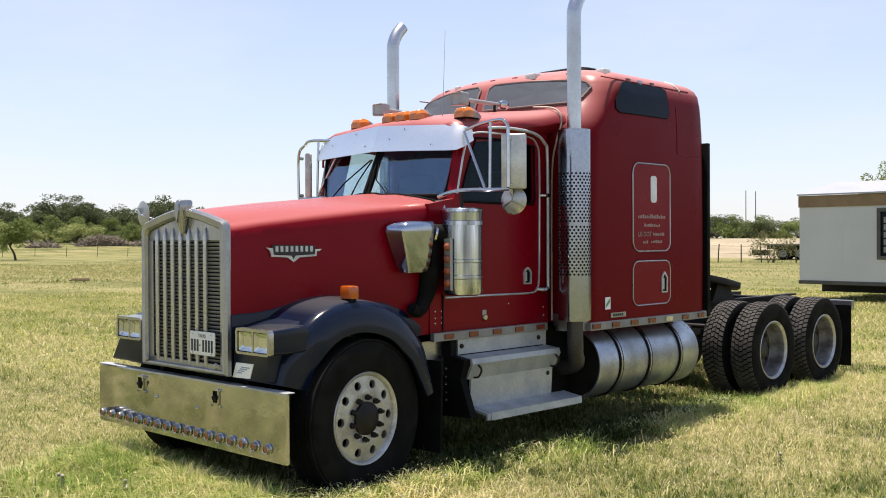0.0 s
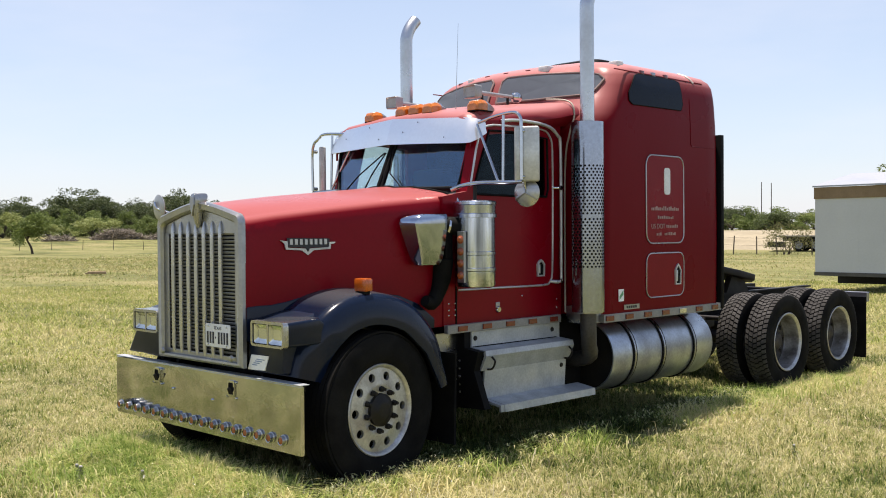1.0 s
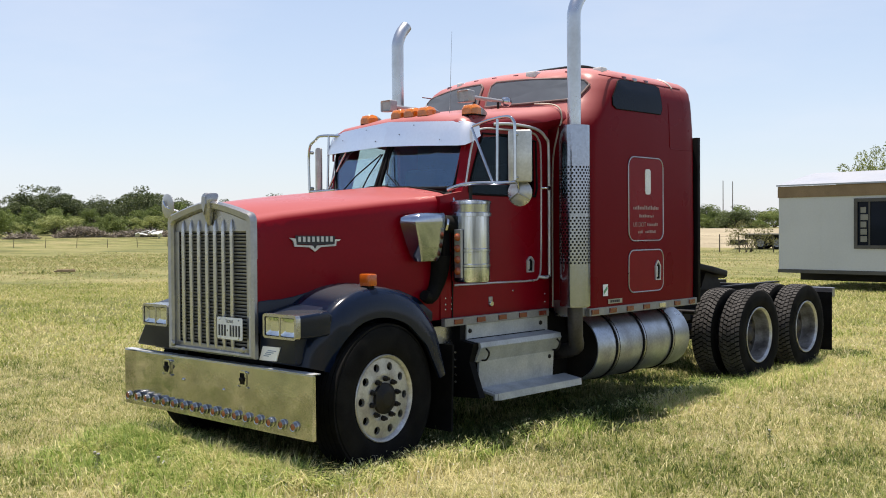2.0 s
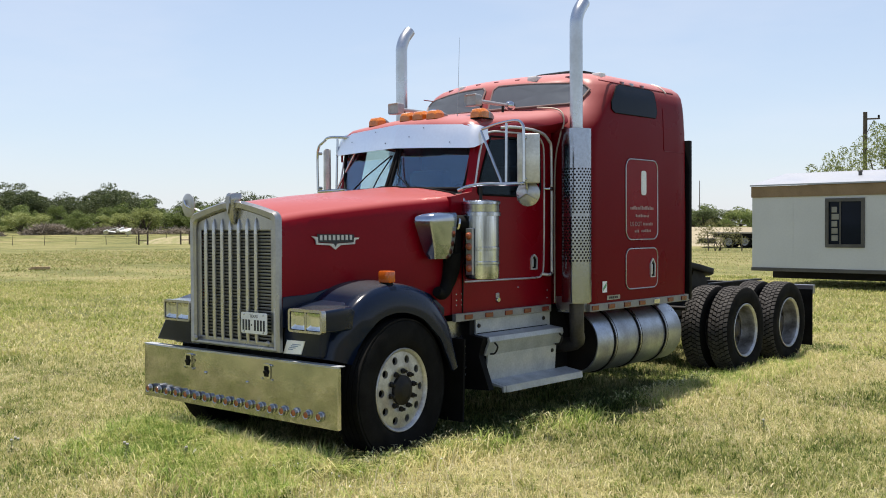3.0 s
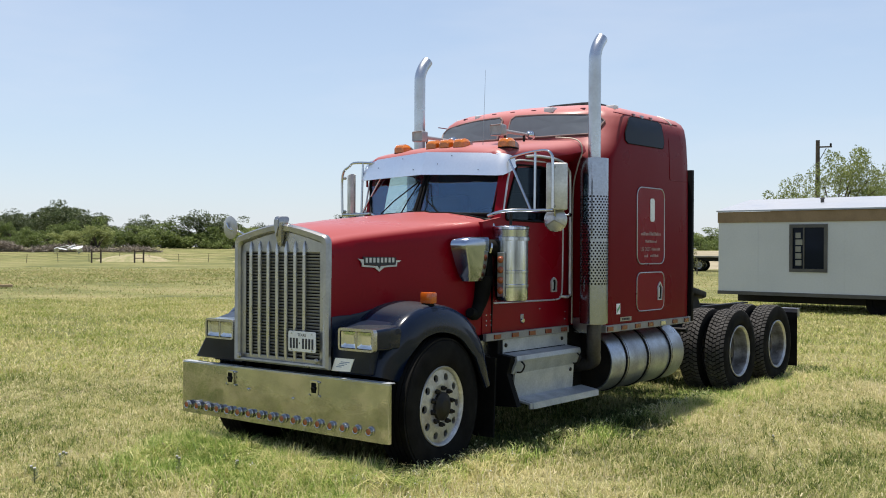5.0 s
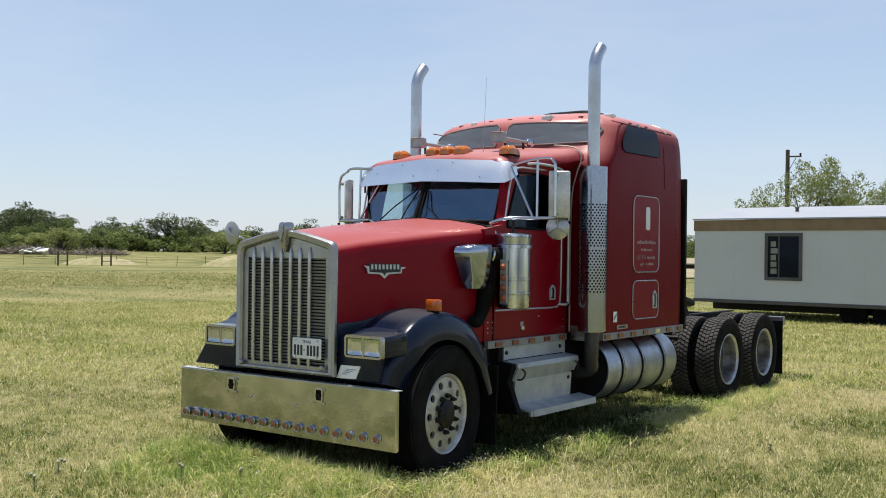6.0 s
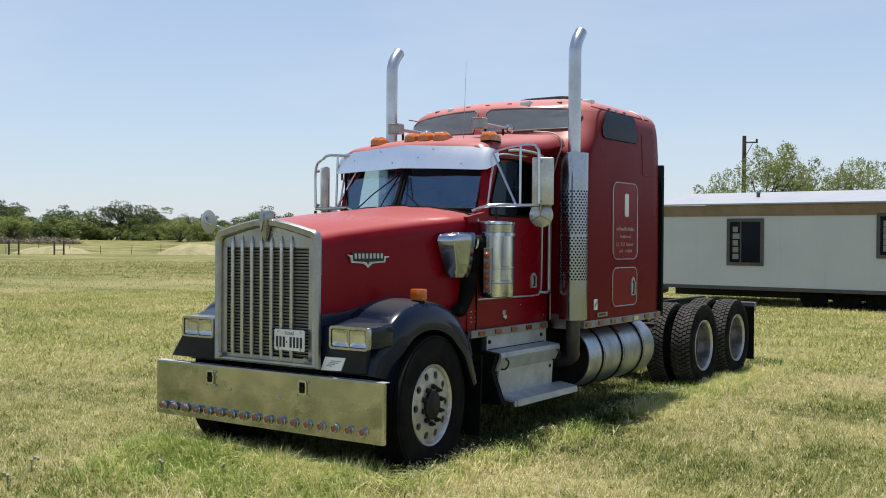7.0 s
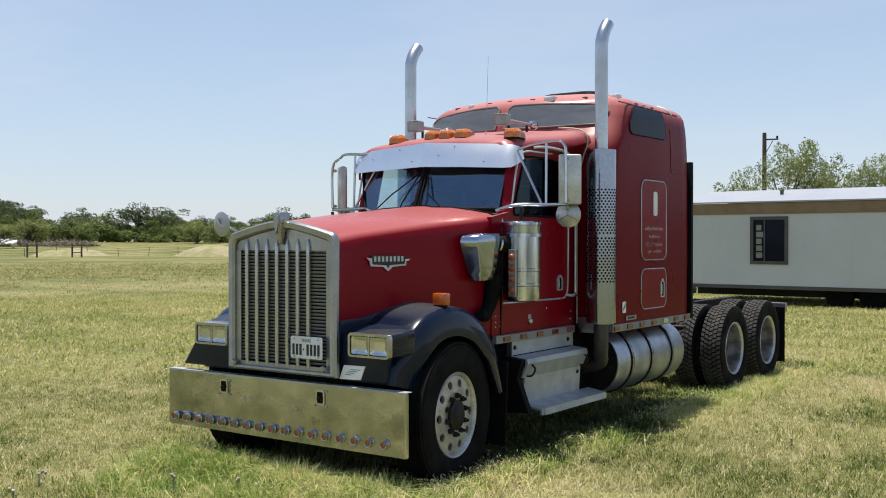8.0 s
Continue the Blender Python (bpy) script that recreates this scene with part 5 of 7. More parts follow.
# fuel tanks
for s in (1, -1):
    bm = B()
    cx, cz, r = side(0.855, s), 0.60, 0.315
    prof = [(0.292, 2.118), (0.300, 2.108), (0.310, 2.108), (r, 2.120), (r, 3.72), (0.30, 3.75), (0.26, 3.775), (0.16, 3.795), (0, 3.80)]
    lathe(bm, prof, 48, pose(cx, 0, cz, -90))
    tank = part("fuel_tank", bm, TANKMAT, truck, "scuffed cylindrical aluminium fuel tank", smooth=35)
    # front end in near-black, its shade put into the colour
    bm = B()
    lathe(bm, [(0, 2.128), (0.20, 2.130), (0.286, 2.138), (0.2955, 2.124)], 48, pose(cx, 0, cz, -90))
    part("tank_end", bm, FRAME_MAT, tank, "tank end coloured dark for its shade", smooth=35)
    for y in (2.42, 2.88, 3.40):
        bm = B()
        lathe(bm, [(r + 0.001, y - 0.030), (r + 0.009, y - 0.030), (r + 0.009, y + 0.030), (r + 0.001, y + 0.030)], 48, pose(cx, 0, cz, -90))
        part("tank_strap", bm, BLACK, tank, "black tank strap", smooth=40)
        bm = B()
        lathe(bm, [(r + 0.008, y - 0.011), (r + 0.014, y - 0.010), (r + 0.014, y + 0.010), (r + 0.008, y + 0.011)], 48, pose(cx, 0, cz, -90))
        part("strap_band", bm, BRUSHED, tank, smooth=40)
    bm = B()
    lathe(bm, [(0, 0.05), (0.045, 0.05), (0.05, 0.03), (0.05, 0)], 18, pose(cx + s * 0.1, 3.55, cz + 0.29))
    part("tank_cap", bm, CHROME, tank, smooth=40)

# chassis
for s in (1, -1):
    bm = B()
    prism(bm, [(s * 0.34, 0.72), (s * 0.43, 0.72), (s * 0.43, 0.74), (s * 0.36, 0.74), (s * 0.36, 0.96), (s * 0.43, 0.96), (s * 0.43, 0.98), (s * 0.34, 0.98)], 1, -1.0, 7.40)
    part("frame_rail", bm, FRAME_MAT, truck, "long black frame rail")
for y in (-0.9, 3.9, 4.6, 5.86, 7.1):
    bm = B()
    box(bm, (-0.34, y - 0.05, 0.74), (0.34, y + 0.05, 0.95), 0.006)
    part("cross_member", bm, FRAME_MAT, truck)
for y in (5.24, 6.50):
    bm = B()
    lathe(bm, [(0.07, -0.9), (0.075, -0.25), (0.19, -0.15), (0.22, 0.0), (0.19, 0.15), (0.075, 0.25), (0.07, 0.9)], 20, pose(0, y, 0.49, 0, 90), True)
    part("drive_axle", bm, FRAME_MAT, truck, smooth=40)
    for s in (1, -1):
        bm = B()
        lathe(bm, [(0.0, -0.12), (0.10, -0.12), (0.12, -0.05), (0.12, 0.10), (0.10, 0.14), (0, 0.14)], 18, pose(s * 0.48, y + 0.28, 0.62))
        part("air_spring", bm, RUBBER, truck, smooth=40)
bm = B()
box(bm, (-0.85, -0.56, 0.40), (0.85, -0.44, 0.50), 0.01)
part("front_axle", bm, FRAME_MAT, truck)
bm = B()
box(bm, (-0.32, -0.95, 0.45), (0.32, 0.6, 1.55), 0.05)
part("engine", bm, FRAME_MAT, truck)
# fifth wheel: a sloping slotted plate on a stand
bm = B()
pl = [(-0.44, -0.40), (0.44, -0.40), (0.47, -0.1), (0.44, 0.25), (0.32, 0.42), (0.09, 0.50), (0.06, 0.10), (0, 0.04), (-0.06, 0.10), (-0.09, 0.50), (-0.32, 0.42), (-0.44, 0.25), (-0.47, -0.1)]
prism(bm, pl, 2, -0.03, 0.045, 0.012)
bmesh.ops.transform(bm, matrix=pose(0, 5.55, 1.175, -9) @ Matrix.Diagonal((1.12, 1.15, 1, 1)), verts=bm.verts)
fw = part("fifth_wheel", bm, FRAME_MAT, truck, "greasy black fifth-wheel plate", smooth=30)
for s in (1, -1):
    bm = B()
    prism(bm, [(5.30, 0.98), (5.80, 0.98), (5.70, 1.11), (5.42, 1.17)], 0, s * 0.36, s * 0.43)
    part("wheel_stand", bm, FRAME_MAT, fw)
bm = B()
tube(bm, [(0.30, 4.4, 1.04), (0.42, 4.7, 1.10), (0.45, 5.0, 1.12), (0.40, 5.2, 1.02)], 0.014, 8, 4)
part("air_hose", bm, RUBBER, fw, "black air hose", smooth=60)
bm = B()
tube(bm, [(-0.2, 3.9, 1.3), (0.1, 4.2, 1.02), (0.3, 4.5, 1.05), (0.45, 4.8, 1.0)], 0.018, 8, 4)
part("air_hose", bm, RUBBER, fw, "black air hose", smooth=60)
bm = B()
box(bm, (-0.42, 4.0, 0.982), (0.42, 4.5, 1.0), 0.003)
part("deck_plate", bm, BRUSHED, truck, "dull checker deck plate")
bm = B()
box(bm, (0.55, 4.02, 0.70), (0.86, 4.30, 0.80), 0.01)
tube(bm, [(0.43, 4.15, 0.80), (1.0, 4.15, 0.80)], 0.025, 10)
part("tank_bracket", bm, FRAME_MAT, truck, smooth=40)
for s in (1, -1):
    bm = B()
    box(bm, (min(s * 0.42, s * 1.17), 7.345, 0.80), (max(s * 0.42, s * 1.17), 7.41, 0.92), 0.008)
    fh = part("flap_hanger", bm, BRUSHED, truck, "dull metal mud-flap hanger")
    bm = B()
    prism(bm, [(s * 0.62, 0.12), (s * 1.16, 0.12), (s * 1.16, 0.86), (s * 0.62, 0.86)], 1, 7.325, 7.343)
    part("mud_flap", bm, RUBBER, fh, "black rubber mud flap")

# wheels: axis along local x, outer face at +x
def annulus_with_holes(bm, r0, r1, ph, rh, count, x_of):
    """A disc face in the yz plane with round holes; x_of(r) is its dish."""
    da = 2 * math.pi / count
    k = 24
    for h in range(count):
        a0 = h * da
        inn, out = [], []
        for i in range(k):
            f = 2 * math.pi * i / k
            cy, cz = math.cos(f), math.sin(f)
            yy, zz = ph + rh * cy, rh * cz
            rr, aa = math.hypot(yy, zz), math.atan2(zz, yy)
            inn.append((rr, aa))
            m = max(abs(cy), abs(cz))
            u, v = cy / m, cz / m
            rb = ph + (u * (r1 - ph) if u > 0 else u * (ph - r0))
            out.append((rb, v * da / 2))
        P = lambda r, a, dx=0: (x_of(r) + dx, r * math.cos(a + a0), r * math.sin(a + a0))
        vi = [bm.verts.new(P(*p)) for p in inn]
        vo = [bm.verts.new(P(*p)) for p in out]
        vd = [bm.verts.new(P(*p, -0.025)) for p in inn]
        for i in range(k):
            j = (i + 1) % k
            bm.faces.new((vi[i], vo[i], vo[j], vi[j]))
            bm.faces.new((vd[i], vi[i], vi[j], vd[j]))
    bmesh.ops.remove_doubles(bm, verts=bm.verts, dist=0.0004)




def spin(bm, prof, n):
    """prof of (radius, x)."""
    loops = [[(x, r * math.cos(a), r * math.sin(a)) for a in (2 * math.pi * j / n for j in range(n))] for r, x in prof]
    rings(bm, loops, True, False)


def tyre_mesh(R, w, drive):
    bm = B()
    rb, h = 0.295, w / 2
    prof = [(rb, -h * 0.62), (rb + 0.03, -h * 0.80), (rb + 0.09, -h * 0.97), ((rb + R) / 2 + 0.02, -h), (R - 0.055, -h * 0.97), (R - 0.016, -h * 0.88), (R - 0.006, -h * 0.70), (R - 0.004, 0), (R - 0.006, h * 0.70), (R - 0.016, h * 0.88), (R - 0.055, h * 0.97), ((rb + R) / 2 + 0.02, h), (rb + 0.09, h * 0.97), (rb + 0.06, h * 0.955), (rb + 0.03, h * 0.80), (rb, h * 0.62)]
    spin(bm, prof, 64)
    return bm


def tread_mesh(R, w, drive):
    bm = B()
    h = w / 2
    if drive:
        cols = [(-0.86, -0.56), (-0.50, -0.20), (-0.15, 0.15), (0.20, 0.50), (0.56, 0.86)]
        n = 58
        for c, (u0, u1) in enumerate(cols):
            for k in range(n):
                a0 = 2 * math.pi * (k + (0.5 if c % 2 else 0)) / n
                a1 = a0 + 2 * math.pi / n * 0.70
                sk_ = 0.25 * 2 * math.pi / n * (1 if c < 2 else -1)
                pts = []
                for rr in (R - 0.010, R + 0.006):
                    for (u, a) in ((u0, a0), (u1, a0 + sk_), (u1, a1 + sk_), (u0, a1)):
                        drop = 0.012 if abs(u) > 0.8 else 0
                        pts.append(bm.verts.new((u * h, (rr - drop) * math.cos(a), (rr - drop) * math.sin(a))))
                bm.faces.new(pts[4:])
                for i in range(4):
                    bm.faces.new((pts[i], pts[(i + 1) % 4], pts[4 + (i + 1) % 4], pts[4 + i]))
    else:
        for u0, u1 in ((-0.84, -0.52), (-0.47, -0.18), (-0.13, 0.13), (0.18, 0.47), (0.52, 0.84)):
            spin(bm, [(R - 0.01, u0 * h), (R + 0.006, u0 * h), (R + 0.006, u1 * h), (R - 0.01, u1 * h)], 64)
    return bm


def front_wheel(m, s):
    bm = B()
    spin(bm, [(0.300, -0.05), (0.302, 0.085), (0.314, 0.098), (0.318, 0.110), (0.312, 0.116), (0.300, 0.112), (0.292, 0.100), (0.288, 0.092)], 64)
    annulus_with_holes(bm, 0.180, 0.288, 0.236, 0.030, 10, lambda r: 0.092 + (0.288 - r) * 0.10)
    spin(bm, [(0.180, 0.1028), (0.165, 0.104), (0.150, 0.098), (0.11, 0.098)], 40)
    ob = part("wheel", bm, ALLOY, truck, "dull alloy front wheel with ten round holes", smooth=40)
    ob.matrix_basis = m
    part("tyre", tyre_mesh(0.535, 0.275, False), RUBBER, ob, "dark ribbed front tyre", smooth=40)
    part("tread", tread_mesh(0.535, 0.275, False), RUBBER, ob, smooth=40)
    bm = B()
    spin(bm, [(0.115, 0.09), (0.112, 0.120), (0.085, 0.130), (0.070, 0.143), (0.045, 0.147), (0.0, 0.147)], 32)
    part("hub", bm, FRAME_MAT, ob, "black greasy hub", smooth=40)
    bm = B()
    spin(bm, [(0.25, 0.0), (0.20, -0.04), (0.0, -0.04)], 32)
    part("brake_drum", bm, BLACK, ob, smooth=40)
    for k in range(10):
        a = 2 * math.pi * (k + 0.35) / 10
        bm = B()
        lathe(bm, [(0.021, 0.0), (0.019, 0.025), (0.012, 0.032), (0.012, 0.045), (0, 0.046)], 6, pose(0.098, 0.143 * math.cos(a), 0.143 * math.sin(a), 0, 90))
        part("nut", bm, FRAME_MAT, ob)
    return ob


STEER = 6.0
front_wheel(pose(0.985, -0.50, 0.483, 0, 0, STEER), 1)
front_wheel(pose(-0.95, -0.50, 0.483, 0, 0, 180 + STEER), -1)


def rear_wheel(m):
    """The outer wheel of a pair: a deep dished rim."""
    # barrel and disc coloured darker than the lip, for dirt and inner shade
    bm = B()
    spin(bm, [(0.302, -0.10), (0.300, 0.095), (0.305, 0.10)], 48)
    spin(bm, [(0.286, 0.104), (0.280, 0.09), (0.272, 0.04), (0.268, -0.05), (0.262, -0.06)], 48)
    lip_bm = B()
    spin(lip_bm, [(0.300, 0.095), (0.312, 0.108), (0.314, 0.120), (0.306, 0.124), (0.292, 0.116), (0.284, 0.10)], 48)
    rim_bm, bm = bm, B()
    annulus_with_holes(bm, 0.16, 0.262, 0.215, 0.028, 10, lambda r: -0.06 - (0.262 - r) * 0.08)
    spin(bm, [(0.16, -0.068), (0.11, -0.07)], 32)
    disc_bm, bm = bm, rim_bm
    ob = part("wheel", bm, WHITE_RIM, truck, "deep dished pale rear wheel", smooth=40)
    part("rim_lip", lip_bm, ALLOY, ob, "bright worn rim lip", smooth=40)
    part("wheel_disc", disc_bm, surface("grimy_shade_dark_disc", (0.075, 0.07, 0.066), 0.6, 0.2, 0.5, 9, 60, 0.1, dark=(0.025, 0.022, 0.02)), ob, "grimy wheel disc, darkened for the shade in the dish", smooth=40)
    ob.matrix_basis = m
    part("tyre", tyre_mesh(0.507, 0.27, True), RUBBER, ob, "black drive tyre", smooth=40)
    part("tread", tread_mesh(0.507, 0.27, True), TREAD, ob, "grey blocky tread")
    bm = B()
    spin(bm, [(0.115, -0.10), (0.105, -0.02), (0.085, 0.005), (0.06, 0.02), (0.0, 0.022)], 28)
    part("hub", bm, surface("rusty_hub", (0.05, 0.043, 0.038), 0.65, 0.2, 0.4, 9, 60, 0.1), ob, "dull hub end", smooth=40)
    for k in range(10):
        a = 2 * math.pi * (k + 0.35) / 10
        bm = B()
        lathe(bm, [(0.020, 0.0), (0.018, 0.025), (0.011, 0.03), (0.011, 0.04), (0, 0.041)], 6, pose(-0.098, 0.14 * math.cos(a), 0.14 * math.sin(a), 0, 90))
        part("nut", bm, FRAME_MAT, ob)
    return ob


outer_w = rear_wheel(pose(1.075, 5.24, 0.487))
for y in (5.24, 6.50):
    for x, rz in ((1.075, 0), (0.735, 180), (-1.075, 180), (-0.735, 0)):
        if (x, y) != (1.075, 5.24):
            copy_thing(outer_w, pose(x, y, 0.487, 17 * (y > 6), 0, rz))

# ---- the field ----
def smoothstep(a, b, v):
    t = max(0.0, min(1.0, (v - a) / (b - a)))
    return t * t * (3 - 2 * t)


VIEWPOINT = (6.0, -6.2)  # mean camera position; bearings below are from here and fit its view


def spot(az, d):
    """A place by bearing (degrees left of +y) and distance from the mean camera position."""
    return VIEWPOINT[0] - d * math.sin(radians(az)), VIEWPOINT[1] + d * math.cos(radians(az))


def ground_z(x, y):
    dx, dy = x - VIEWPOINT[0], y - VIEWPOINT[1]
    d = math.hypot(dx, dy)
    az = math.degrees(math.atan2(-dx, dy))
    right = 1 - smoothstep(31, 38, az) if az > -90 else 0
    left = 1.45 * smoothstep(114, 158, d)
    berm = 1.55 * smoothstep(84, 104, d)
    z = left + (berm - left) * right
    z += 0.05 * smoothstep(14, 40, d) * noise.noise((x * 0.08, y * 0.08, 0.3)) + 0.25 * smoothstep(90, 200, d) * noise.noise((x * 0.02, y * 0.02, 5))
    if d < 60:
        z += 0.025 * noise.noise((x * 0.6, y * 0.6, 1.7)) * (1 - smoothstep(30, 60, d))
    return z - 0.035


def field_material(name):
    m = bpy.data.materials.new(name)
    m.use_nodes = True
    n, l = m.node_tree.nodes, m.node_tree.links
    b = n["Principled BSDF"]
    b.inputs["Roughness"].default_value = 0.95
    b.inputs["Specular IOR Level"].default_value = 0.15
    geo = n.new("ShaderNodeNewGeometry")
    big, mid, fine = (n.new("ShaderNodeTexNoise") for _ in range(3))
    for nd, sc, de in ((big, 0.16, 4), (mid, 1.1, 5), (fine, 14.0, 4)):
        nd.inputs["Scale"].default_value, nd.inputs["Detail"].default_value = sc, de
        l.new(geo.outputs["Position"], nd.inputs["Vector"])
    add = n.new("ShaderNodeMath")
    add.operation = "MULTIPLY_ADD"
    l.new(mid.outputs["Fac"], add.inputs[0])
    add.inputs[1].default_value = 0.55
    l.new(big.outputs["Fac"], add.inputs[2])
    turn, band, swath = n.new("ShaderNodeMapping"), n.new("ShaderNodeTexNoise"), n.new("ShaderNodeMapRange")
    turn.inputs["Rotation"].default_value = (0, 0, radians(-52))
    turn.inputs["Scale"].default_value = (0.035, 0.42, 1)
    l.new(geo.outputs["Position"], turn.inputs["Vector"])
    l.new(turn.outputs["Vector"], band.inputs["Vector"])
    band.inputs["Scale"].default_value, band.inputs["Detail"].default_value = 1.0, 3
    swath.inputs["From Min"].default_value, swath.inputs["From Max"].default_value = 0.32, 0.68
    swath.inputs["To Min"].default_value, swath.inputs["To Max"].default_value = -0.13, 0.13
    l.new(band.outputs["Fac"], swath.inputs["Value"])
    mown = n.new("ShaderNodeMath")
    l.new(add.outputs[0], mown.inputs[0])
    l.new(swath.outputs["Result"], mown.inputs[1])
    ramp = n.new("ShaderNodeValToRGB")
    e = ramp.color_ramp.elements
    e[0].position, e[0].color = 0.58, (0.115, 0.125, 0.048, 1)
    e[1].position, e[1].color = 0.98, (0.262, 0.236, 0.112, 1)
    mid_e = e.new(0.76)
    mid_e.color = (0.185, 0.188, 0.070, 1)
    l.new(mown.outputs[0], ramp.inputs["Fac"])
    mul = n.new("ShaderNodeMix")
    mul.data_type, mul.blend_type = "RGBA", "MULTIPLY"
    mul.inputs["Factor"].default_value = 1
    mr = n.new("ShaderNodeMapRange")
    mr.inputs["From Min"].default_value, mr.inputs["From Max"].default_value = 0.3, 0.7
    mr.inputs["To Min"].default_value, mr.inputs["To Max"].default_value = 0.55, 1.15
    l.new(fine.outputs["Fac"], mr.inputs["Value"])
    l.new(ramp.outputs["Color"], mul.inputs["A"])
    l.new(mr.outputs["Result"], mul.inputs["B"])
    l.new(mul.outputs["Result"], b.inputs["Base Color"])
    bu = n.new("ShaderNodeBump")
    bu.inputs["Strength"].default_value, bu.inputs["Distance"].default_value = 0.6, 0.05
    l.new(fine.outputs["Fac"], bu.inputs["Height"])
    l.new(bu.outputs["Normal"], b.inputs["Normal"])
    return m


FIELD = field_material("summer_pasture")
# one sheet in rings round the mean camera position, out to the horizon
radii = [0, 1.5, 3, 4.5, 6, 7.5, 9, 10.5, 12, 14, 16, 18, 21, 24, 28, 33, 39, 46, 54, 62, 70, 78, 84, 88, 92, 96, 100, 104, 108, 112, 118, 124, 130, 138, 146, 154, 162, 175, 200, 240, 320, 500, 900, 1800]
NA = 240
verts = [(VIEWPOINT[0], VIEWPOINT[1], ground_z(*VIEWPOINT))]
faces = []
for r in radii[1:]:
    for k in range(NA):
        a = 2 * math.pi * k / NA
        x, y = VIEWPOINT[0] + r * math.cos(a), VIEWPOINT[1] + r * math.sin(a)
        verts.append((x, y, ground_z(x, y)))
for k in range(NA):
    faces.append((0, 1 + k, 1 + (k + 1) % NA))
for i in range(len(radii) - 2):
    o, p = 1 + i * NA, 1 + (i + 1) * NA
    for k in range(NA):
        j = (k + 1) % NA
        faces.append((o + k, p + k, p + j, o + j))
me = bpy.data.meshes.new("ground")
me.from_pydata(verts, [], faces)
for f in me.polygons:
    f.use_smooth = True
me.materials.append(FIELD)
ground = tagged(new("ground", me), "rough summer pasture of green and straw-coloured grass", "ground", kind="structure")


def blade_material(name, greens, straws, tuft_scale=9.0, tuft_weight=0.28):
    m = bpy.data.materials.new(name)
    m.use_nodes = True
    n, l = m.node_tree.nodes, m.node_tree.links
    b = n["Principled BSDF"]
    b.inputs["Roughness"].default_value = 0.65
    b.inputs["Specular IOR Level"].default_value = 0.25
    geo = n.new("ShaderNodeNewGeometry")
    big = n.new("ShaderNodeTexNoise")
    big.inputs["Scale"].default_value, big.inputs["Detail"].default_value = 0.8, 6
    big.inputs["Roughness"].default_value = 0.68
    l.new(geo.outputs["Position"], big.inputs["Vector"])
    wide = n.new("ShaderNodeMapRange")
    wide.inputs["From Min"].default_value, wide.inputs["From Max"].default_value = 0.34, 0.66
    wide.inputs["To Min"].default_value, wide.inputs["To Max"].default_value = -0.04, 0.57
    l.new(big.outputs["Fac"], wide.inputs["Value"])
    tuft = n.new("ShaderNodeTexNoise")
    tuft.inputs["Scale"].default_value, tuft.inputs["Detail"].default_value = tuft_scale, 3
    l.new(geo.outputs["Position"], tuft.inputs["Vector"])
    spread = n.new("ShaderNodeMapRange")
    spread.inputs["From Min"].default_value, spread.inputs["From Max"].default_value = 0.32, 0.68
    spread.inputs["To Min"].default_value, spread.inputs["To Max"].default_value = -tuft_weight, tuft_weight
    l.new(tuft.outputs["Fac"], spread.inputs["Value"])
    turn, band, swath = n.new("ShaderNodeMapping"), n.new("ShaderNodeTexNoise"), n.new("ShaderNodeMapRange")
    turn.inputs["Rotation"].default_value = (0, 0, radians(-52))
    turn.inputs["Scale"].default_value = (0.035, 0.42, 1)
    l.new(geo.outputs["Position"], turn.inputs["Vector"])
    l.new(turn.outputs["Vector"], band.inputs["Vector"])
    band.inputs["Scale"].default_value, band.inputs["Detail"].default_value = 1.0, 3
    swath.inputs["From Min"].default_value, swath.inputs["From Max"].default_value = 0.32, 0.68
    swath.inputs["To Min"].default_value, swath.inputs["To Max"].default_value = -0.20, 0.20
    l.new(band.outputs["Fac"], swath.inputs["Value"])
    sum_ = n.new("ShaderNodeMath")
    l.new(wide.outputs["Result"], sum_.inputs[0])
    l.new(swath.outputs["Result"], sum_.inputs[1])
    both = n.new("ShaderNodeMath")
    l.new(sum_.outputs[0], both.inputs[0])
    l.new(spread.outputs["Result"], both.inputs[1])
    add = n.new("ShaderNodeMath")
    add.operation = "MULTIPLY_ADD"
    add.inputs[1].default_value = 0.68
    l.new(geo.outputs["Random Per Island"], add.inputs[0])
    l.new(both.outputs[0], add.inputs[2])
    ramp = n.new("ShaderNodeValToRGB")
    e = ramp.color_ramp.elements
    e[0].position, e[0].color = 0.12, (*greens[0], 1)
    e[1].position, e[1].color = 0.88, (*straws[1], 1)
    for p, c in ((0.40, greens[1]), (0.62, straws[0])):
        x = e.new(p)
        x.color = (*c, 1)
    l.new(add.outputs[0], ramp.inputs["Fac"])
    l.new(ramp.outputs["Color"], b.inputs["Base Color"])
    tr = n.new("ShaderNodeBsdfTranslucent")
    l.new(ramp.outputs["Color"], tr.inputs["Color"])
    mx = n.new("ShaderNodeMixShader")
    mx.inputs[0].default_value = 0.4
    l.new(b.outputs[0], mx.inputs[1])
    l.new(tr.outputs[0], mx.inputs[2])
    l.new(mx.outputs[0], n["Material Output"].inputs["Surface"])
    return m


GRASS = blade_material("grass_blades", ((0.055, 0.095, 0.016), (0.225, 0.28, 0.066)), ((0.43, 0.41, 0.17), (0.64, 0.58, 0.33)))
MID = blade_material("middle_grass_blades", ((0.20, 0.245, 0.050), (0.32, 0.35, 0.10)), ((0.42, 0.40, 0.16), (0.51, 0.46, 0.225)), 3.0, 0.08)
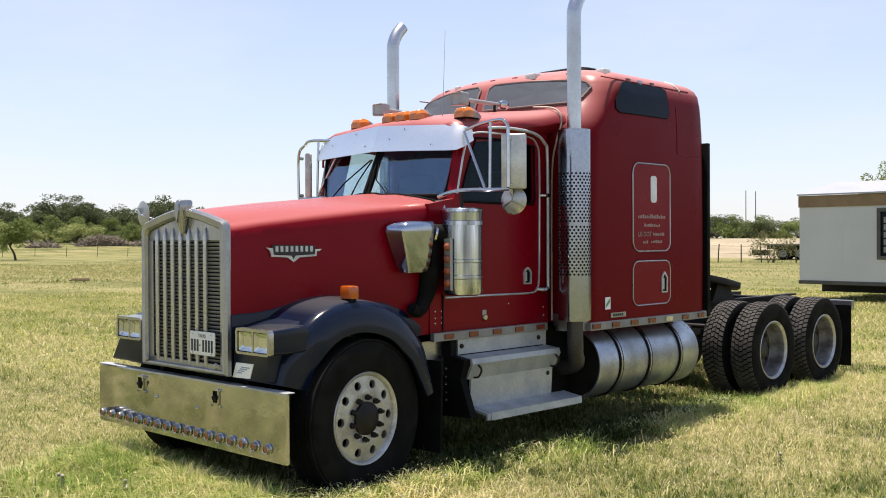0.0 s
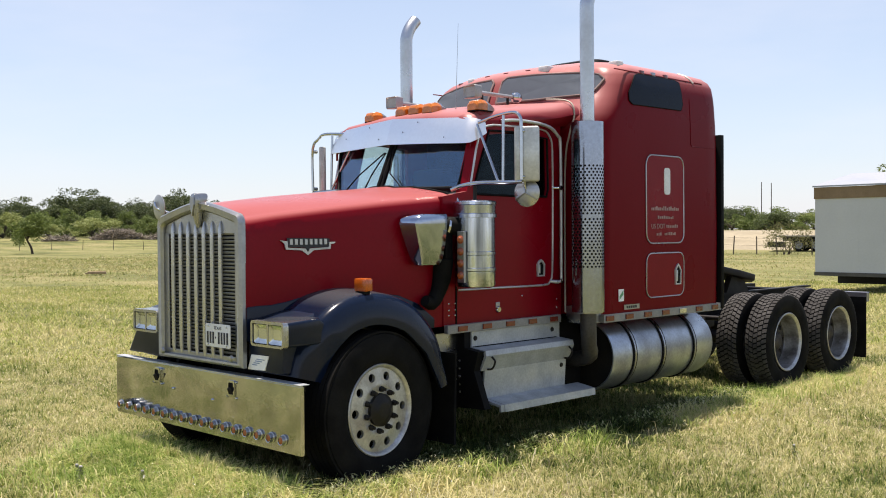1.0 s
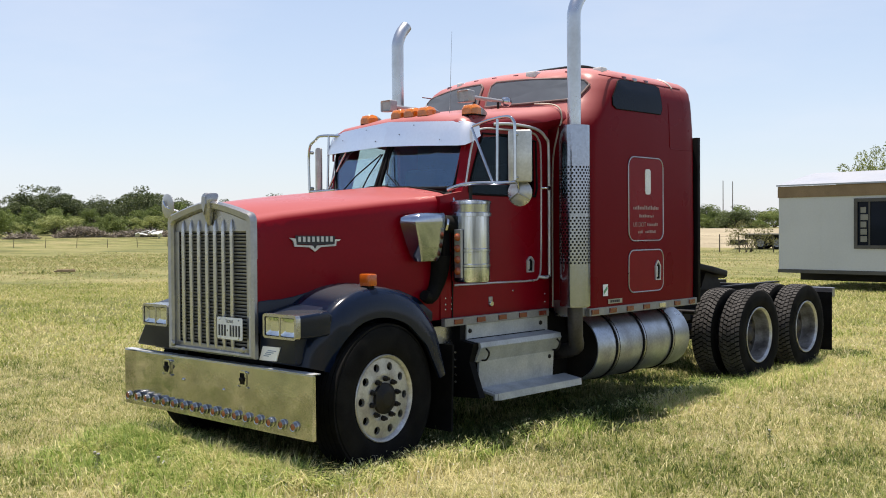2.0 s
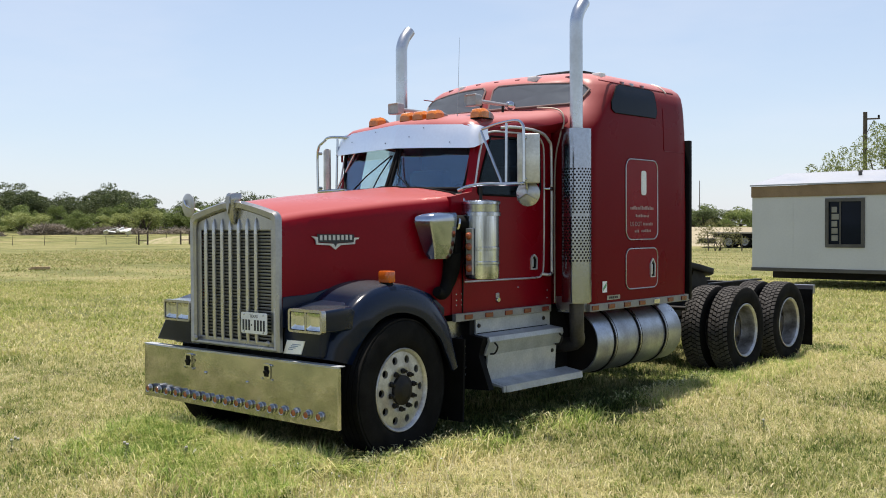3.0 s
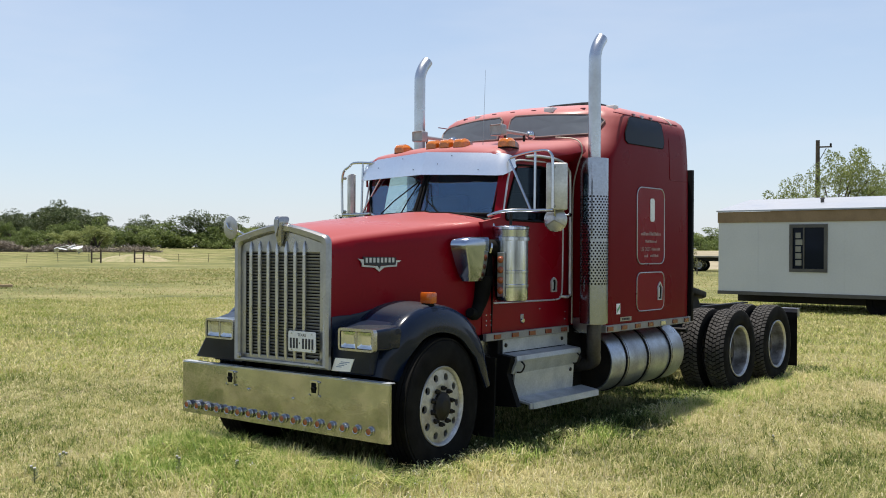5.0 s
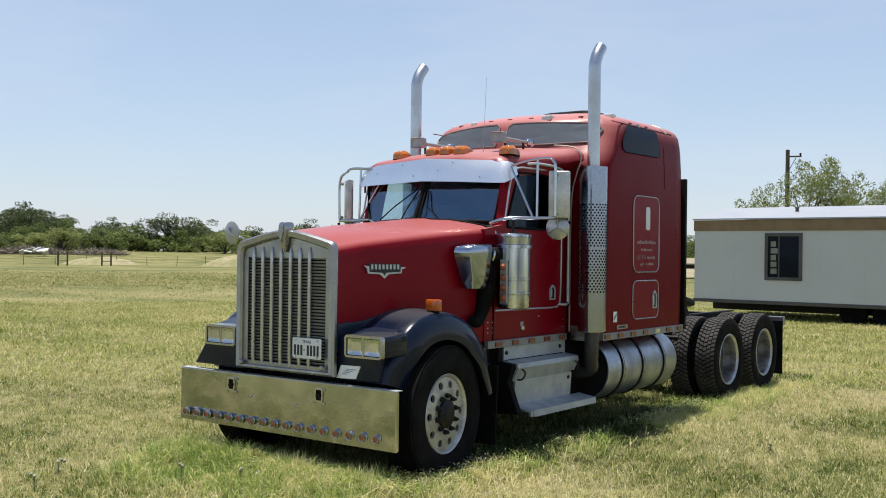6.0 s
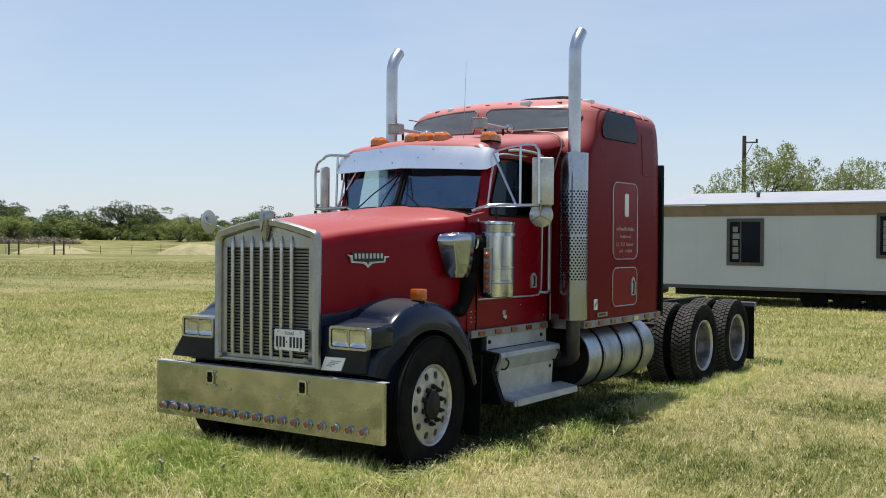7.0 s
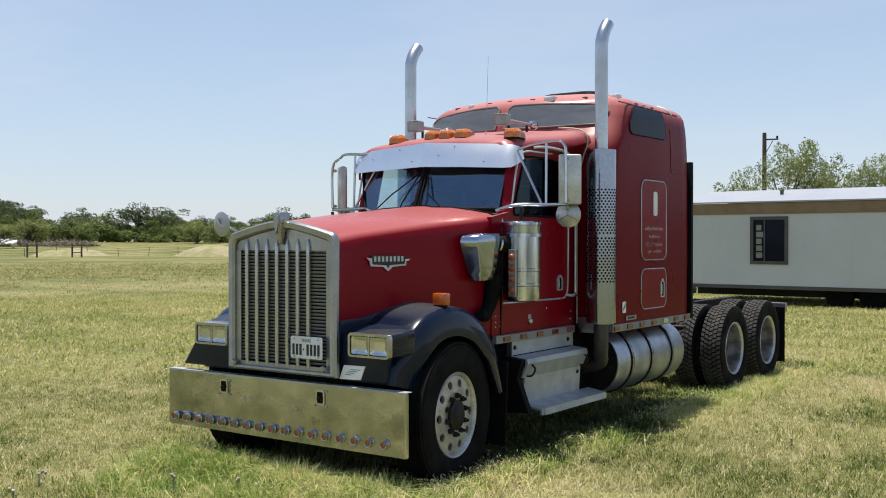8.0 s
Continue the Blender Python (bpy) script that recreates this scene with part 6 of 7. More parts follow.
FAR = blade_material("far_grass_blades", ((0.19, 0.215, 0.056), (0.255, 0.268, 0.085)), ((0.325, 0.305, 0.135), (0.41, 0.355, 0.19)), 1.0, 0.15)


def blades(name, xs, ys, hs, ws, seed, label, mat=GRASS, lean=0.45, lift=0.0):
    """One object of many bent two-piece blades, standing on the ground."""
    rng = np.random.default_rng(seed)
    n = len(xs)
    zs = np.array([ground_z(x, y) for x, y in zip(xs, ys)]) - 0.01 + lift
    a = rng.uniform(0, 2 * np.pi, n)
    t = rng.uniform(0, 2 * np.pi, n)
    ln = rng.uniform(0.1, lean * 2, n) * hs
    wx, wy = np.cos(a) * ws / 2, np.sin(a) * ws / 2
    lx, ly = np.cos(t) * ln, np.sin(t) * ln
    v = np.empty((n, 5, 3))
    v[:, 0] = np.stack([xs - wx, ys - wy, zs], 1)
    v[:, 1] = np.stack([xs + wx, ys + wy, zs], 1)
    v[:, 2] = np.stack([xs + lx * 0.35 + wx * 0.75, ys + ly * 0.35 + wy * 0.75, zs + hs * 0.62], 1)
    v[:, 3] = np.stack([xs + lx * 0.35 - wx * 0.75, ys + ly * 0.35 - wy * 0.75, zs + hs * 0.62], 1)
    v[:, 4] = np.stack([xs + lx, ys + ly, zs + hs * (0.95 - 0.45 * ln / (lean * 2 * hs))], 1)
    me = bpy.data.meshes.new(name)
    me.vertices.add(n * 5)
    me.vertices.foreach_set("co", v.ravel())
    base = np.arange(n) * 5
    loops = np.stack([base, base + 1, base + 2, base + 3, base + 3, base + 2, base + 4], 1).ravel()
    me.loops.add(n * 7)
    me.loops.foreach_set("vertex_index", loops.astype(np.int32))
    me.polygons.add(n * 2)
    starts = np.stack([np.arange(n) * 7, np.arange(n) * 7 + 4], 1).ravel()
    me.polygons.foreach_set("loop_start", starts.astype(np.int32))
    me.update(calc_edges=True)
    me.materials.append(mat)
    return tagged(new(name, me), label, "grass", kind="stuff")


rng = np.random.default_rng(11)


def scatter(count, az0, az1, d0, d1):
    """Even scatter over a sector of the field before the camera."""
    d = np.sqrt(rng.uniform(d0 * d0, d1 * d1, count))
    az = np.radians(rng.uniform(az0, az1, count))
    return VIEWPOINT[0] - d * np.sin(az), VIEWPOINT[1] + d * np.cos(az), d


def patchy(x, y, s=0.7):
    return np.array([noise.noise((float(a) * s, float(b) * s, 2.2)) for a, b in zip(x, y)])


def tufts(count, per, az0, az1, d0, d1, spread):
    """Blades gathered in tufts, each leaning out of its tuft's middle."""
    tx, ty, td = scatter(count, az0, az1, d0, d1)
    size = rng.uniform(0.6, 1.5, count) * (1 + 0.5 * patchy(tx, ty))
    k = np.repeat(np.arange(count), per)
    r, a = np.sqrt(rng.uniform(0, 1, len(k))) * spread * size[k], rng.uniform(0, 2 * np.pi, len(k))
    return tx[k] + r * np.cos(a), ty[k] + r * np.sin(a), size[k]


x, y, d = scatter(150000, 4, 76, 5.2, 14)
p = patchy(x, y)
h = ((0.045 + 0.025 * p + rng.uniform(0, 0.035, len(x))) * (1 + 0.75 * patchy(x, y, 6.5))).clip(0.012, 0.2)
x2, y2, s2 = tufts(9500, 20, 4, 76, 5.2, 14.5, 0.055)
h = np.concatenate([h, (0.04 + rng.uniform(0, 0.05, len(x2))) * s2])
x, y = np.concatenate([x, x2]), np.concatenate([y, y2])
# straw thinned under the truck so that the darkened grass shows
keep = ~((np.abs(x) < 1.2) & (y > -1.05) & (y < 7.2)) | (rng.uniform(0, 1, len(x)) < 0.15)
x, y, h = x[keep], y[keep], h[keep]
blades("near_grass", x, y, h, rng.uniform(0.004, 0.0095, len(x)), 3, "short mixed green and dry grass around the truck", GRASS, 0.85)
# dead thatch lying between the tufts, thicker in worn patches
n = 90000
x, y, d = scatter(n, 4, 76, 5.2, 14)
keep = (patchy(x, y, 0.9) + 0.6 * patchy(x, y, 4.0) + 0.2 * rng.normal(size=n) > 0.12) & ~((np.abs(x) < 1.2) & (y > -1.05) & (y < 7.2))
x, y = x[keep], y[keep]
THATCH = blade_material("dead_thatch", ((0.20, 0.155, 0.095), (0.33, 0.26, 0.165)), ((0.46, 0.375, 0.25), (0.60, 0.51, 0.36)))
blades("thatch", x, y, rng.uniform(0.02, 0.05, len(x)), rng.uniform(0.003, 0.007, len(x)), 17, "dead brown thatch lying between the grass tufts", THATCH, 1.6, 0.012)
n = 34000
x, y, d = scatter(n, 4, 76, 5.2, 16)
keep = ~((np.abs(x) < 1.3) & (y > -1.1) & (y < 7.2)) & (patchy(x, y, 0.8) + 0.3 * rng.normal(size=n) > -0.15)
x, y = x[keep], y[keep]
SEED = blade_material("ripe_seed_heads", ((0.40, 0.39, 0.17), (0.52, 0.49, 0.24)), ((0.58, 0.52, 0.30), (0.70, 0.62, 0.40)))
blades("ripe_heads", x, y, rng.uniform(0.018, 0.04, len(x)), rng.uniform(0.006, 0.013, len(x)), 12, "ripe pale seed heads standing over the short grass", SEED, 0.8, rng.uniform(0.04, 0.11, len(x)))
x, y, d = scatter(125000, 6, 75, 14, 36)
h = (0.06 + rng.uniform(0, 0.06, len(x)))
blades("middle_grass", x, y, h, rng.uniform(0.014, 0.030, len(x)), 4, "short dry pasture grass farther out", MID, 1.1)
x, y, d = scatter(45000, 5, 80, 35, 80)
h = (0.05 + rng.uniform(0, 0.05, len(x)))
blades("far_grass", x, y, h, rng.uniform(0.02, 0.05, len(x)), 5, "pasture grass in the distance", FAR, 1.7)
# long green growth along the shaded side of the truck and under it, shade put into its green
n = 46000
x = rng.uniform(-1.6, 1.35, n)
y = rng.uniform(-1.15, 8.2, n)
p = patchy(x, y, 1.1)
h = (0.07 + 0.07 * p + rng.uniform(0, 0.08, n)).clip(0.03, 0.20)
LONG = blade_material("long_grass_darkened_for_shade", ((0.035, 0.062, 0.012), (0.10, 0.15, 0.032)), ((0.21, 0.24, 0.075), (0.40, 0.37, 0.18)))
blades("long_grass", x, y, h, rng.uniform(0.006, 0.014, n), 6, "long grass under and along the truck, its green darkened for shade", LONG, 0.6)

# fresh tall tufts against the wheels and below the tank
FRESH = blade_material("fresh_tall_grass", ((0.15, 0.23, 0.042), (0.30, 0.40, 0.10)), ((0.46, 0.49, 0.17), (0.66, 0.60, 0.32)))
px, py = [], []
for cx, cy, rx, ry, n in ((0.75, -1.55, 0.8, 0.34, 6000), (1.20, 5.1, 0.28, 0.5, 1900), (1.20, 6.4, 0.28, 0.55, 1900), (1.05, 4.2, 0.35, 0.5, 1900), (-0.6, -1.5, 0.6, 0.3, 3000)):
    px.append(rng.normal(cx, rx * 0.6, int(n * 0.55)))
    py.append(rng.normal(cy, ry * 0.6, int(n * 0.55)))
x, y = np.concatenate(px), np.concatenate(py)
# none where the tyres stand
keep = np.ones(len(x), bool)
for wx, wy in ((0.985, -0.5), (-0.95, -0.5), (1.075, 5.24), (0.735, 5.24), (1.075, 6.5), (0.735, 6.5)):
    keep &= ~((np.abs(x - wx) < 0.17) & (np.abs(y - wy) < 0.30))
x, y = x[keep], y[keep]
blades("tall_tufts", x, y, rng.uniform(0.06, 0.19, len(x)), rng.uniform(0.004, 0.009, len(x)), 13, "fresh tall grass tufts against the wheels", FRESH, 0.75)
# uncut fringe before the bumper and beside the front wheel; tallest at the bumper, to hide the dark ground from the
# camera
n = 15000
ax, ay = rng.uniform(-1.1, 1.35, n), -1.40 - np.abs(rng.normal(0, 0.32, n))
bx, by = 1.34 + np.abs(rng.normal(0, 0.15, 1500)), rng.uniform(-1.3, 1.8, 1500)
cx, cy = 1.24 + np.abs(rng.normal(0, 0.20, 8000)), rng.uniform(2.6, 7.4, 8000)
dx, dy = rng.uniform(-1.15, 1.3, 10000), -1.29 - np.abs(rng.normal(0, 0.16, 10000))
ex, ey = 1.27 + np.abs(rng.normal(0, 0.08, 1600)), rng.uniform(-1.3, -0.1, 1600)
x, y = np.concatenate([ax, bx, cx, dx, ex]), np.concatenate([ay, by, cy, dy, ey])
h = (0.15 + 0.10 * patchy(x, y, 2.3)) * rng.uniform(0.5, 1.35, len(x))
h[-11600:-1600] = (0.25 + 0.08 * patchy(dx, dy, 2.3)) * rng.uniform(0.6, 1.3, 10000)
blades("uncut_fringe", x, y, h.clip(0.05, 0.34), rng.uniform(0.004, 0.012, len(x)), 14, "bright green uncut grass along the bumper and wheels", FRESH, 0.8)

# rank weeds by the front wheel and the steps, the truck's shade put into their green
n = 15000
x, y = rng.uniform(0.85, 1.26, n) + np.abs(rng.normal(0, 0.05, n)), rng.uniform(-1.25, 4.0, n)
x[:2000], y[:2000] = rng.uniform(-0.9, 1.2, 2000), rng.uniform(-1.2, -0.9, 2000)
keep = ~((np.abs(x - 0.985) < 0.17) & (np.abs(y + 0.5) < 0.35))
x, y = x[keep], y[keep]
SHADY = blade_material("weeds_with_painted_shade", ((0.018, 0.034, 0.008), (0.045, 0.070, 0.018)), ((0.085, 0.105, 0.035), (0.17, 0.17, 0.075)))
blades("rank_weeds", x, y, ((0.12 + 0.09 * patchy(x, y, 2.6)) * rng.uniform(0.6, 1.5, len(x))).clip(0.04, 0.26), rng.uniform(0.007, 0.017, len(x)), 18, "rank weeds coloured dark for the truck's shade", SHADY, 0.7)
# small broad leaves among the grass at the edge of the shade; the palest are painted glints
n = 6500
x, y = 1.24 + rng.normal(0, 0.10, n), rng.uniform(-1.3, 4.2, n)
x[:2000], y[:2000] = rng.uniform(-1.1, 1.3, 2000), -1.40 - np.abs(rng.normal(0, 0.15, 2000))
keep = (patchy(x, y, 3.1) + 0.25 * rng.normal(size=n) > 0.05) & ~((np.abs(x - 0.985) < 0.17) & (np.abs(y + 0.5) < 0.35))
x, y = x[keep], y[keep]
LEAFY = blade_material("broad_weed_leaves", ((0.05, 0.09, 0.022), (0.12, 0.17, 0.05)), ((0.25, 0.30, 0.12), (0.50, 0.50, 0.32)))
blades("broadleaf_weeds", x, y, rng.uniform(0.014, 0.032, len(x)), rng.uniform(0.008, 0.017, len(x)), 19, "small broad-leaved weeds along the truck's shadow", LEAFY, 1.5, rng.uniform(0.03, 0.16, len(x)))

# ---- mobile home on its transport wheels ----
WALLMAT = surface("off_white_siding", (0.52, 0.53, 0.525), 0.6, 0, 0.06, 0.8, 20, 0.02)
BROWN = surface("tan_fascia_board", (0.24, 0.16, 0.085), 0.7, 0, 0.2, 2, 40, 0.05)
ROOFMAT = surface("bright_metal_roof", (0.355, 0.375, 0.41), 0.45, 0.2, 0.08, 1, 20, 0.02)
DARKTRIM = surface("dark_window_trim", (0.075, 0.071, 0.063), 0.6)
home = thing("mobile_home", "long off-white mobile home with tan fascia, standing on wheels", "house", (-6.11, 21.495, -0.03))
home.rotation_euler = (0, 0, radians(-3.5))
L, W = 18.5, 4.3
wins = [(2.20, 3.14, 1.20, 2.40), (6.23, 8.10, 1.46, 2.52)]
xs = [0, wins[0][0], wins[0][1], wins[1][0], wins[1][1], L]
for x0, x1 in zip(xs, xs[1:]):
    bm = B()
    hole = [w for w in wins if abs(w[0] - x0) < 1e-6]
    if hole:
        w = hole[0]
        box(bm, (x0, 0, 0.55), (x1, 0.12, w[2]))
        part("wall_panel", bm, WALLMAT, home)
        bm = B()
        box(bm, (x0, 0, w[3]), (x1, 0.12, 2.84))
    else:
        box(bm, (x0, 0, 0.55), (x1, 0.12, 2.84))
    part("wall_panel", bm, WALLMAT, home)
bm = B()
for x0, x1 in ((0, 0.12), (L - 0.12, L)):
    box(bm, (x0, 0.12, 0.55), (x1, W, 2.84))
box(bm, (0.12, W - 0.12, 0.55), (L - 0.12, W, 2.84))
part("rear_walls", bm, WALLMAT, home)
bm = B()
box(bm, (0, 0, 0.50), (L, W, 0.549))
part("floor", bm, DARKTRIM, home)
for k in range(14):
    bm = B()
    x = 1.22 + k * 1.22
    if not any(w[0] - 0.05 < x < w[1] + 0.05 for w in wins):
        box(bm, (x - 0.005, -0.003, 0.56), (x + 0.005, 0.0, 2.5))
        part("batten", bm, WALLMAT, home)
    else:
        bm.free()
bm = B()
box(bm, (-0.02, -0.03, 2.53), (L + 0.02, -0.001, 2.84), 0.004)
part("fascia", bm, BROWN, home, "tan board under the eaves")
bm = B()
box(bm, (-0.02, -0.02, 0.46), (L + 0.02, -0.001, 0.56), 0.004)
part("skirt_trim", bm, DARKTRIM, home)
bm = B()
prism(bm, [(-0.07, 2.845), (W / 2, 3.24), (W + 0.07, 2.845), (W + 0.07, 2.885), (W / 2, 3.29), (-0.07, 2.885)], 0, -0.04, L + 0.04)
roofp = part("roof", bm, ROOFMAT, home, "low-pitched bright metal roof")
for vx in (2.6, 6.7, 13.5):
    bm = B()
    lathe(bm, [(0.05, 0), (0.05, 0.16), (0.07, 0.17), (0.06, 0.20), (0, 0.21)], 12, pose(vx, 1.15, 3.04))
    part("roof_vent", bm, DARKTRIM, roofp, "small dark roof vent", smooth=40)
for w in wins:
    bm = B()
    x0, x1, z0, z1 = w
    o = [(x0 - 0.06, z0 - 0.06), (x1 + 0.06, z0 - 0.06), (x1 + 0.06, z1 + 0.06), (x0 - 0.06, z1 + 0.06)]
    i_ = [(x0 + 0.03, z0 + 0.03), (x1 - 0.03, z0 + 0.03), (x1 - 0.03, z1 - 0.03), (x0 + 0.03, z1 - 0.03)]
    holed(bm, o, i_, 1, -0.03, 0.05)
    wf = part("window", bm, DARKTRIM, home, "dark-framed window with reflecting glass")
    bm = B()
    box(bm, (x0, 0.02, z0), (x1, 0.03, z1))
    part("pane", bm, TINT, wf)
    bm = B()
    xm = x0 + 0.36 * (x1 - x0)
    box(bm, (xm - 0.02, -0.005, z0 + 0.03), (xm + 0.02, 0.018, z1 - 0.03))
    part("mullion", bm, DARKTRIM, wf)
    rr = random.Random(9)
    for k in range(5):
        zz = z0 + 0.12 + k * (z1 - z0 - 0.25) / 5
        bm = B()
        box(bm, (x0 + 0.10, 0.010, zz), (x0 + 0.10 + 0.22 * (x1 - x0) * rr.uniform(0.7, 1), 0.016, zz + 0.15))
        part("paper", bm, surface("pale_paper", (0.24, 0.235, 0.20), 0.6), wf, "pale paper stuck inside the glass")
for yb in (1.1, 3.1):
    bm = B()
    box(bm, (0.1, yb - 0.06, 0.22), (L, yb + 0.06, 0.50), 0.005)
    part("chassis_beam", bm, FRAME_MAT, home)
for k in range(5):
    for yy in (0.45, 3.8):
        bm = B()
        lathe(bm, [(0.0, -0.06), (0.19, -0.06), (0.20, -0.09), (0.34, -0.10), (0.37, -0.06), (0.37, 0.06), (0.34, 0.10), (0.20, 0.09), (0.19, 0.06), (0, 0.06)], 28, pose(4.45 + k * 0.86, yy, 0.335, 90))
        part("transport_wheel", bm, RUBBER, home, "small black transport wheel", smooth=40)
CONCRETE = surface("concrete_block", (0.22, 0.21, 0.2), 0.9, 0, 0.2, 4, 40, 0.2)
for bx in (11.0, 14.5, 17.5):
    bm = B()
    box(bm, (bx - 0.2, 0.9, -0.03), (bx + 0.2, 1.3, 0.22), 0.01)
    part("support_block", bm, CONCRETE, home)


# ---- vegetation ----
def leaf_material(name, dark, light):
    m = bpy.data.materials.new(name)
    m.use_nodes = True
    n, l = m.node_tree.nodes, m.node_tree.links
    b = n["Principled BSDF"]
    b.inputs["Roughness"].default_value = 0.6
    b.inputs["Specular IOR Level"].default_value = 0.3
    geo, ramp, info = n.new("ShaderNodeNewGeometry"), n.new("ShaderNodeValToRGB"), n.new("ShaderNodeObjectInfo")
    mixf = n.new("ShaderNodeMath")
    mixf.operation = "MULTIPLY_ADD"
    mixf.inputs[1].default_value = 0.6
    sc = n.new("ShaderNodeMath")
    sc.operation = "MULTIPLY"
    sc.inputs[1].default_value = 0.4
    l.new(info.outputs["Random"], sc.inputs[0])
    l.new(geo.outputs["Random Per Island"], mixf.inputs[0])
    l.new(sc.outputs[0], mixf.inputs[2])
    e = ramp.color_ramp.elements
    e[0].color, e[1].color = (*dark, 1), (*light, 1)
    l.new(mixf.outputs[0], ramp.inputs["Fac"])
    l.new(ramp.outputs["Color"], b.inputs["Base Color"])
    tr = n.new("ShaderNodeBsdfTranslucent")
    l.new(ramp.outputs["Color"], tr.inputs["Color"])
    mx = n.new("ShaderNodeMixShader")
    mx.inputs[0].default_value = 0.3
    l.new(b.outputs[0], mx.inputs[1])
    l.new(tr.outputs[0], mx.inputs[2])
    l.new(mx.outputs[0], n["Material Output"].inputs["Surface"])
    return m


BARK = surface("grey_brown_bark", (0.10, 0.08, 0.06), 0.9, 0, 0.4, 5, 40, 0.4)
LEAF_DARK = leaf_material("dark_oak_leaves", (0.045, 0.062, 0.024), (0.105, 0.135, 0.05))
LEAF_MID = leaf_material("hackberry_leaves", (0.085, 0.12, 0.033), (0.185, 0.235, 0.065))
LEAF_LIGHT = leaf_material("mesquite_leaves", (0.165, 0.20, 0.06), (0.31, 0.345, 0.125))


def leaf_cloud(name, clumps, count, size, mat, parent, seed):
    """One crown: leaves as small pointed blades, gathered in uneven clumps (x, y, z, radius)."""
    rg = np.random.default_rng(seed)
    c = np.array(clumps)
    wgt = c[:, 3] ** 2.2
    idx = rg.choice(len(c), count, p=wgt / wgt.sum())
    d = rg.normal(size=(count, 3))
    d /= np.linalg.norm(d, axis=1)[:, None]
    rad = c[idx, 3] * rg.uniform(0.35, 1.0, count) ** 0.5 * rg.uniform(0.85, 1.15, count)
    pos = c[idx, :3] + d * rad[:, None] * np.array([1, 1, 0.8])
    u = rg.normal(size=(count, 3))
    u /= np.linalg.norm(u, axis=1)[:, None]
    v = np.cross(u, rg.normal(size=(count, 3)))
    v /= np.linalg.norm(v, axis=1)[:, None]
    s = (size * rg.uniform(0.6, 1.4, count))[:, None]
    q = np.stack([pos - u * s, pos + v * s * 0.55, pos + u * s], 1)
    me = bpy.data.meshes.new(name)
    me.vertices.add(count * 3)
    me.vertices.foreach_set("co", q.ravel())
    me.loops.add(count * 3)
    me.loops.foreach_set("vertex_index", np.arange(count * 3, dtype=np.int32))
    me.polygons.add(count)
    me.polygons.foreach_set("loop_start", (np.arange(count) * 3).astype(np.int32))
    me.update(calc_edges=True)
    me.materials.append(mat)
    ob = new(name, me)
    ob.parent = parent
    return ob


def tree(label, h, spread, mat, seed, trunk=0.3, leaves=1800, size=0.22, low=0.25, kind_name="tree", clump=0.22, limbs=7):
    """A tapered, forked trunk and an uneven crown of height h and width spread, base at the origin."""
    rg = random.Random(seed)
    t = thing(kind_name, label, "tree" if kind_name == "tree" else "bush")
    bm = B()
    stems = 1 if kind_name == "tree" else 4
    clumps = []
    for st_ in range(stems):
        bx, by = (0, 0) if stems == 1 else (rg.uniform(-0.3, 0.3), rg.uniform(-0.3, 0.3))
        fork = Vector((bx + rg.uniform(-0.1, 0.1) * h, by + rg.uniform(-0.1, 0.1) * h, h * low * 1.1))
        r0 = trunk * (0.5 if stems == 1 else 0.2)
        tube(bm, [(bx, by, -0.2), (bx * 0.7 + fork.x * 0.3, by * 0.7 + fork.y * 0.3, fork.z * 0.5), fork], [r0, r0 * 0.8, r0 * 0.65], 7, 2)
        for k in range(limbs if stems == 1 else 3):
            a = rg.uniform(0, 2 * math.pi)
            rr = rg.uniform(0.25, 0.95) * spread / 2
            e = Vector((fork.x + rr * math.cos(a), fork.y + rr * math.sin(a), h * rg.uniform(low + 0.15, 0.92) * (1 - 0.25 * (rr / spread))))
            mid = fork.lerp(e, 0.5) + Vector((0, 0, 0.08 * h))
            tube(bm, [fork, mid, e], [r0 * 0.5, r0 * 0.3, r0 * 0.1], 5, 2)
            clumps.append((e.x, e.y, e.z, rg.uniform(0.7, 1.3) * clump * min(h, spread)))
            for q in range(3):
                clumps.append((e.x + rg.uniform(-1, 1) * spread * 0.2, e.y + rg.uniform(-1, 1) * spread * 0.2, min(h * 0.97, max(h * low, e.z + rg.uniform(-0.22, 0.20) * h)), rg.uniform(0.4, 0.9) * clump * min(h, spread)))
    part("trunk", bm, BARK, t, smooth=60)
    leaf_cloud("crown", clumps, leaves, size, mat, t, seed)
    return t


def stand(ob, az, d, scale=(1, 1, 1), turn=0.0):
    x, y = spot(az, d)
    return pose(x, y, ground_z(x, y) - 0.05, 0, 0, turn) @ Matrix.Diagonal((*scale, 1))


# far woods to the left: several tree kinds, planted along bearings to fit the camera's view
kinds = [tree("dark green oak in the far tree line", 6.5, 7.5, LEAF_DARK, 21, 0.5, 5600, 0.20, 0.06, clump=0.185, limbs=13),
         tree("mid-green hackberry in the far tree line", 6.2, 6.0, LEAF_MID, 22, 0.4, 5600, 0.19, 0.05, clump=0.185, limbs=13),
         tree("pale green mesquite at the edge of the woods", 4.4, 5.5, LEAF_LIGHT, 23, 0.3, 5000, 0.175, 0.03, clump=0.19, limbs=12),
         tree("dark green oak in the far tree line", 7.0, 6.0, LEAF_DARK, 24, 0.5, 5600, 0.20, 0.06, clump=0.185, limbs=13),
         tree("mid-green hackberry in the far tree line", 5.4, 6.5, LEAF_MID, 25, 0.4, 5600, 0.19, 0.05, clump=0.185, limbs=13)]
first = [True] * 5
rg = random.Random(5)


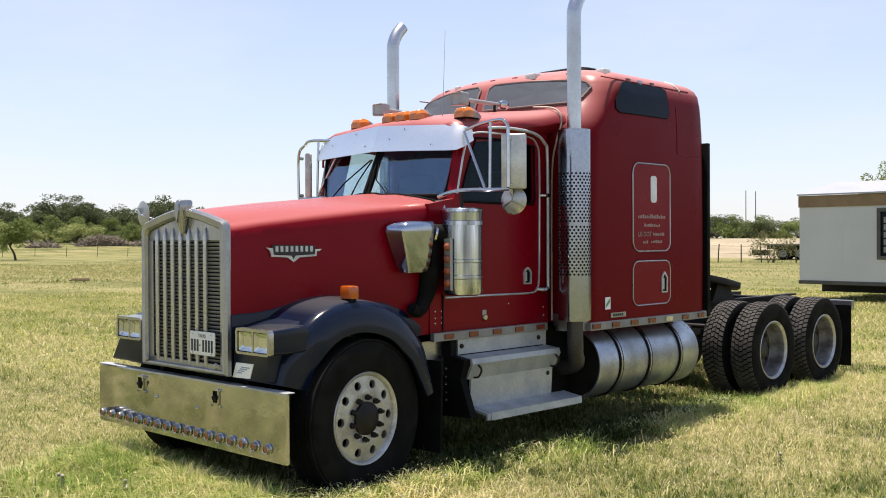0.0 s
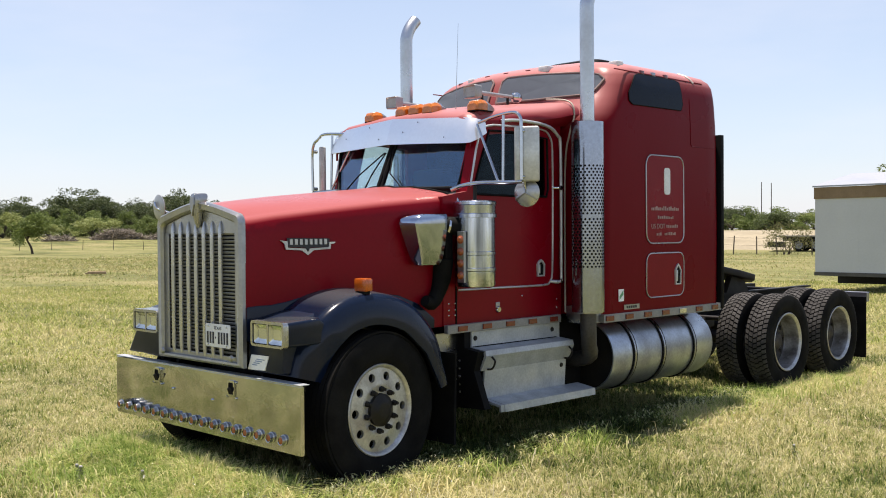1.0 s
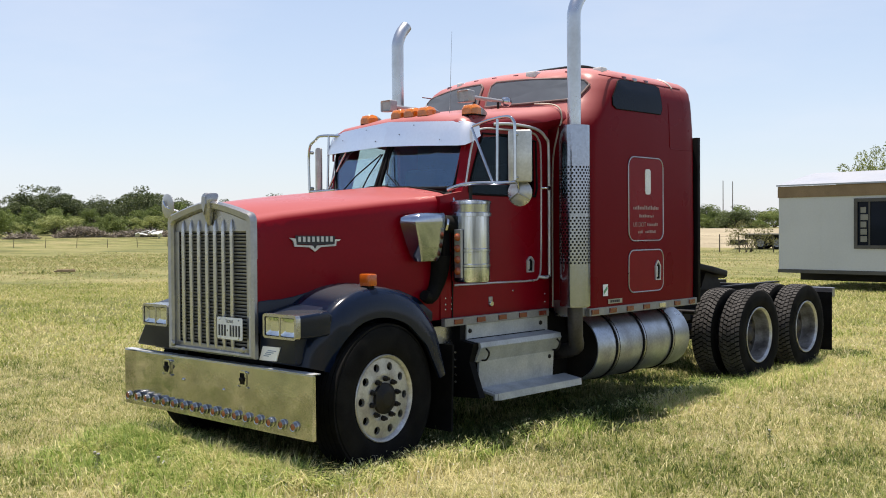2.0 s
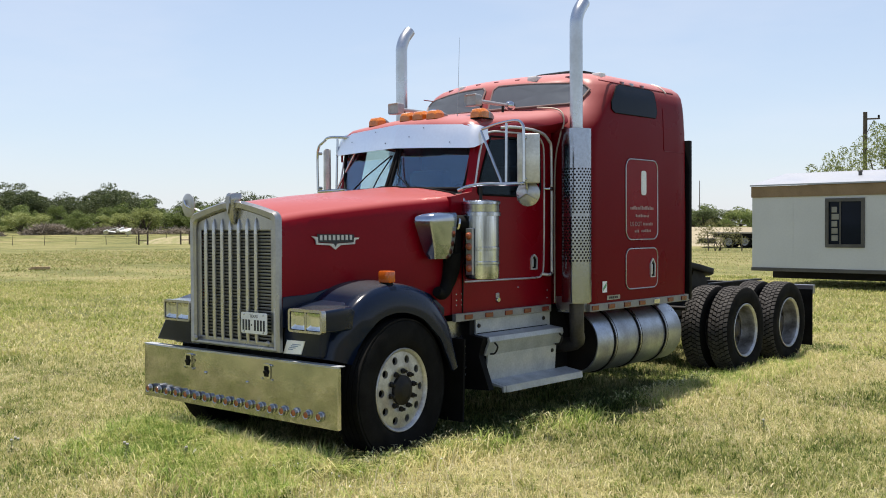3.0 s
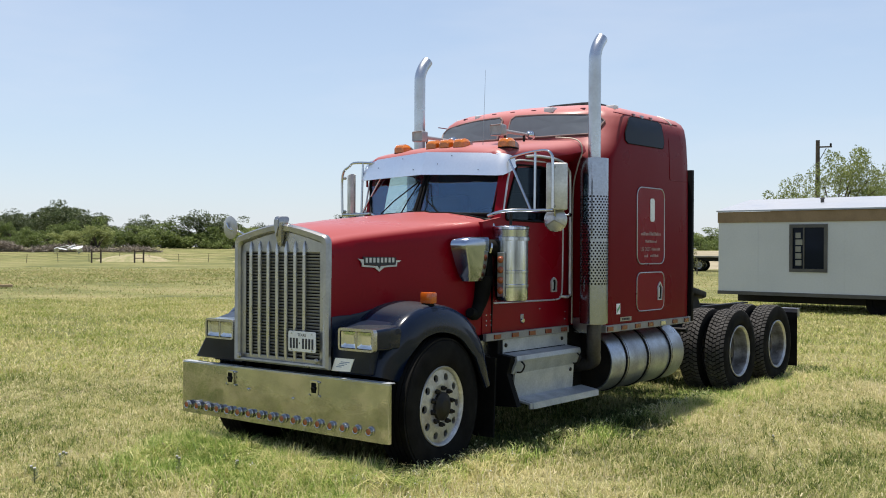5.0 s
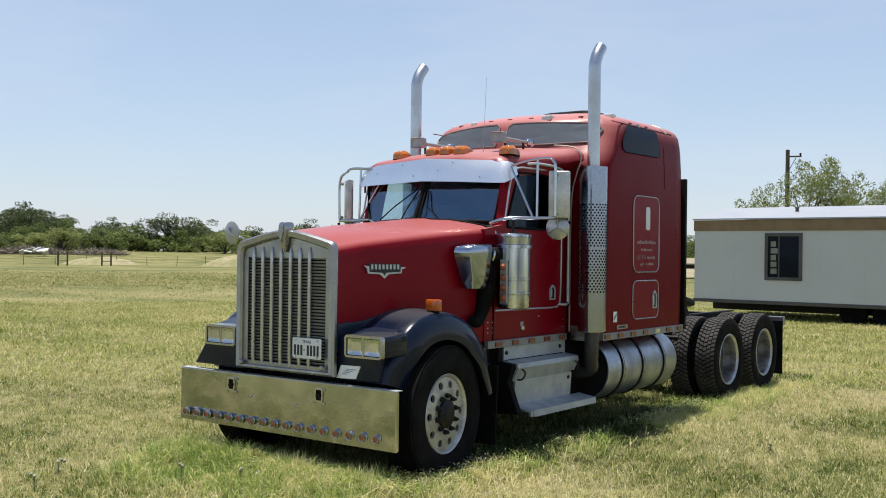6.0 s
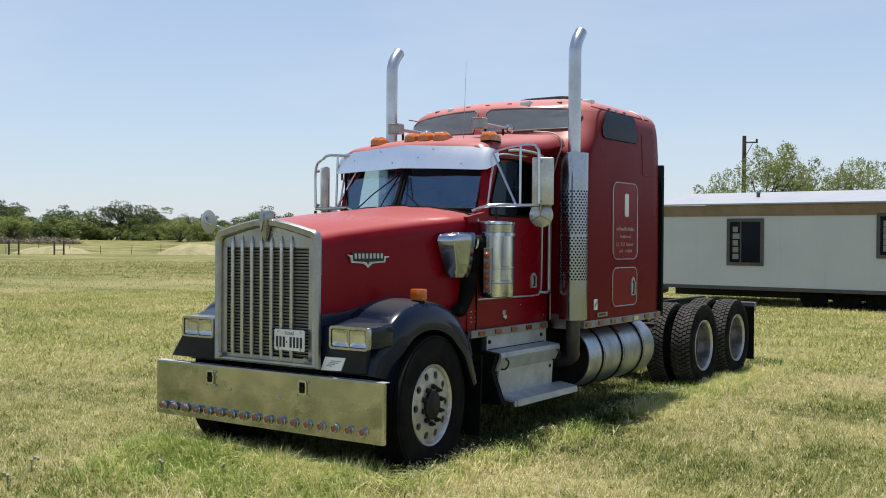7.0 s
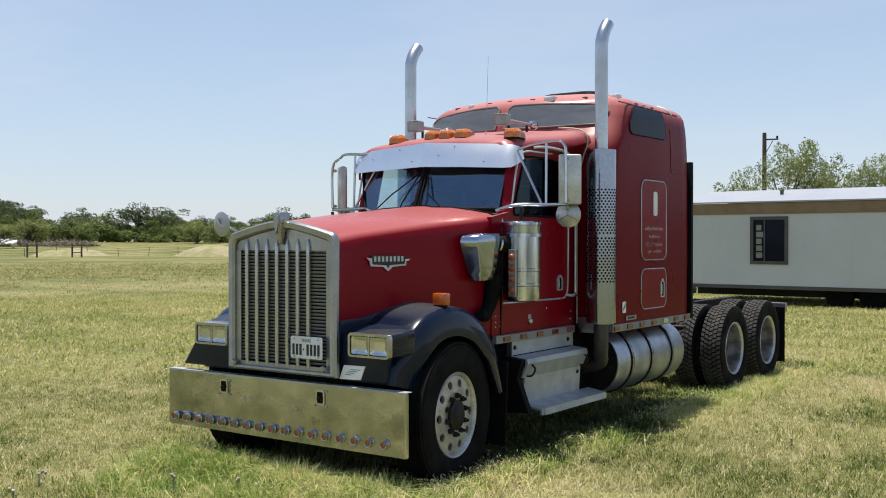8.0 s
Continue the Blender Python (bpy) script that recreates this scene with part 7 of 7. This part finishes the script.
def plant(kind, az, d, h_deg, wide=1.0):
    """Plant a kind, sized so that its top stands h_deg above the camera's eye level."""
    x, y = spot(az, d)
    base_h = (6.5, 6.2, 4.4, 7.0, 5.4)[kind]
    want = 1.73 + d * math.tan(radians(h_deg + 0.12)) - ground_z(x, y)
    f = max(0.25, want / base_h)
    m = stand(None, az, d, (f * wide, f * wide, f), rg.uniform(0, 360))
    ob = kinds[kind]
    if first[kind]:
        first[kind] = False
        ob.matrix_basis = m
    else:
        copy_thing(ob, m)


# back row, dark
az = 44.0
while az < 73:
    if not 50.3 < az < 54.5:
        hd = 1.45 + 0.28 * math.sin(az * 1.3) + rg.uniform(-0.25, 0.3) + (0.75 if az > 57 else -0.05)
        plant(rg.choice((0, 3, 3, 0, 1)), az, rg.uniform(172, 190), hd, rg.uniform(0.95, 1.25))
    az += rg.uniform(0.5, 0.85)
# front row, lighter and lower
az = 44.0
while az < 73:
    plant(rg.choice((1, 2, 4, 4, 2)), az, rg.uniform(152, 166), rg.uniform(0.25, 1.35) + (0.45 if az > 56.5 else 0.2), rg.uniform(0.9, 1.45))
    az += rg.uniform(0.45, 0.75)
# the tall oak and its neighbours
plant(0, 52.0, 160, 2.35, 1.45)
plant(3, 50.6, 163, 1.7, 1.2)
plant(4, 54.2, 158, 1.5, 1.6)
plant(1, 61.9, 158, 2.15, 0.9)
plant(1, 58.9, 158, 2.0, 0.9)
plant(4, 57.7, 160, 1.85, 1.0)
plant(2, 64.0, 150, 1.25, 1.3)
plant(2, 49.3, 150, 1.55, 1.0)
plant(4, 48.0, 155, 1.35, 1.1)
# woods to the right, over the dry slope
az = 14.0
while az < 44:
    plant(rg.choice((1, 4, 2, 4, 0)), az, rg.uniform(175, 215), rg.uniform(0.85, 1.45), rg.uniform(1.2, 1.7))
    az += rg.uniform(0.32, 0.6)
# small two-stemmed tree in the field
small = tree("small round green tree alone in the field", 3.9, 3.6, LEAF_MID, 31, 0.25, 4200, 0.14, 0.30)
small.matrix_basis = stand(None, 66.5, 100, (1, 1, 1), 40)
# trees behind the mobile home
behind = tree("feathery light green mesquite behind the mobile home", 6.6, 7.0, LEAF_LIGHT, 41, 0.35, 17000, 0.10, 0.30, clump=0.12, limbs=22)
behind.matrix_basis = stand(None, 17.3, 50, (0.70, 0.70, 0.93), 0)
copy_thing(behind, stand(None, 12.6, 52, (0.85, 0.85, 0.93), 130))
copy_thing(behind, stand(None, 8.3, 54, (0.9, 0.9, 0.90), 220))
copy_thing(behind, stand(None, 4.0, 56, (1.0, 1.0, 0.88), 70))
# ragged bush beside the parked trailer
bush = tree("ragged grey-green bush beside the trailer", 2.1, 2.6, leaf_material("dusty_bush_leaves", (0.10, 0.105, 0.04), (0.20, 0.19, 0.08)), 51, 0.2, 1500, 0.08, 0.15, "bush")
bush.matrix_basis = stand(None, 25.9, 72, (1, 1, 1), 0)

# ---- dry slope, mounds, brush ----
SAND = surface("bare_sandy_soil", (0.31, 0.265, 0.15), 0.95, 0, 0.3, 0.9, 6, 0.4, dark=(0.20, 0.205, 0.085))
for az, d, w, h, label in ((55.6, 120, 9.0, 0.95, "low mound of pale sandy soil"), (48.3, 116, 9.0, 1.35, "long mound of pale sandy soil"), (49.5, 118, 4.0, 0.7, "low mound of pale sandy soil")):
    bm = B()
    loops = []
    for k in range(7):
        f = k / 6
        loops.append([(w / 2 * (1 - f) * math.cos(a) * (1 + 0.15 * noise.noise((math.cos(a) * 2, math.sin(a) * 2, az))), w / 2.5 * (1 - f) * math.sin(a), h * (1 - (1 - f) ** 2) - 0.15 + 0.10 * noise.noise((f * 3, a, az))) for a in (2 * math.pi * j / 28 for j in range(28))])
    loops[-1] = [(0.05 * x, 0.05 * y, h - 0.15) for x, y, z in loops[0]]
    rings(bm, loops)
    ob = part("soil_mound", bm, SAND, None, smooth=60)
    x, y = spot(az, d)
    ob.matrix_basis = pose(x, y, ground_z(x, y), 0, 0, az)
    tagged(ob, label, "mound", "mounds of soil")
# dry pale grass on the slope to the right, as one layer just above the ground
verts, faces = [], []
azs = [18 + 0.5 * k for k in range(53)]
ds = [86, 89, 92, 95, 98, 101, 104, 107]
for d in ds:
    for a in azs:
        x, y = spot(a, d)
        verts.append((x, y, ground_z(x, y) + 0.03 + 0.05 * noise.noise((x * 0.3, y * 0.3, 8))))
for i in range(len(ds) - 1):
    for k in range(len(azs) - 1):
        o = i * len(azs) + k
        faces.append((o, o + 1, o + len(azs) + 1, o + len(azs)))
me = bpy.data.meshes.new("dry_slope")
me.from_pydata(verts, [], faces)
me.materials.append(surface("straw_dry_slope", (0.31, 0.265, 0.175), 0.95, 0, 0.2, 0.35, 3, 0.4))
tagged(new("dry_slope", me), "pale dry slope of straw-coloured soil and grass", "ground", kind="structure")


def sticks(name, label, mat, az, d, length, height, count, seed, stick=1.6):
    """A heap of thin crossed sticks."""
    rg = random.Random(seed)
    bm = B()
    for k in range(count):
        u = rg.uniform(-1, 1)
        hh = height * (1 - u * u) * rg.uniform(0.05, 1)
        c = Vector((u * length / 2, rg.uniform(-1, 1) * 1.2, hh))
        dv = Vector((rg.uniform(-1, 1), rg.uniform(-1, 1), rg.uniform(-0.5, 0.6))).normalized() * rg.uniform(0.3, stick) * 0.6
        w = Vector((rg.uniform(-1, 1), rg.uniform(-1, 1), rg.uniform(-1, 1))).normalized() * rg.uniform(0.02, 0.06)
        vs = [bm.verts.new(p) for p in (c - dv - w, c - dv + w, c + dv + w * 0.4, c + dv - w * 0.4)]
        bm.faces.new(vs)
    ob = part(name, bm, mat)
    x, y = spot(az, d)
    ob.matrix_basis = pose(x, y, ground_z(x, y), 0, 0, az)
    return tagged(ob, label, "brush pile", kind="stuff")


DEAD = surface("dead_grey_brown_brush", (0.30, 0.255, 0.205), 0.95, 0, 0.4, 2, 20, 0.2)
sticks("brush_pile", "heap of dead grey-brown brush", DEAD, 62.4, 143, 6.5, 1.3, 1900, 1)
sticks("brush_pile", "heap of dead grey-brown brush", DEAD, 65.4, 140, 4.0, 0.6, 600, 2)
sticks("brush_pile", "low bank of dead brush", DEAD, 59.2, 142, 9.0, 0.9, 1700, 3)
sticks("brush_pile", "low bank of dead brush", DEAD, 55.8, 142, 8.0, 0.7, 800, 4)
# pale scrap on the brush
bm = B()
rg = random.Random(3)
for k in range(9):
    box(bm, (-0.5, -0.3, -0.05), (0.5, 0.3, 0.05), 0.02, 1, pose(rg.uniform(-1.6, 1.6), rg.uniform(-0.6, 0.6), 0.35 + rg.uniform(0, 0.7), rg.uniform(-50, 50), rg.uniform(-30, 30), rg.uniform(0, 180)))
scrap = part("scrap_heap", bm, WHITE, None)
x, y = spot(58.9, 137)
scrap.matrix_basis = pose(x, y, ground_z(x, y), 0, 0, 59)
tagged(scrap, "heap of crumpled white scrap panels on dead brush", "scrap")
# fallen board in the field
bm = B()
box(bm, (-0.42, -0.09, 0), (0.42, 0.09, 0.06), 0.01)
box(bm, (-0.3, -0.2, 0.02), (0.42, -0.05, 0.12), 0.01, 2, pose(0, 0, 0, 0, 0, 8))
bd = part("old_board", bm, surface("sun_bleached_wood", (0.42, 0.30, 0.18), 0.85, 0, 0.3, 4, 40, 0.2), None)
x, y = spot(62.6, 45)
bd.matrix_basis = pose(x, y, ground_z(x, y) + 0.06, 0, 0, 50)
tagged(bd, "sun-bleached boards lying in the grass", "board")

# ---- fences ----
POST = surface("weathered_fence_post", (0.13, 0.10, 0.075), 0.9, 0, 0.35, 6, 40, 0.3)


def fence(name, label, pts, h, r, wires, lean, seed):
    rg = random.Random(seed)
    f = thing(name, label, "fence")
    tops = []
    for az, d in pts:
        x, y = spot(az, d)
        z = ground_z(x, y)
        lx, ly = rg.uniform(-lean, lean), rg.uniform(-lean, lean)
        hh = h * rg.uniform(0.85, 1.12)
        bm = B()
        tube(bm, [(x, y, z - 0.2), (x + lx * 0.5, y + ly * 0.5, z + hh * 0.5), (x + lx, y + ly, z + hh)], [r, r * 0.95, r * 0.85], 7)
        part("post", bm, POST, f, smooth=60)
        tops.append((x, y, z, lx, ly, hh))
    for k in wires:
        bm = B()
        tube(bm, [(x + lx * k, y + ly * k, z + hh * k) for x, y, z, lx, ly, hh in tops], 0.008, 4)
        part("wire", bm, FRAME_MAT, f, smooth=60)
    return f


fence("wire_fence", "old wire fence on thin leaning wooden posts", [(44 + 1.55 * k, 117 + 2 * math.sin(k)) for k in range(17)], 1.05, 0.032, (0.4, 0.7, 0.95), 0.08, 2)
fence("wire_fence", "sagging wire fence on dark leaning posts", [(24.6 + 0.95 * k + 0.2 * math.sin(k * 2), 72 + k * 0.3) for k in range(9)], 1.25, 0.045, (0.5, 0.9), 0.15, 3)
for az in (55.4, 57.6):
    x, y = spot(az, 113)
    z = ground_z(x, y)
    g = thing("fence_brace", "dark wooden fence brace of two posts and rails", "fence", (x, y, z), "fence braces")
    g.rotation_euler = (0, 0, radians(az))
    for px in (-0.46, 0.46):
        bm = B()
        tube(bm, [(px, 0, -0.2), (px, 0, 1.45)], 0.09, 8)
        part("post", bm, POST, g, smooth=60)
    for pz in (1.25, 0.5):
        bm = B()
        tube(bm, [(-0.46, 0, pz), (0.46, 0, pz)], 0.05, 8)
        part("rail", bm, POST, g, smooth=60)

# ---- parked flatbed trailer ----
trl = thing("flatbed_trailer", "weathered empty flatbed trailer parked by the fence", "trailer")
x, y = spot(24.2, 84)
trl.matrix_basis = pose(x, y, ground_z(x, y), 0, 0, 14)
bm = B()
box(bm, (-3.2, -1.2, 1.12), (9.5, 1.2, 1.25), 0.02)
part("deck", bm, surface("grey_deck_boards", (0.30, 0.27, 0.22), 0.85, 0, 0.3, 1.5, 20, 0.2), trl, "grey timber deck")
bm = B()
for yy in (-0.6, 0.6):
    box(bm, (-2.8, yy - 0.06, 0.82), (9.3, yy + 0.06, 1.12), 0.01)
part("beam", bm, FRAME_MAT, trl)
for px in (-1.5, -0.25):
    for yy in (-1.05, 1.05):
        bm = B()
        lathe(bm, [(0.0, -0.08), (0.26, -0.10), (0.30, -0.13), (0.46, -0.13), (0.50, -0.08), (0.50, 0.08), (0.46, 0.13), (0.30, 0.13), (0.26, 0.10), (0, 0.08)], 28, pose(px, yy, 0.5, 90))
        tw = part("trailer_wheel", bm, RUBBER, trl, "black trailer wheel", smooth=40)
        bm = B()
        lathe(bm, [(0.0, 0.10), (0.12, 0.10), (0.16, 0.09), (0.24, 0.12), (0.28, 0.135), (0.30, 0.132)], 24, pose(px, yy, 0.5, 90))
        part("rim", bm, WHITE_RIM, tw, smooth=40)
for px in (3.3, 8.8):
    bm = B()
    for yy in (-0.8, 0.8):
        box(bm, (px - 0.06, yy - 0.06, -0.05), (px + 0.06, yy + 0.06, 1.1), 0.01)
    tube(bm, [(px, -0.8, 0.2), (px + 1.0, -0.8, 1.0)], 0.04, 6)
    part("landing_leg", bm, FRAME_MAT, trl)
bm = B()
box(bm, (-3.9, -1.0, 0.35), (-2.9, 1.0, 0.75), 0.05)
part("rear_bumper", bm, FRAME_MAT, trl)

# ---- poles ----
def utility_pole(az, d, top_deg, r, arm, label):
    x, y = spot(az, d)
    z = ground_z(x, y)
    h = 1.75 + d * math.tan(radians(top_deg)) - z
    p = thing("utility_pole", label, "pole", (x, y, z), "utility poles")
    bm = B()
    tube(bm, [(0, 0, -0.3), (0, 0, h * 0.5), (0, 0, h)], [r, r * 0.85, r * 0.7], 12)
    part("shaft", bm, POST, p, smooth=60)
    if arm:
        bm = B()
        box(bm, (-0.05, -0.05, h - 0.42), (0.75, 0.05, h - 0.34), 0.01)
        part("bracket_arm", bm, POST, p)
        bm = B()
        tube(bm, [(0.1, 0, h - 1.1), (0.45, 0, h - 0.45)], 0.02, 6)
        part("arm_brace", bm, FRAME_MAT, p, smooth=60)
        bm = B()
        lathe(bm, [(0, 0.16), (0.05, 0.15), (0.06, 0.05), (0.04, 0)], 10, pose(0.68, 0, h - 0.34))
        part("insulator", bm, FRAME_MAT, p, smooth=50)
    p.rotation_euler = (0, 0, radians(az))
    return p


utility_pole(18.4, 60, 5.8, 0.16, True, "dark wooden utility pole behind the mobile home")
utility_pole(27.55, 205, 2.5, 0.10, False, "thin far pole above the woods")
utility_pole(27.05, 205, 2.45, 0.10, False, "thin far pole above the woods")

# ---- rough weeds and seed heads ----
tx, ty, td = scatter(9000, 40, 80, 36, 92)
keep = patchy(tx, ty, 0.30) + 0.35 * rng.normal(size=len(tx)) > ((td - 64) / 21) ** 2 - 0.25
tx, ty = tx[keep], ty[keep]
k = np.repeat(np.arange(len(tx)), 16)
size = rng.uniform(0.5, 1.7, len(tx))[k]
x, y = tx[k] + rng.normal(0, 0.30, len(k)) * size, ty[k] + rng.normal(0, 0.30, len(k)) * size
WEED = blade_material("coarse_weeds", ((0.165, 0.195, 0.055), (0.245, 0.265, 0.088)), ((0.32, 0.31, 0.125), (0.40, 0.36, 0.18)), 0.8, 0.15)
blades("rough_weeds", x, y, rng.uniform(0.05, 0.14, len(k)) * size, rng.uniform(0.03, 0.08, len(k)), 7, "coarse green weeds across the middle of the field", WEED, 2.4)
# thin dry stems with pale seed heads by the truck
n = 900
x = np.concatenate([rng.uniform(1.1, 3.0, n // 2), rng.normal(1.0, 0.9, n - n // 2)])
y = np.concatenate([rng.uniform(-1.2, 7.5, n // 2), rng.normal(-1.6, 0.5, n - n // 2)])
DRY = blade_material("dry_stems", ((0.40, 0.36, 0.18), (0.48, 0.43, 0.24)), ((0.55, 0.49, 0.30), (0.66, 0.60, 0.42)))
blades("dry_stems", x, y, rng.uniform(0.12, 0.26, n), rng.uniform(0.004, 0.007, n), 8, "thin dry straw stems standing in the grass", DRY, 0.5)
bm = B()
rg = random.Random(8)
for k in range(60):
    px, py = (rg.uniform(0.2, 2.2), rg.gauss(-1.5, 0.35)) if k % 3 else (rg.uniform(1.2, 2.4), rg.uniform(-1, 6))
    pz = ground_z(px, py) + rg.uniform(0.10, 0.22)
    r = rg.uniform(0.004, 0.009)
    for q in range(3):
        c = Vector((px, py, pz)) + Vector((rg.uniform(-1, 1), rg.uniform(-1, 1), rg.uniform(-1, 1))) * 0.03
        vs = [bm.verts.new(c + Vector((rg.uniform(-1, 1), rg.uniform(-1, 1), rg.uniform(-1, 1))).normalized() * r) for _ in range(4)]
        bm.faces.new(vs[:3]), bm.faces.new((vs[0], vs[2], vs[3]))
tagged(part("seed_heads", bm, surface("white_seed_fluff", (0.72, 0.70, 0.62), 0.8)), "pale seed heads in the grass before the truck", "seed heads", kind="stuff")


# thistles in the grass before the truck
STALK = surface("grey_green_stalk", (0.24, 0.27, 0.13), 0.8, 0, 0.3, 20, 80)
DOWN = surface("pale_thistle_down", (0.52, 0.50, 0.50), 0.9, 0, 0.25, 30, 90, 0.3)


def thistle(x, y, h, heads, seed, label):
    rg = random.Random(seed)
    t = thing("thistle", label, "weed", (x, y, ground_z(x, y)), "thistles")
    bm = B()
    tube(bm, [(0, 0, -0.02), (rg.uniform(-0.02, 0.02), rg.uniform(-0.02, 0.02), h * 0.5), (rg.uniform(-0.03, 0.03), rg.uniform(-0.03, 0.03), h * 0.92)], [0.005, 0.004, 0.0025], 5, 3)
    part("stem", bm, STALK, t, smooth=60)
    bm = B()
    for k in range(int(60 * h / 0.3)):
        z, a = rg.uniform(0.02, h * 0.8), rg.uniform(0, 2 * math.pi)
        ln, w = rg.uniform(0.03, 0.08) * (1.2 - z / h), rg.uniform(0.004, 0.009)
        d, sd = Vector((math.cos(a), math.sin(a), 0)), Vector((-math.sin(a), math.cos(a), 0))
        c = Vector((0, 0, z))
        q = [c - sd * w * 0.4, c + d * ln * 0.5 - sd * w + Vector((0, 0, 0.012)), c + d * ln + Vector((0, 0, rg.uniform(-0.02, 0.02))), c + d * ln * 0.5 + sd * w + Vector((0, 0, 0.012))]
        bm.faces.new([bm.verts.new(p) for p in q])
    part("foliage", bm, STALK, t, "narrow grey-green leaves")
    for k in range(heads):
        a, r = rg.uniform(0, 2 * math.pi), rg.uniform(0.0, 0.06) if k else 0.0
        hx, hy, hz = r * math.cos(a), r * math.sin(a), h * rg.uniform(0.82, 1.0)
        bm = B()
        tube(bm, [(0, 0, h * 0.7), (hx, hy, hz)], 0.002, 5)
        lathe(bm, [(0.0, -0.012), (0.009, -0.008), (0.011, 0.0), (0.008, 0.005)], 9, pose(hx, hy, hz))
        hd = part("flower_head", bm, STALK, t, smooth=50)
        bm = B()
        lathe(bm, [(0.006, 0.003), (0.011, 0.009), (0.009, 0.014), (0.0, 0.015)], 9, pose(hx, hy, hz))
        part("down", bm, DOWN, hd, "pale fluffy down", smooth=50)


for k, (x, y, h, n) in enumerate(((-1.0, -2.74, 0.13, 3), (-1.26, -2.38, 0.14, 3), (-0.25, -2.0, 0.19, 3), (0.11, -1.74, 0.17, 2), (2.75, 2.2, 0.11, 1))):
    thistle(x, y, h, n, 60 + k, "grey-green thistle with pale downy heads in the grass")
